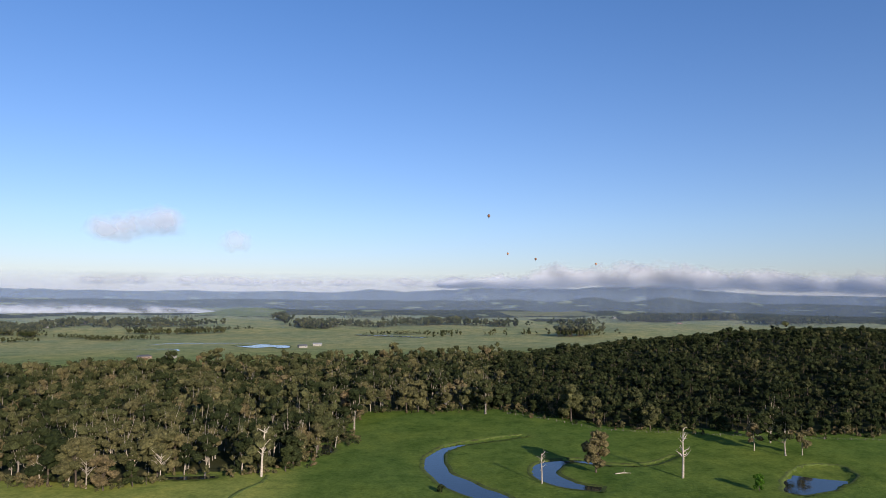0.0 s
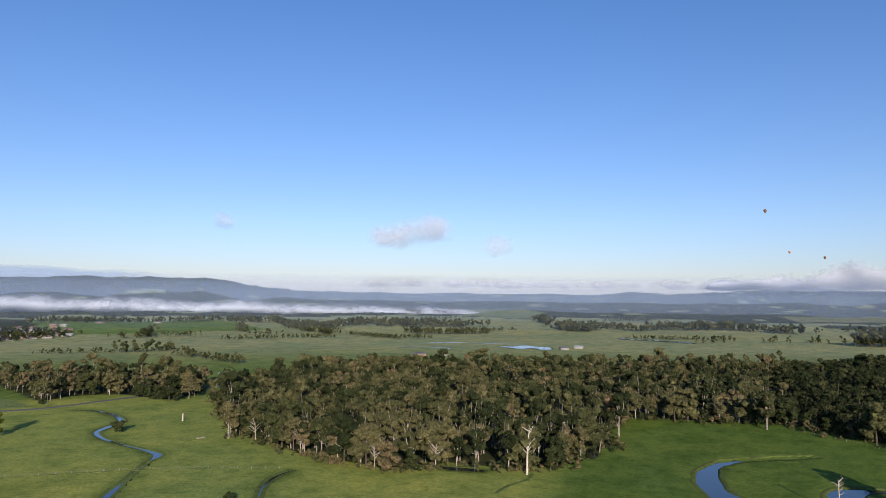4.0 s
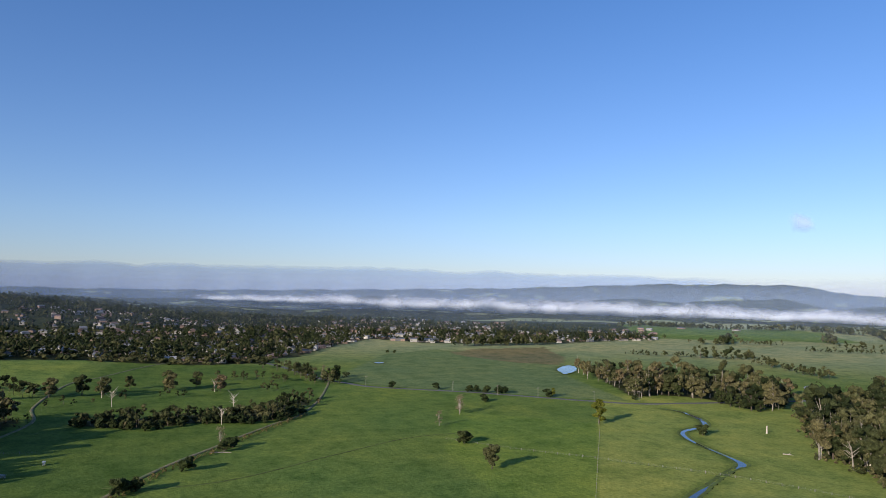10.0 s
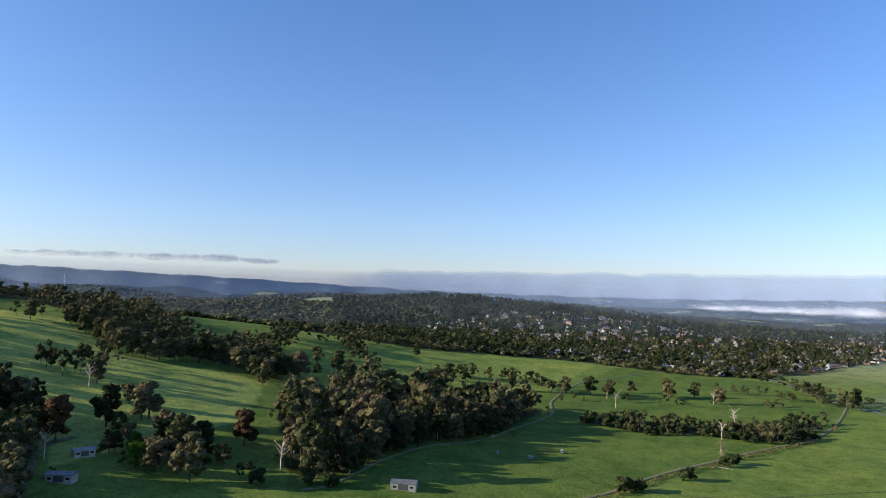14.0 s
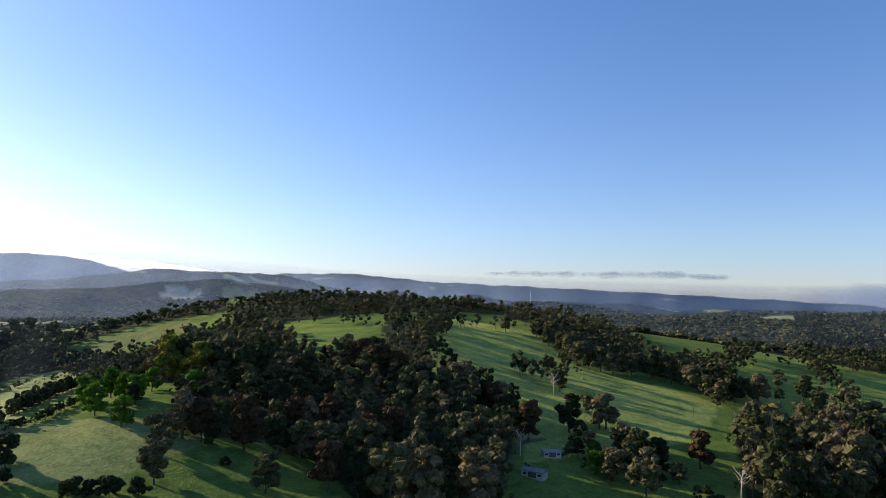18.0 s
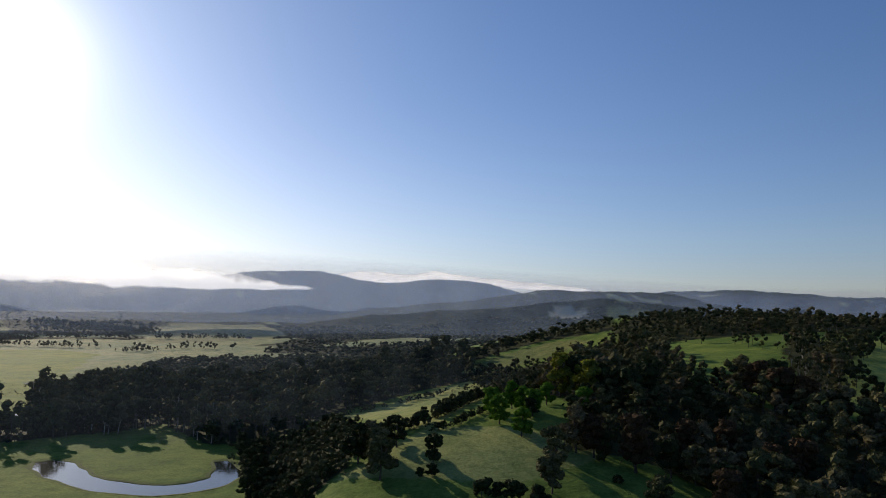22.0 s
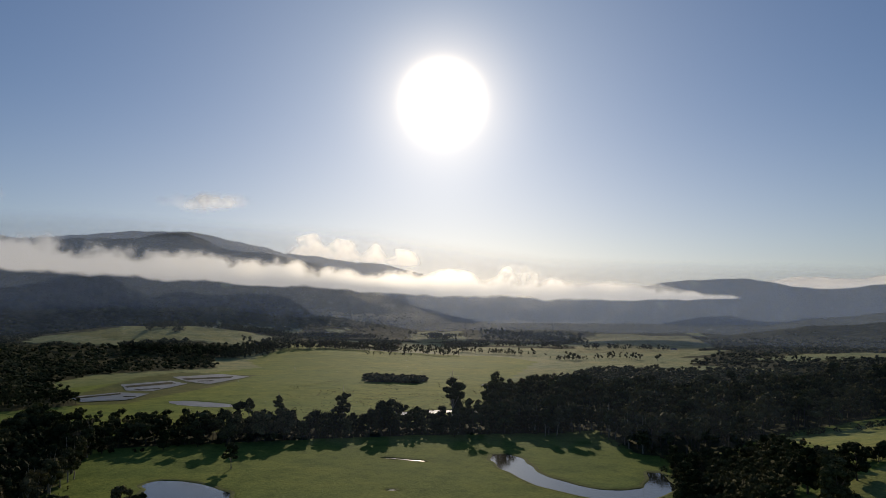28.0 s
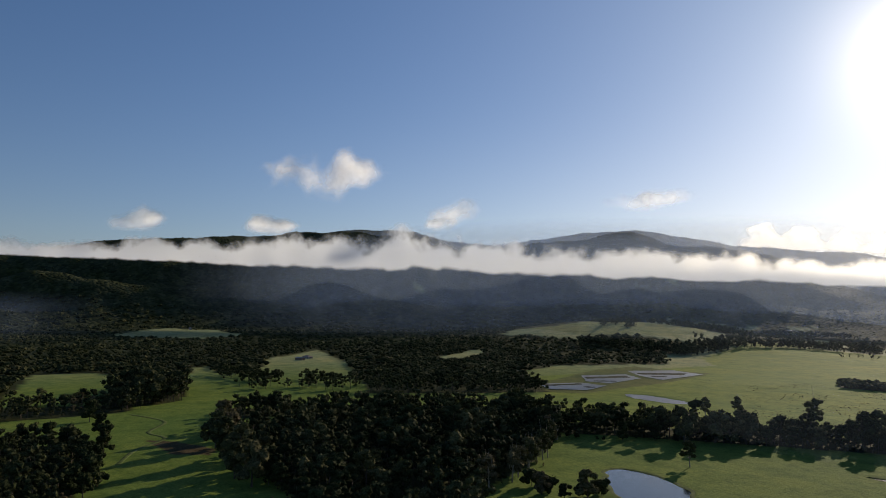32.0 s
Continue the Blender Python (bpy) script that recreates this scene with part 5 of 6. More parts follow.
belt("tree_row", [(102, 745), (100.6, 736), (99.7, 729), (98.2, 690)], 16, 4, 8, ROW)
belt("tree_row", [(81.4, 930), (79.8, 899), (79, 849), (77.4, 784), (76, 755)], 15, 4.5, 6, ROW)
belt("tree_row", [(137.3, 511), (136.1, 511), (135, 511), (133.9, 517), (132.8, 565)], 16, 5, 5, ROW)
belt("tree_row", [(140.6, 453), (139.5, 445), (138.6, 443), (137.2, 444)], 20, 5, 4, ROW)
belt("tree_row", [(97, 640), (92, 680), (87, 690), (80, 730)], 9, 14, 6, ROW)
belt("tree_row", [(85, 810), (80.5, 800), (76.6, 770), (75.6, 830)], 10, 6, 6, ROW)
belt("tree_row", [(116.2, 780), (112.5, 860), (108.5, 905), (103.6, 950)], 13, 5, 10, ROW)
belt("tree_row", [(144.4, 500), (143.6, 600), (142.6, 690)], 17, 7, 7, ROW)
belt("tree_row", [(140.6, 640), (140, 700), (137, 700)], 13, 16, 8, ROW)
belt("tree_row", [(133.4, 372), (129.4, 356), (125, 352), (122, 348)], 12, 6, 7, ROW)
belt("tree_row", [(157, 640), (153, 690), (149, 610)], 12, 12, 8, ROW)
belt("tree_row", [(170, 905), (166, 940), (163.4, 960)], 8, 14, 12, ROW)
belt("tree_row", [(275.5, 790), (272, 765), (270, 748), (268.6, 725)], 15, 2.4, 7, ROW)
belt("tree_row", [(262.3, 985), (260.8, 1050), (259.4, 900)], 16, 4, 12, ROW)
belt("tree_row", [(259.6, 850), (257.7, 880), (256.6, 860)], 14, 4.5, 9, ROW)
belt("tree_row", [(256.0, 850), (255.0, 880)], 17, 3, 7, ROW)
belt("tree_row", [(253.8, 830), (252.4, 850)], 18, 3, 7, ROW)
belt("tree_row", [(262, 930), (257, 960), (252, 880)], 14, 5, 9, ROW)
belt("tree_row", [(240, 700), (236, 690), (232, 640), (227, 620)], 15, 6, 9, ROW)
FAR_ROW = "row of dark trees between far paddocks"

def far_row(line, tall, gap, width):
    belt("tree_row", line, tall, gap, width, FAR_ROW, FAR)


far_row([(31.0, 1933), (29.3, 2008), (25.8, 1956), (23.7, 1931), (19.0, 1941)], 22.5, 1.6, 26)
far_row([(24.5, 1749), (21.6, 1707), (17.7, 1737)], 18, 2.0, 9)
far_row([(33.4, 2116), (31.6, 1914), (30.8, 1664)], 18, 2.6, 12)
far_row([(13.6, 2276), (12.7, 2190)], 28.5, 2.0, 9)
far_row([(11.8, 1992), (10.4, 1854), (9.0, 1948)], 24, 1.6, 18)
far_row([(8.5, 2075), (6.1, 1977), (4.1, 2022)], 21, 3.0, 16)
far_row([(8.0, 2433), (4.1, 2366)], 19.5, 3.0, 14)
far_row([(3.8, 2046), (1.0, 2072), (-2.8, 2071), (-6.0, 2035)], 25.5, 1.8, 24)
far_row([(1.7, 1540), (-1.6, 1567), (-3.5, 1590), (-6.4, 1659), (-7.8, 1678)], 16.5, 13, 12)
far_row([(-9.6, 1660), (-10.9, 1645), (-12.4, 1705)], 30, 1.8, 16)
far_row([(-9.6, 2109), (-12.2, 2207)], 24, 2.4, 14)
far_row([(-14.4, 2317), (-17.3, 2437), (-20.1, 2497), (-22.8, 2576)], 25.5, 1.7, 24)
far_row([(-23.9, 2444), (-26.4, 2412), (-28.7, 2437)], 24, 2.0, 20)
far_row([(47.2, 1574), (45.3, 1583), (44.4, 1605), (41.1, 1610)], 15, 4.5, 8)
far_row([(44.8, 1600), (44.4, 1700)], 22.5, 6, 6)
far_row([(38.0, 1900), (37.5, 1723)], 22.5, 8, 8)
far_row([(37.0, 1616), (35.0, 1643)], 18, 5, 8)
far_row([(35.6, 2284), (34.3, 2076), (33.4, 1902), (32.1, 1718)], 19.5, 3, 10)
far_row([(29.6, 1672), (27.1, 1572), (25.1, 1498)], 10.5, 3.5, 4)
far_row([(42.7, 1163), (40.2, 1075), (37.9, 1001)], 13.5, 4, 7)
far_row([(47.7, 1235), (45.3, 1221), (42.7, 1255)], 21, 9, 9)
far_row([(52.4, 2000), (47.0, 2150), (41.0, 2200), (36.0, 2150)], 19.5, 2.4, 16)
far_row([(66.2, 1330), (62.4, 1370), (57.9, 1425)], 21, 2.2, 7)
far_row([(220.1, 1695), (217.8, 1787), (215.2, 1793)], 21, 2.4, 14)
far_row([(215.2, 1793), (212.5, 1732), (209.3, 1672), (206.8, 1652)], 19.5, 5.5, 8)
far_row([(207.6, 2151), (202.9, 1992), (200.2, 1997), (198.4, 1916)], 18, 6, 10)
far_row([(209.3, 2363), (208.1, 2264)], 22.5, 2.5, 18)
far_row([(205.1, 2900), (203.4, 2773)], 24, 3, 24)
far_row([(202.0, 2756), (199.3, 2381), (197.0, 2212)], 21, 4, 16)
far_row([(231.5, 1900), (229, 2050), (226.5, 2000), (224.6, 2100)], 19.5, 5, 14)
far_row([(232.6, 2250), (229, 2350), (225, 2300)], 16.5, 7, 16)
far_row([(198.6, 1500), (195, 1560), (191, 1520)], 18, 8, 10)
far_row([(232.2, 2000), (229.7, 2080), (227.7, 2200), (225.6, 2150)], 14, 9, 5)
far_row([(233.2, 1640), (230.6, 1600), (228.0, 1560), (225.8, 1500), (223.4, 1620), (221.6, 1760)], 21, 1.3, 20)
far_row([(231.0, 2450), (228.8, 2560), (226.6, 2480)], 14, 8, 8)
far_row([(229.6, 1850), (229.0, 2300), (228.4, 2700)], 13, 6, 5)
far_row([(224.8, 2450), (222.4, 2050), (220.9, 1980)], 20, 2.2, 22)
far_row([(219.6, 2350), (217.7, 2420), (214.6, 2300)], 20, 2.6, 20)
far_row([(211.4, 1950), (209.4, 1900), (207.4, 1800), (204.8, 1760), (202.2, 1690), (200.0, 1650)], 16, 6, 7)
far_row([(216.9, 1850), (214.4, 1900), (212.1, 1880)], 20, 3.0, 12)
far_row([(211.2, 2700), (209.5, 2639), (206.8, 2560)], 17, 5, 10)
far_row([(205.3, 2400), (202.2, 2300), (199.2, 2420), (196.8, 2380)], 16, 5, 8)
far_row([(196.8, 1900), (193.4, 1960), (190.0, 1930)], 17, 5, 8)

# wooded hills beyond the farms
rng = np.random.RandomState(400)
m = 24000
d = 1500 + 3000 * rng.rand(m) ** 0.75
az = -45 + 330 * rng.rand(m)
xs, ys = -d * np.sin(np.radians(az)), d * np.cos(np.radians(az))
for far, front, back, table in RANGES:
    k = int(9 * (table[-1][0] - table[0][0]))
    a = rng.uniform(table[0][0], table[-1][0], k)
    r = far - 25 + 45 * rng.rand(k)
    xs, ys, d = np.append(xs, -r * np.sin(np.radians(a))), np.append(ys, r * np.cos(np.radians(a))), np.append(d, r)
keep = far_wood(xs, ys) & ~wooded(xs, ys) | (d > 3300) & (rng.rand(len(d)) < 0.8)
for c in CLEAR_RINGS:
    keep &= ~inside(xs, ys, c)
xs, ys, d = xs[keep], ys[keep], d[keep]
woodland("hill_forest", xs, ys, (6.0 + d / 1100) * (0.7 + 0.6 * rng.rand(len(xs))), SPECK, "distant blue-green wooded hillsides", [leaf_wood, bark_dark], rng, np.clip(0.25 + 0.2 * rng.normal(size=len(xs)), 0, 1), squash=0.6)

# belts of trees between the far paddocks
rng = np.random.RandomState(410)
bx, by = [], []
for _ in range(26):
    a0, d0 = rng.uniform(-36, 74), 1230 + 1900 * rng.rand() ** 1.2
    x0, y0 = at(a0, d0)
    w = radians(a0 + rng.choice((0, 0, 0, 7, -9, 60)))
    length = rng.uniform(40, 240)
    for u in np.arange(0, length, rng.choice((3.5, 5, 9))):
        bx.append(x0 + math.cos(w) * u + rng.normal() * 5), by.append(y0 + math.sin(w) * u + rng.normal() * 5)
for _ in range(7):
    a0, d0 = rng.uniform(183, 232), 1300 + 1500 * rng.rand() ** 1.2
    x0, y0 = at(a0, d0)
    w = radians(a0 + rng.choice((0, 0, 8, -10)))
    for u in np.arange(0, rng.uniform(30, 260), rng.choice((5, 7, 10))):
        bx.append(x0 + math.cos(w) * u + rng.normal() * 6), by.append(y0 + math.sin(w) * u + rng.normal() * 6)
bx, by = np.array(bx), np.array(by)
keep = ~wooded(bx, by)
woodland("shelter_belt", bx[keep], by[keep], 6 + 7 * rng.rand(keep.sum()), FAR, "belts of dark trees between far paddocks", [leaf_wood, bark_dark], rng, 0.35 * rng.rand(keep.sum()))

# where the houses of the town stand
rng = np.random.RandomState(500)


def town(az):
    return np.interp(az, [50, 57, 68, 73, 79, 85, 95, 104, 116], [1620, 1470, 1390, 1500, 1080, 960, 1010, 960, 1000])


HOME_SPOTS = []
for _ in range(16000):
    a = rng.uniform(50, 108)
    d = float(town(a)) + 20 + 850 * rng.rand() ** 1.6
    x, y = at(a, d)
    if a < 62 and d > town(a) + 300 or a > 100 and d < 1150 or any((x - p) ** 2 + (y - q) ** 2 < 22 ** 2 for p, q, _, _ in HOME_SPOTS):
        continue
    HOME_SPOTS.append((x, y, a, d))
    if len(HOME_SPOTS) == 640:
        break
HOME_XY = np.array([h[:2] for h in HOME_SPOTS])

# trees of the town
rng = np.random.RandomState(420)
m = 13000
az, d = 50 + 66 * rng.rand(m), 960 + 1600 * rng.rand(m) ** 1.25
near_edge = np.interp(az, [50, 57, 68, 73, 79, 85, 95, 104, 116], [1620, 1470, 1390, 1500, 1080, 960, 1010, 960, 1000])
far_edge = np.interp(az, [50, 60, 75, 90, 116], [1750, 1900, 2500, 2500, 2300])
keep = (d > near_edge) & (d < far_edge)
az, d = az[keep], d[keep]
xs, ys = -d * np.sin(np.radians(az)), d * np.cos(np.radians(az))
keep = np.array([np.min((HOME_XY[:, 0] - x) ** 2 + (HOME_XY[:, 1] - y) ** 2) > 95 for x, y in zip(xs, ys)])
keep &= (rng.rand(len(xs)) < 0.72) | np.array([np.min((HOME_XY[:, 0] - x * 0.985) ** 2 + (HOME_XY[:, 1] - y * 0.985) ** 2) > 60 for x, y in zip(xs * 1.0, ys * 1.0)])
xs, ys = xs[keep], ys[keep]
woodland("town_trees", xs, ys, 7 + 15 * rng.rand(len(xs)) ** 1.5, FAR, "garden and street trees among suburban houses", [leaf_wood, bark_dark], rng, 0.45 * rng.rand(len(xs)) ** 3)


# trees that stand alone or at the front of a wood
def row_of(kind, pairs, size, group, gap=11, wander=3.0, spread=0.3):
    c = curve_through(places(pairs), 2.0)
    u = 0.0
    run = np.concatenate([[0], np.cumsum(np.linalg.norm(np.diff(c, axis=0), axis=1))])
    while u < run[-1]:
        x = float(np.interp(u, run, c[:, 0]) + RNG.normal() * wander)
        y = float(np.interp(u, run, c[:, 1]) + RNG.normal() * wander)
        if dry(np.array([x]), np.array([y]))[0]:
            pick = kind if isinstance(kind, Kind) else kind[RNG.randint(len(kind))]
            pick.put(x, y, size * (1.45 if pick is round_gum and size < 1 else 1) * (1 - spread / 2 + spread * RNG.rand()), group=group)
        u += gap * (0.7 + 0.6 * RNG.rand())


EDGE = (tall_gum, tall_gum, round_gum, dark_tree)
row_of(EDGE, [(38.4, 506), (36.2, 486), (33.0, 440), (29, 412), (25.6, 394)], 0.95, "gums along the forest edge", 9)
row_of(EDGE, [(25.6, 394), (21, 406), (16, 400), (12, 408), (9.6, 468)], 0.92, "gums along the forest edge", 9)
row_of(EDGE, [(7.9, 540), (6.4, 578), (1, 574), (-3.6, 583)], 0.82, "gums along the forest edge", 11)
row_of((round_gum, dark_tree, dark_tree, bush), [(-3.6, 590), (-8.2, 556), (-13.2, 521), (-18.8, 518), (-24, 524), (-33, 547)], 0.8, "trees along the forest edge", 9)
row_of(EDGE, [(51.6, 708), (49.9, 740), (46.4, 733), (42.8, 676), (40.5, 730)], 0.85, "gums by the road", 11)
row_of(tall_gum, [(53, 800), (55, 860), (56, 930)], 0.8, "gums by the road", 20)
row_of((round_gum, dark_tree), [(117.6, 346), (114.6, 358), (111.2, 392), (107.5, 432), (103.9, 458), (100.6, 515)], 1.05, "trees along the gully", 10)
row_of(bush, [(95, 554), (91.8, 534), (88.3, 540), (86.9, 547), (82.9, 542), (80.6, 551), (78.7, 597)], 1.9, "bushes on the bank", 8)
row_of((round_gum, rusty_tree, dark_tree), [(163.8, 346), (158, 340), (152.6, 318), (150, 288), (143, 280), (138.6, 286)], 1.15, "gums below the hill wood", 11)
row_of((round_gum, rusty_tree, dark_tree), [(136.5, 378), (139, 420), (143.5, 436), (148, 442), (152, 470)], 1.1, "trees on the hill's shoulder", 10)
row_of(round_gum, [(135.5, 712), (131.6, 590), (126, 598), (121, 560), (118, 598)], 1.0, "trees along the ridge field", 11)
row_of((dark_tree, round_gum, bush), [(241, 570), (233.7, 548), (227.7, 553), (221.3, 562), (216.9, 568), (211.4, 579), (205, 585), (199, 600)], 0.8, "river trees", 9, 4, 0.5)
row_of(tall_gum, [(204.2, 662), (200, 592), (196, 622), (192.6, 530)], 0.9, "gums by the bend", 10)
row_of(dark_tree, [(189.4, 500), (189.0, 386), (188.4, 345), (184, 332)], 0.8, "trees on the slope", 10)
row_of(dark_tree, [(259.6, 480), (257.4, 385)], 1.0, "trees by the meadow", 10)
row_of(tall_gum, [(241.8, 378), (237.6, 440), (235, 560)], 0.8, "gums by the meadow", 12)
row_of(dark_tree, [(272.2, 405), (271.6, 500), (274, 556)], 1.0, "trees by the meadow", 10)

for kind, size, spots in (
    (dead_tree, 1.0, [(-19.1, 399)]), (dead_tree, 0.62, [(-8.2, 370)]), (dead_tree, 0.95, [(14.5, 390)]),
    (dead_gum, 1.0, [(85.3, 715), (119.6, 355), (84.7, 540), (83.8, 600), (92.6, 640), (133.8, 480), (118.6, 375), (104, 470), (107, 440), (111, 400), (101.4, 620), (112, 560), (136.4, 360), (145, 330), (36.5, 480), (30, 410), (27, 396), (22, 396), (33, 436)]),
    (tall_gum, 1.0, [(-3.5, 563), (-25.3, 498), (-26.3, 469), (38.5, 499), (224.0, 672), (221.8, 668)]),
    (tall_gum, 1.8, [(207.7, 645)]), (tall_gum, 1.15, [(204.8, 668), (216.6, 662), (38.6, 496), (-3.6, 561)]),
    (tall_gum, 0.7, [(-24.2, 475), (225.2, 469), (93.3, 691), (-27.4, 474)]),
    (round_gum, 0.8, [(62.9, 402)]),
    (round_gum, 1.0, [(-12.5, 398), (146.8, 360), (164.9, 330), (154, 356), (179.4, 345), (181, 352), (114.3, 597), (130.1, 425), (129.6, 428), (133.3, 489), (88.7, 734), (132.5, 409)]),
    (round_gum, 0.65, [(117.0, 611), (108.9, 820), (131.6, 400), (121.3, 540), (128, 372), (126, 366), (124, 360), (129.4, 362), (105.9, 700), (104.8, 706), (101, 684), (100, 690), (131, 452), (91.4, 745), (126.4, 372), (127.6, 380)]),
    (dark_tree, 0.9, [(76.1, 815), (75.8, 822), (128.4, 386), (127.5, 392), (174.9, 336), (167, 395), (163.6, 392), (162, 382)]),
    (dark_tree, 1.75, [(163.3, 459), (160.3, 421), (159.0, 412), (157.7, 423), (157.3, 458), (154.1, 425), (148.7, 463), (161.6, 440)]),
    (bush, 2.3, [(234.8, 375), (233.4, 380), (231.9, 385), (236.1, 384), (237.4, 396)]),
    (round_gum, 0.75, [(233.0, 372), (236.6, 378)]),
    (round_gum, 1.25, [(262.7, 512), (262.0, 562), (261.6, 540), (261.9, 470), (260.9, 440), (259.9, 400), (261.2, 420)]),
    (dark_tree, 1.2, [(271.0, 470), (270.6, 520), (270.8, 600), (271.2, 430), (271.6, 660)]),
    (bush, 1.35, [(0, 350), (38.4, 348), (71.7, 1165), (71.1, 1163), (51.6, 700)]),
    (bush, 2.2, [(65.2, 466), (63.6, 650), (58.4, 692), (71.2, 730), (67.6, 725), (46.5, 542), (64.8, 712), (64.2, 712), (63.4, 708), (62.4, 706), (61.9, 708)]),
    (bush, 1.3, [(129, 372), (125.4, 360), (122, 352), (176, 322), (160, 318), (156.7, 310)]),
    (green_tree, 0.95, [(169.5, 387), (168.5, 423), (167.7, 365), (166.8, 401), (165.7, 428), (170.2, 412), (167.6, 412), (162.6, 402)]),
    (green_tree, 0.6, [(-24.5, 388), (130.5, 376), (127.8, 386), (76.4, 806)]),
    (yellow_tree, 1.4, [(54.3, 559), (163.2, 446), (164.6, 452), (162.4, 430)]), (yellow_tree, 0.5, [(58.0, 694), (160.6, 420)]),
    (round_gum, 0.95, [(179.2, 324), (180.1, 354), (177.9, 367), (165.2, 302), (156.9, 292), (117.0, 673), (114.4, 634), (115.4, 638), (128.5, 392), (127.3, 367), (125.7, 367), (129.0, 347), (126.5, 335), (93.2, 701), (86.7, 748), (88.6, 725), (84.9, 718), (94.6, 707), (96.7, 697), (142.4, 482), (150.8, 478), (137.8, 682)]),
    (round_gum, 0.55, [(169.1, 885), (166.9, 883), (166.1, 883), (170.8, 872), (165.1, 896), (163.5, 893), (169.8, 848), (162.8, 878), (130.9, 387), (128.4, 395), (131.8, 373)]),
    (bush, 2.0, [(174.9, 320), (84.5, 449), (83.8, 460), (87.2, 404), (91.8, 365), (90.7, 369), (78.5, 580), (169.5, 296), (170.9, 298), (168.2, 295), (166.2, 293), (183.5, 347), (121.5, 333), (117.4, 335), (115.5, 332)]),
    (green_tree, 0.75, [(130.4, 352), (127.5, 376)]),
    (rusty_tree, 1.0, [(122.5, 388), (152, 360), (147, 350), (140, 345), (149, 340), (155, 352)]),
    (bare_tree, 1.25, [(67.3, 527), (65.6, 587), (84.7, 470), (76.9, 815), (65.6, 579)]),
):
    for a, d in spots:
        kind.put(*at(a, d), size * (0.92 + 0.16 * RNG.rand()))
for kind in (tall_gum, round_gum, dark_tree, bush, green_tree, yellow_tree, rusty_tree, bare_tree, dead_tree, dead_gum):
    kind.finish()

# sedge on the wet plain and beside the track
rng = np.random.RandomState(430)
sx, sy = scatter(np.array(places([(222, 720), (221, 1000), (212, 1150), (205, 980), (206, 740), (214, 690)])), 5.0, rng, False)
keep = (ripple(sx, sy, 90, 2) + 0.4 * rng.normal(size=len(sx)) > 0.15) & dry(sx, sy)
woodland("sedge", sx[keep], sy[keep], 0.8 + 1.1 * rng.rand(keep.sum()), SPECK, "tussocks of dark sedge on a wet plain", [leaf_wood, bark_dark], rng, sink=0.5)
c = curve_through(places([(94.5, 340), (92.2, 358), (90.0, 387), (87.7, 416), (84.9, 454), (82.2, 497), (80.5, 528), (78.3, 570)]), 1.2)
sx, sy = c[:, 0] + rng.normal(size=len(c)) * 1.6, c[:, 1] + rng.normal(size=len(c)) * 1.6
woodland("sedge", sx, sy, 1.6 + 1.6 * rng.rand(len(sx)), FAR, "dry straw-coloured sedge beside a farm track", [leaf_sedge, bark_dark], rng, sink=0.3)


# ---- houses ----
def box(bm, x0, y0, z0, x1, y1, z1):
    v = [bm.verts.new(p) for p in ((x0, y0, z0), (x1, y0, z0), (x1, y1, z0), (x0, y1, z0), (x0, y0, z1), (x1, y0, z1), (x1, y1, z1), (x0, y1, z1))]
    for q in ((3, 2, 1, 0), (4, 5, 6, 7), (0, 1, 5, 4), (1, 2, 6, 5), (2, 3, 7, 6), (3, 0, 4, 7)):
        bm.faces.new([v[k] for k in q])


def solid(*boxes):
    bm = bmesh.new()
    for q in boxes:
        box(bm, *q)
    return bm


def hip_roof(w, d, z, rise, over, hip):
    """A roof with eaves; hip 0 gives gables."""
    bm = bmesh.new()
    w, d = w / 2 + over, d / 2 + over
    low = [bm.verts.new(p) for p in ((-w, -d, z - 0.2), (w, -d, z - 0.2), (w, d, z - 0.2), (-w, d, z - 0.2))]
    eave = [bm.verts.new(p) for p in ((-w, -d, z), (w, -d, z), (w, d, z), (-w, d, z))]
    r = [bm.verts.new((-w + hip, 0, z + rise)), bm.verts.new((w - hip, 0, z + rise))]
    bm.faces.new(low[::-1])
    for k in range(4):
        bm.faces.new((low[k], low[(k + 1) % 4], eave[(k + 1) % 4], eave[k]))
    for f in ((eave[0], eave[1], r[1], r[0]), (eave[2], eave[3], r[0], r[1]), (eave[1], eave[2], r[1]), (eave[3], eave[0], r[0])):
        bm.faces.new(f)
    return bm


def house(w, d, h, rise, hip, wall_mat, roof_mat, label, name="house"):
    base = new(name)
    part("wall", solid((-w / 2, -d / 2, -1.5, w / 2, d / 2, h)), wall_mat, base)
    roof = part("roof", hip_roof(w, d, h, rise, 0.6, hip), roof_mat, base)
    part("chimney", solid((w * 0.2, 0.3, h, w * 0.2 + 0.9, 1.1, h + rise + 0.6)), wall_brick, roof)
    for x in (-w * 0.3, w * 0.3):
        for y in (-d / 2, d / 2):
            part("window", solid((x - 0.9, y - 0.04, 0.9, x + 0.9, y + 0.04, 2.1)), glass, base)
    for x in (-w / 2, w / 2):
        part("window", solid((x - 0.04, -0.8, 0.9, x + 0.04, 0.8, 2.1)), glass, base)
    part("door", solid((-0.5, -d / 2 - 0.05, 0, 0.5, -d / 2 + 0.02, 2.05)), dark_trim, base)
    return tagged(base, label, "house")


class Homes(Kind):
    def put(self, az, d, turn, label=""):
        x, y = at(az, d)
        k = RNG.randint(len(self.protos))
        ob = self.protos[k]
        m = pose(x, y, ground_z(x, y) + 0.3, 0, 0, turn)
        if k in self.used:
            ob = copy_thing(ob, m)
        else:
            self.used.add(k)
            ob.matrix_basis = m
        return tagged(ob, label, group="houses of the town")


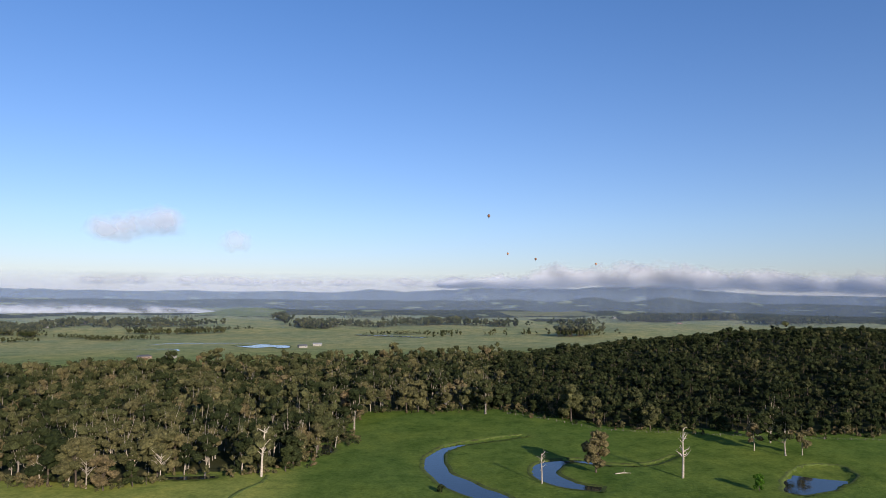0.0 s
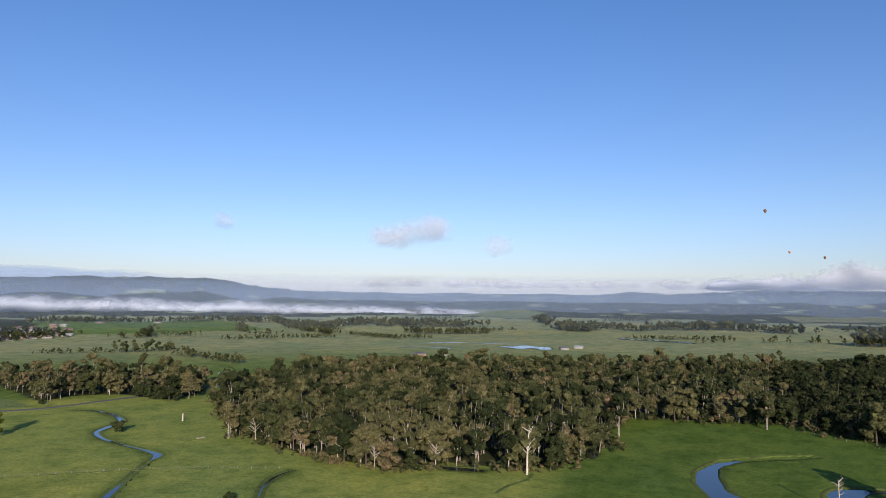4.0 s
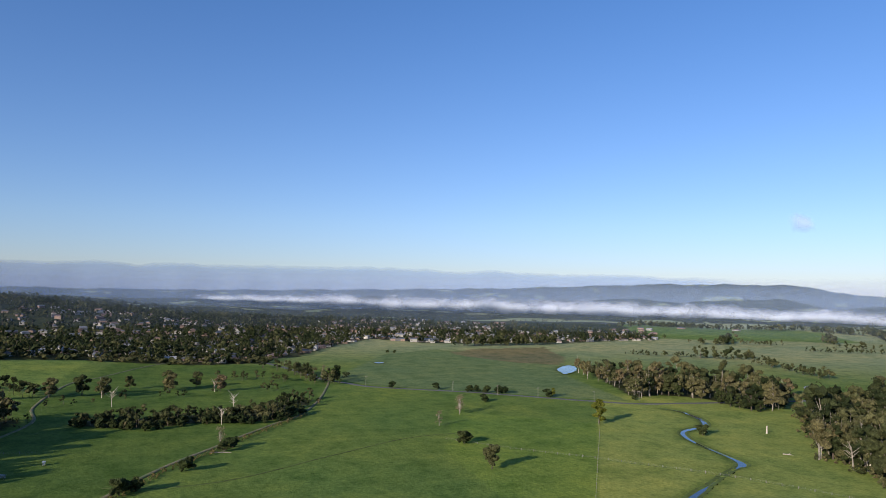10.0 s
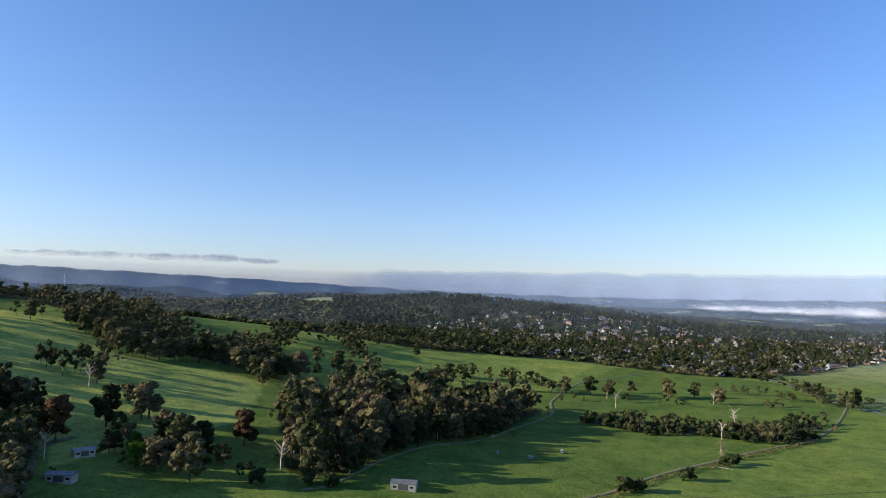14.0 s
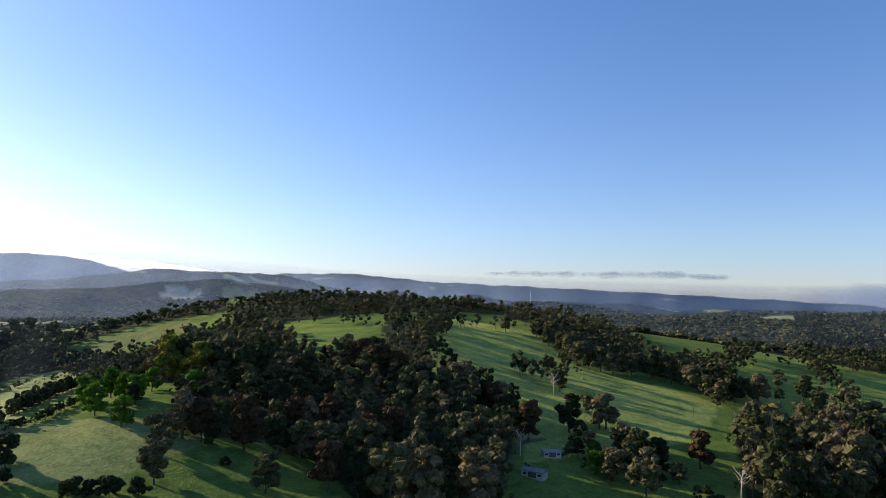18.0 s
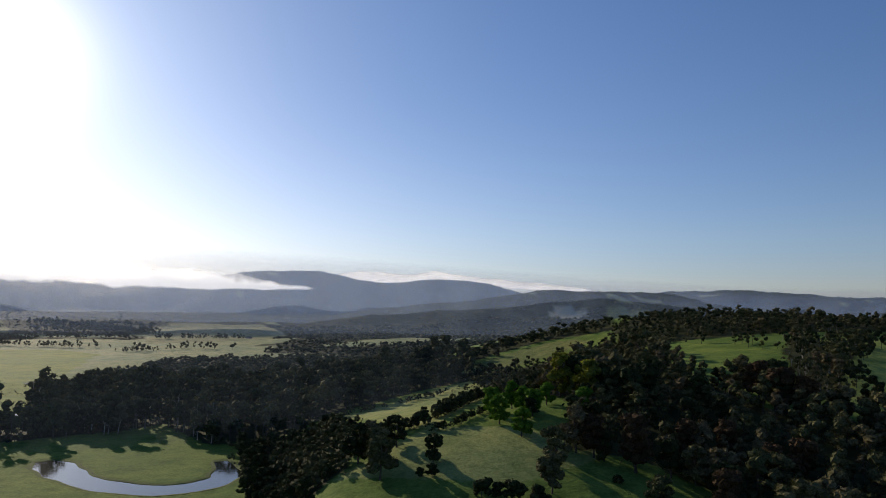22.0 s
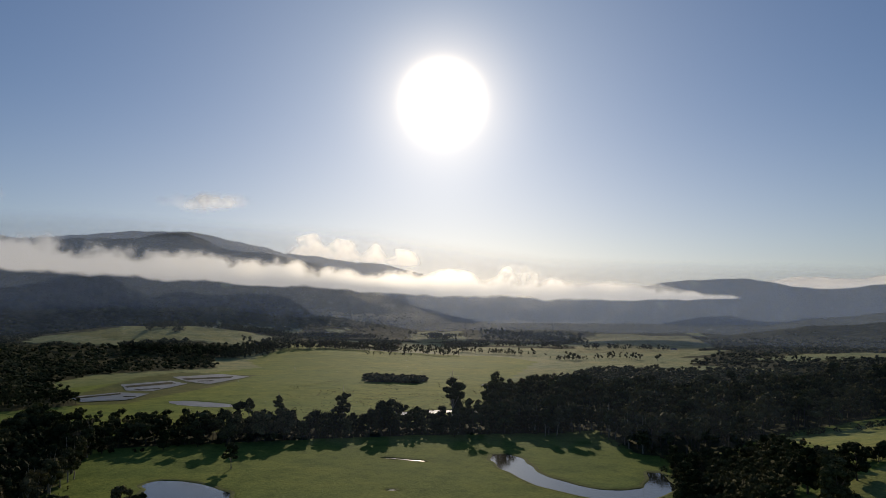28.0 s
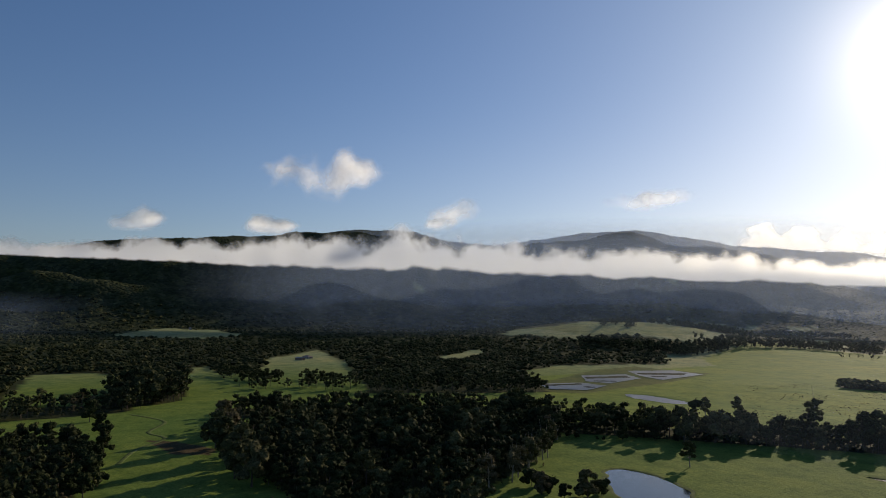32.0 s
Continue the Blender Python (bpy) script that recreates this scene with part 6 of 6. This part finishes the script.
homes = Homes([
    house(16, 10, 3.0, 2.2, 5, wall_brick, roof_tile, "brick suburban house with a hipped tile roof"),
    house(18, 11, 3.0, 2.4, 5.5, wall_white, roof_tile, "pale rendered house with a red tile roof"),
    house(15, 9, 3.2, 2.4, 0, wall_white, roof_iron, "white house with a pale gabled iron roof"),
    house(20, 11, 3.0, 2.2, 5, wall_brick, roof_dark, "brick house with a dark hipped roof"),
    house(13, 9, 5.4, 2.2, 4, wall_white, roof_iron, "two-storey white house with a light roof"),
])
rng = np.random.RandomState(501)
order = np.argsort([h[3] - float(town(h[2])) for h in HOME_SPOTS])
for k in order[:270]:
    x, y, a, d = HOME_SPOTS[k]
    homes.put(a, d, a + rng.choice((0, 90, 20, -25)) + rng.normal() * 6)


def roofscape(spots, wall_mat, roof_mat, label):
    """Houses deeper in the town, joined."""
    bm = bmesh.new()
    for x, y, a, d in spots:
        w, dep, h, rise = rng.uniform(12, 20), rng.uniform(8, 11), rng.choice((3.0, 3.2, 5.4)), rng.uniform(1.8, 2.8)
        m = pose(x, y, ground_z(x, y), 0, 0, a + rng.choice((0, 90, 20, -25)) + rng.normal() * 8)
        start = len(bm.verts)
        first_face = len(bm.faces)
        box(bm, -w / 2, -dep / 2, -1.5, w / 2, dep / 2, h)
        e, hip = 0.6, rng.choice((0, 4.5))
        p = [(-w / 2 - e, -dep / 2 - e, h), (w / 2 + e, -dep / 2 - e, h), (w / 2 + e, dep / 2 + e, h), (-w / 2 - e, dep / 2 + e, h), (-w / 2 - e + hip, 0, h + rise), (w / 2 + e - hip, 0, h + rise)]
        v = [bm.verts.new(q) for q in p]
        for f in ((0, 1, 5, 4), (2, 3, 4, 5), (1, 2, 5), (3, 0, 4)):
            bm.faces.new([v[k] for k in f]).material_index = 1
        bm.verts.ensure_lookup_table()
        for vert in bm.verts[start:]:
            vert.co = m @ vert.co
    ob = part("town_houses", bm, wall_mat)
    ob.data.materials.append(roof_mat)
    return tagged(ob, label, "houses", kind="stuff")


rest = [HOME_SPOTS[k] for k in order[270:]]
roofscape(rest[0::4], wall_brick, roof_tile, "brick houses with tile roofs deeper in the town")
roofscape(rest[1::4], wall_white, roof_iron, "pale houses with iron roofs deeper in the town")
roofscape(rest[2::4], wall_brick, roof_dark, "dark-roofed houses deeper in the town")
roofscape(rest[3::4], wall_white, roof_tile, "white houses with red roofs deeper in the town")
for a, d, turn in ((-22.0, 1759, 10), (23.4, 1115, 30), (21.5, 1104, -10), (11.5, 1268, 30), (10.3, 1306, 0), (31.4, 2090, 10), (27.6, 2050, 0), (33.0, 2200, 30), (39.0, 840, 45), (-19, 2300, 0), (-14, 2500, 20), (30, 2000, 0), (34, 2100, 30), (44, 2050, 15), (48, 2000, 0),
                   (255.8, 1330, 20), (264.9, 2520, 0), (227, 2450, 0), (218, 2700, 10), (205, 2650, 0), (190, 2050, 5), (113.8, 2450, 20)):
    homes.put(a, d, turn, "farmhouse among trees and paddocks")
homes.finish()


def big_shed(az, d, w, dep, h, turn, wall_mat, roof_mat, label):
    x, y = at(az, d)
    base = new("shed")
    part("wall", solid((-w / 2, -dep / 2, -1.0, w / 2, dep / 2, h)), wall_mat, base)
    part("roof", hip_roof(w, dep, h, h * 0.35, 0.4, 0), roof_mat, base)
    part("door", solid((-w * 0.2, -dep / 2 - 0.06, 0, w * 0.2, -dep / 2 + 0.02, h * 0.85)), dark_trim, base)
    for q in (-0.34, 0.34):
        part("window", solid((w * q - 0.8, -dep / 2 - 0.05, 1.0, w * q + 0.8, -dep / 2 + 0.02, 2.0)), glass, base)
    base.matrix_basis = pose(x, y, ground_z(x, y) + 0.15, 0, 0, turn)
    return tagged(base, label, "shed")


big_shed(68.9, 1440, 46, 20, 6, 70, wall_white, roof_iron, "long white factory building with a pale flat roof")
big_shed(70.8, 1460, 30, 16, 5, 65, wall_brick, roof_dark, "low dark workshop beside the town")
big_shed(65, 1620, 36, 18, 6, 60, wall_white, roof_iron, "pale warehouse among houses")
big_shed(135.2, 336, 11, 6, 3.0, 110, wall_white, roof_iron, "small white farm shed with iron roof on the slope")
big_shed(133.9, 367, 9, 5, 2.8, 150, steel, roof_iron, "grey iron shed beside a drive")
big_shed(128.9, 368, 14, 9, 3.0, 130, wall_brick, roof_dark, "dark-roofed farmhouse half hidden by trees")
big_shed(164.6, 462, 17, 10, 3.4, 165, wall_brick, roof_dark, "dark-roofed homestead among tall trees")
big_shed(109.6, 335, 12, 7, 3.2, 100, steel, roof_iron, "iron-roofed hay shed on the flat")
big_shed(256.4, 1290, 18, 8, 4, 30, wall_brick, roof_dark, "dark farm shed in a clearing")


def trough(az, d, turn, label):
    base = new("feed_trough")
    part("tray", solid((-1.6, -0.6, 0.5, 1.6, 0.6, 0.75), (-1.6, -0.6, 0.75, 1.6, -0.5, 1.2), (-1.6, 0.5, 0.75, 1.6, 0.6, 1.2)), steel, base)
    for x in (-1.4, 1.3):
        for y in (-0.5, 0.4):
            part("leg", solid((x, y, -0.1, x + 0.12, y + 0.12, 0.5)), steel, base)
    part("cover", solid((-1.9, -0.9, 1.9, 1.9, 0.9, 1.98), (-1.6, -0.6, 1.2, -1.5, -0.5, 1.9), (1.5, 0.5, 1.2, 1.6, 0.6, 1.9)), roof_iron, base)
    x, y = at(az, d)
    base.matrix_basis = pose(x, y, ground_z(x, y), 0, 0, turn)
    return tagged(base, label, "trough")


trough(102.0, 420, 20, "covered cattle feeder on trampled grass")
trough(99.3, 415, 60, "covered cattle feeder on trampled grass")
trough(96.8, 438, 0, "small covered feeder in a paddock")


# ---- power poles, fences, logs, mast ----
def pole_thing():
    base = new("power_pole")
    v, f = tube([(0, 0, -0.5), (0, 0, 5), (0, 0, 10.5)], [0.19, 0.16, 0.12], 8)
    quads("pole", v, f, [post_wood], flat=False).parent = base
    arm = part("crossarm", solid((-1.2, -0.06, 9.6, 1.2, 0.06, 9.78)), post_wood, base)
    for x in (-1.1, 0.0, 1.1):
        part("insulator", solid((x - 0.06, -0.06, 9.78, x + 0.06, 0.06, 10.02)), glass, arm)
    return tagged(base, "weathered wooden power pole with a crossarm", "pole", "power poles")


first = pole_thing()
for k, (a, d, turn) in enumerate(((66.2, 716, 70), (59.2, 684, 65), (54.7, 672, 60), (51.2, 690, 50), (41.2, 700, 40), (73.4, 752, 70), (80, 905, 80), (123.0, 494, 120), (128, 640, 130), (117.9, 560, 110), (62.5, 690, 60))):
    x, y = at(a, d)
    m = pose(x, y, ground_z(x, y), 0, 0, turn)
    if k:
        copy_thing(first, m)
    else:
        first.matrix_basis = m


def fence(line, gap, label):
    c = curve_through(places(line), 1.0)
    run = np.concatenate([[0], np.cumsum(np.linalg.norm(np.diff(c, axis=0), axis=1))])
    base = new("fence")
    x0, y0 = c[0]
    base.location = (x0, y0, ground_z(x0, y0))
    proto = None
    spots = []
    for u in np.arange(0, run[-1], gap):
        x, y = float(np.interp(u, run, c[:, 0])), float(np.interp(u, run, c[:, 1]))
        spots.append((x - x0, y - y0, ground_z(x, y) - base.location.z))
    for k, p in enumerate(spots):
        if proto is None:
            proto = part("post", solid((-0.1, -0.1, -0.3, 0.1, 0.1, 1.35)), post_wood, base)
            ob = proto
        else:
            ob = new("post", proto.data)
            ob.parent = base
        ob.location = p
    for h in (0.5, 0.85, 1.2):
        v, f = tube([(p[0], p[1], p[2] + h) for p in spots], [0.014] * len(spots), 4)
        quads("wire", v, f, [post_wood]).parent = base
    return tagged(base, label, "fence")


fence([(54.6, 340), (54.4, 440), (54.3, 538), (54.6, 660)], 8, "post and wire fence dividing two paddocks")
fence([(66.7, 478), (60, 452), (54.4, 439), (47, 428), (40.8, 417), (34, 404)], 8, "post and wire fence across the pasture")
fence([(-33, 533), (-24, 511), (-18.8, 506), (-13.2, 509), (-8.2, 543), (-5, 566)], 8, "post and wire fence along the forest edge")
fence([(118.6, 470), (119.6, 520), (121.3, 560)], 8, "post and wire fence running up the hill")
fence([(108, 400), (103, 470), (97, 470)], 8, "post and wire fence beside a dirt track")


def log(az, d, length, turn, label, thick=0.35):
    rng = np.random.RandomState(int(az * 10) % 1000)
    v, f = tube([(-length / 2, 0, 0.25), (0, rng.normal() * 0.3, 0.4), (length / 2, rng.normal() * 0.4, 0.3)], [thick, thick * 0.85, thick * 0.4], 7)
    v2, f2 = tube([(0, 0, 0.4), (length * 0.15, 1.2, 1.2), (length * 0.2, 1.8, 1.9)], [thick * 0.4, thick * 0.3, thick * 0.1], 5)
    base = new("fallen_log")
    quads("stem", v, f, [dead_wood], flat=False).parent = base
    quads("branch", v2, f2, [dead_wood], flat=False).parent = base
    x, y = at(az, d)
    base.matrix_basis = pose(x, y, ground_z(x, y), 0, 0, turn)
    return tagged(base, label, "log")


log(84.7, 447, 13, 70, "long bleached fallen log on green pasture")
log(-14.6, 398, 9, 10, "fallen dead trunk beside an oxbow")
log(40.6, 500, 6, 30, "fallen limb under a gum tree")
log(133.4, 520, 10, 100, "fallen dead tree on a grassy hillside")
log(131.6, 545, 7, 40, "fallen dead limb on a grassy hillside")
x, y = at(42.0, 572)
stump = tagged(quads("stump", *tube([(0, 0, -0.3), (0.1, 0, 3), (0.15, 0.1, 5.6)], [0.7, 0.55, 0.45], 9), [dead_wood], flat=False), "tall grey dead stump standing in pasture", "stump")
stump.matrix_basis = pose(x, y, ground_z(x, y))

mast = new("radio_mast")
for sx, sy in ((-0.7, -0.5), (0.7, -0.5), (0, 0.7)):
    v, f = tube([(sx, sy, -1), (sx * 0.7, sy * 0.7, 25), (sx * 0.25, sy * 0.25, 52)], [0.16, 0.13, 0.08], 5)
    quads("leg", v, f, [steel]).parent = mast
for z in range(4, 52, 4):
    k = 1 - z / 70
    part("brace", solid((-0.7 * k, -0.55 * k, z, 0.7 * k, -0.45 * k, z + 0.15), (-0.05, -0.5 * k, z, 0.05, 0.7 * k, z + 0.15)), steel, mast)
x, y = at(135.8, 1120)
mast.matrix_basis = pose(x, y, ground_z(x, y))
tagged(mast, "tall thin lattice radio mast behind the ridge", "mast")


# ---- hot-air balloons ----
def balloon(az, el, d, size):
    base = new("hot_air_balloon")
    bm = bmesh.new()
    bmesh.ops.create_uvsphere(bm, u_segments=20, v_segments=14, radius=1)
    for v in bm.verts:
        if v.co.z < 0:
            k = 1 + 0.35 * v.co.z
            v.co.x, v.co.y, v.co.z = v.co.x * k, v.co.y * k, v.co.z * 1.35
        v.co *= size
    part("envelope", bm, canvas, base)
    part("basket", solid((-0.14 * size, -0.14 * size, -1.95 * size, 0.14 * size, 0.14 * size, -1.72 * size)), wicker, base)
    for sx in (-1, 1):
        for sy in (-1, 1):
            v, f = tube([(0.13 * sx * size, 0.13 * sy * size, -1.74 * size), (0.22 * sx * size, 0.22 * sy * size, -1.25 * size)], [0.012 * size] * 2, 4)
            quads("rope", v, f, [wicker]).parent = base
    x, y = at(az, d)
    base.matrix_basis = pose(x, y, EYE + d * math.tan(radians(el)))
    return tagged(base, "hot-air balloon with a striped envelope drifting in the sky", "balloon", "balloons")


balloon(-3.8, 6.5, 3000, 6.5)
balloon(-5.4, 3.35, 3300, 5)
balloon(-7.7, 2.9, 3300, 5.5)
balloon(-12.6, 2.5, 3500, 5)


# ---- cloud, fog and haze sheets ----
def cloud(name, table, far, mat, label, layers=3, depth=110, seed=0, step=0.35, taper=3.0, power=2.0, lumps=1.0, heap=0.0):
    """A bank of cloud: bulging sheets of mist between two heights. Table: bearing, lowest and highest angle over the eye."""
    b = np.array([t[0] for t in table], float)
    base = new(name)
    for k in range(layers):
        az = np.arange(b[0], b[-1] + step, step)
        m = len(az)
        lo = np.interp(az, b, [t[1] for t in table])
        hi = np.interp(az, b, [t[2] for t in table])
        hi = hi + (hi - lo) * (0.75 if heap else 0)
        rows, soft = [], []
        count = 11
        for q in range(count):
            u = q / (count - 1)
            dist = far + depth * (k - (layers - 1) / 2) - depth * 0.7 * math.sin(math.pi * u)
            wob = lumps * (0.13 * ripple(az * 60 + seed * 77, np.full(m, u * 50.0 + 500 * k), 430, k % 6) + 0.06 * ripple(az * 60 + seed * 177, np.full(m, u * 80.0 + 700 * k), 137, (k + 1) % 6)) * (hi - lo)
            el = lo + (hi - lo) * u + wob * (0.3 + u)
            dist = dist + depth * 0.2 * ripple(az * 60 + seed * 31, np.full(m, u * 90.0 + 300 * k), 230, (k + 2) % 6)
            x, y = -dist * np.sin(np.radians(az)), dist * np.cos(np.radians(az))
            rows.append(np.column_stack([x, y, EYE + dist * np.tan(np.radians(el))]))
            ends = smooth(0, taper, az - b[0]) * smooth(0, taper, b[-1] - az)
            # heaped cloud: a firm base, thinning upwards
            soft.append((min(1, u / 0.22) * (1 - u) ** heap if heap else 1 - abs(2 * u - 1) ** power) * ends)
        i = np.arange(m - 1)
        f = np.concatenate([np.stack([q * m + i, q * m + i + 1, (q + 1) * m + i + 1, (q + 1) * m + i], 1) for q in range(count - 1)])
        quads("veil", np.concatenate(rows), f, [mat], soft=np.concatenate(soft), flat=False).parent = base
    return tagged(base, label, "cloud", kind="structure")


cloud("cap_cloud", [(-46, -.2, 1.0), (-33, -.1, 1.1), (-24, .2, 1.5), (-17, .4, 1.9), (-10, .3, 1.8), (-4, .3, 1.2), (2, .35, .9)], 4200, cloud_mat, "grey-white cloud capping a wooded mountain", 2, seed=1, heap=1.0)
cloud("streak_cloud", [(-2, .3, 1.3), (6, .4, 1.35), (14, .4, 1.2), (22, .4, 1.3), (30, .4, 1.2)], 4300, wisp_mat, "thin grey streak of cloud above the hills", 2, 40, 4)
cloud("fog_bank", [(12, -2.2, -1.5), (20, -2.4, -1.2), (30, -2.4, -.8), (38, -2.2, -.5), (50, -2.0, -.3), (60, -1.8, -.1), (70, -1.6, -.1), (78, -1.3, -.1), (88, -1.0, -.2)], 2950, fog_mat, "low white fog bank lying along the valley", 3, seed=2, lumps=0.6, power=1.5)
cloud("high_stratus", [(36, -.5, 1.4), (48, -.5, 1.8), (60, -.5, 2.1), (74, -.5, 2.3), (86, -.5, 2.3), (100, -.4, 2.2), (122, -.3, 2.0)], 4880, stratus_mat, "flat grey-blue stratus sheet over the horizon", 1, 30, 3, power=3, lumps=0.25, taper=16.0)
cloud("small_cloud", [(20, 4.2, 6.4), (22, 4.0, 6.8), (25, 3.2, 6.2), (28.5, 3.6, 5.6)], 3300, wisp_mat, "small ragged grey cloud alone in the sky", 3, 60, 5, 0.2, 2.0)
cloud("small_cloud", [(15, 3.0, 4.6), (17, 2.6, 4.8), (19, 3.2, 4.4)], 3500, wisp_mat, "faint wisp of grey cloud", 1, 60, 6, 0.2, 1.5)
cloud("small_cloud", [(38, 5.0, 6.2), (39.5, 4.9, 6.6), (41, 5.1, 6.2)], 3500, wisp_mat, "faint wisp of grey cloud", 1, 60, 7, 0.2, 1.2)
cloud("streak_cloud", [(119, 2.0, 2.5), (125, 2.0, 2.7), (133, 1.9, 2.6), (141, 2.0, 2.4)], 4880, wisp_mat, "thin grey streak of cloud above the hills", 2, 30, 8)
cloud("streak_cloud", [(161, 1.4, 1.9), (168, 1.7, 2.5), (175, 2.2, 3.1), (182, 1.8, 2.9), (187, 1.4, 2.4)], 4890, rim_mat, "bright cloud line behind blue mountains", 1, 20, 9)
cloud("mountain_cloud", [(184, 1.4, 1.5), (189, 1.2, 1.8), (194, 1.1, 2.3), (199, 1.1, 2.8), (205, 1.1, 2.9), (212, 1.4, 2.8), (218, 1.8, 3.2), (226, 2.1, 3.8), (234, 2.3, 4.3), (242, 2.6, 4.9), (250, 2.7, 5.2), (258, 2.9, 4.9), (266, 3.1, 4.5), (274, 3.2, 4.2), (282, 3.2, 4.0), (292, 3.0, 3.6)],
      2900, bright_mat, "long bright cloud bank draped along a mountain flank", 1, 26, 10, 0.25, lumps=0.35, heap=1.0)
cloud("ridge_cloud", [(210, 3.7, 4.5), (213, 3.9, 5.0), (218, 4.1, 5.5), (222, 4.2, 5.2)], 4890, rim_mat, "bright puffy cloud above a far ridge", 1, 20, 11, 0.2, 1.5, heap=0.8)
for k, (a0, a1, e0, e1) in enumerate(((248.5, 261, 8.2, 13.4), (240, 247.5, 6.4, 9.0), (223, 232.5, 7.4, 9.8), (266, 272.5, 5.4, 7.4), (255.5, 263, 5.4, 7.4), (242.5, 247, 6.0, 8.0))):
    cloud("puff_cloud", [(a0, e0 + .5 * (e1 - e0), e1 - .2 * (e1 - e0)), (a0 * .6 + a1 * .4, e0, e1), (a1, e0 + .1 * (e1 - e0), e1 - .35 * (e1 - e0))], 3400, puff_mat, "loose white puff of cloud in a blue sky", 2, 70, 20 + k, 0.25, (a1 - a0) * 0.35)
# added sheets: haze built as blue veils in front of the far ranges
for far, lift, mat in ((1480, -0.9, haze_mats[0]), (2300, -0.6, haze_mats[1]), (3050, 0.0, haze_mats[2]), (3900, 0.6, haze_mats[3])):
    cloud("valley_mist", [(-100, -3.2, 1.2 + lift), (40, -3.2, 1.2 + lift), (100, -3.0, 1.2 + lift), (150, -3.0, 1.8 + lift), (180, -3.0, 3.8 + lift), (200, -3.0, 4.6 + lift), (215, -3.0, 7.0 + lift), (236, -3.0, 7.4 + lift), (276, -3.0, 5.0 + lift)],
          far, mat, "see-through blue sheet standing in for far haze", 1, 30, 30, 0.8, 32.0, 4.0, 0.0)
# added low sheets in place of sun glare and haze over the near valley
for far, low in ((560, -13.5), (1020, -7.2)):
    cloud("valley_mist", [(158, low, -1.2), (176, low, -0.9), (200, low, -0.8), (216, low, -0.9), (236, low, -1.2)], far, near_haze_glare, "faint blue sheet added for haze and sun glare", 1, 60, far // 20, 0.8, 22.0, 4.0, 0.0)
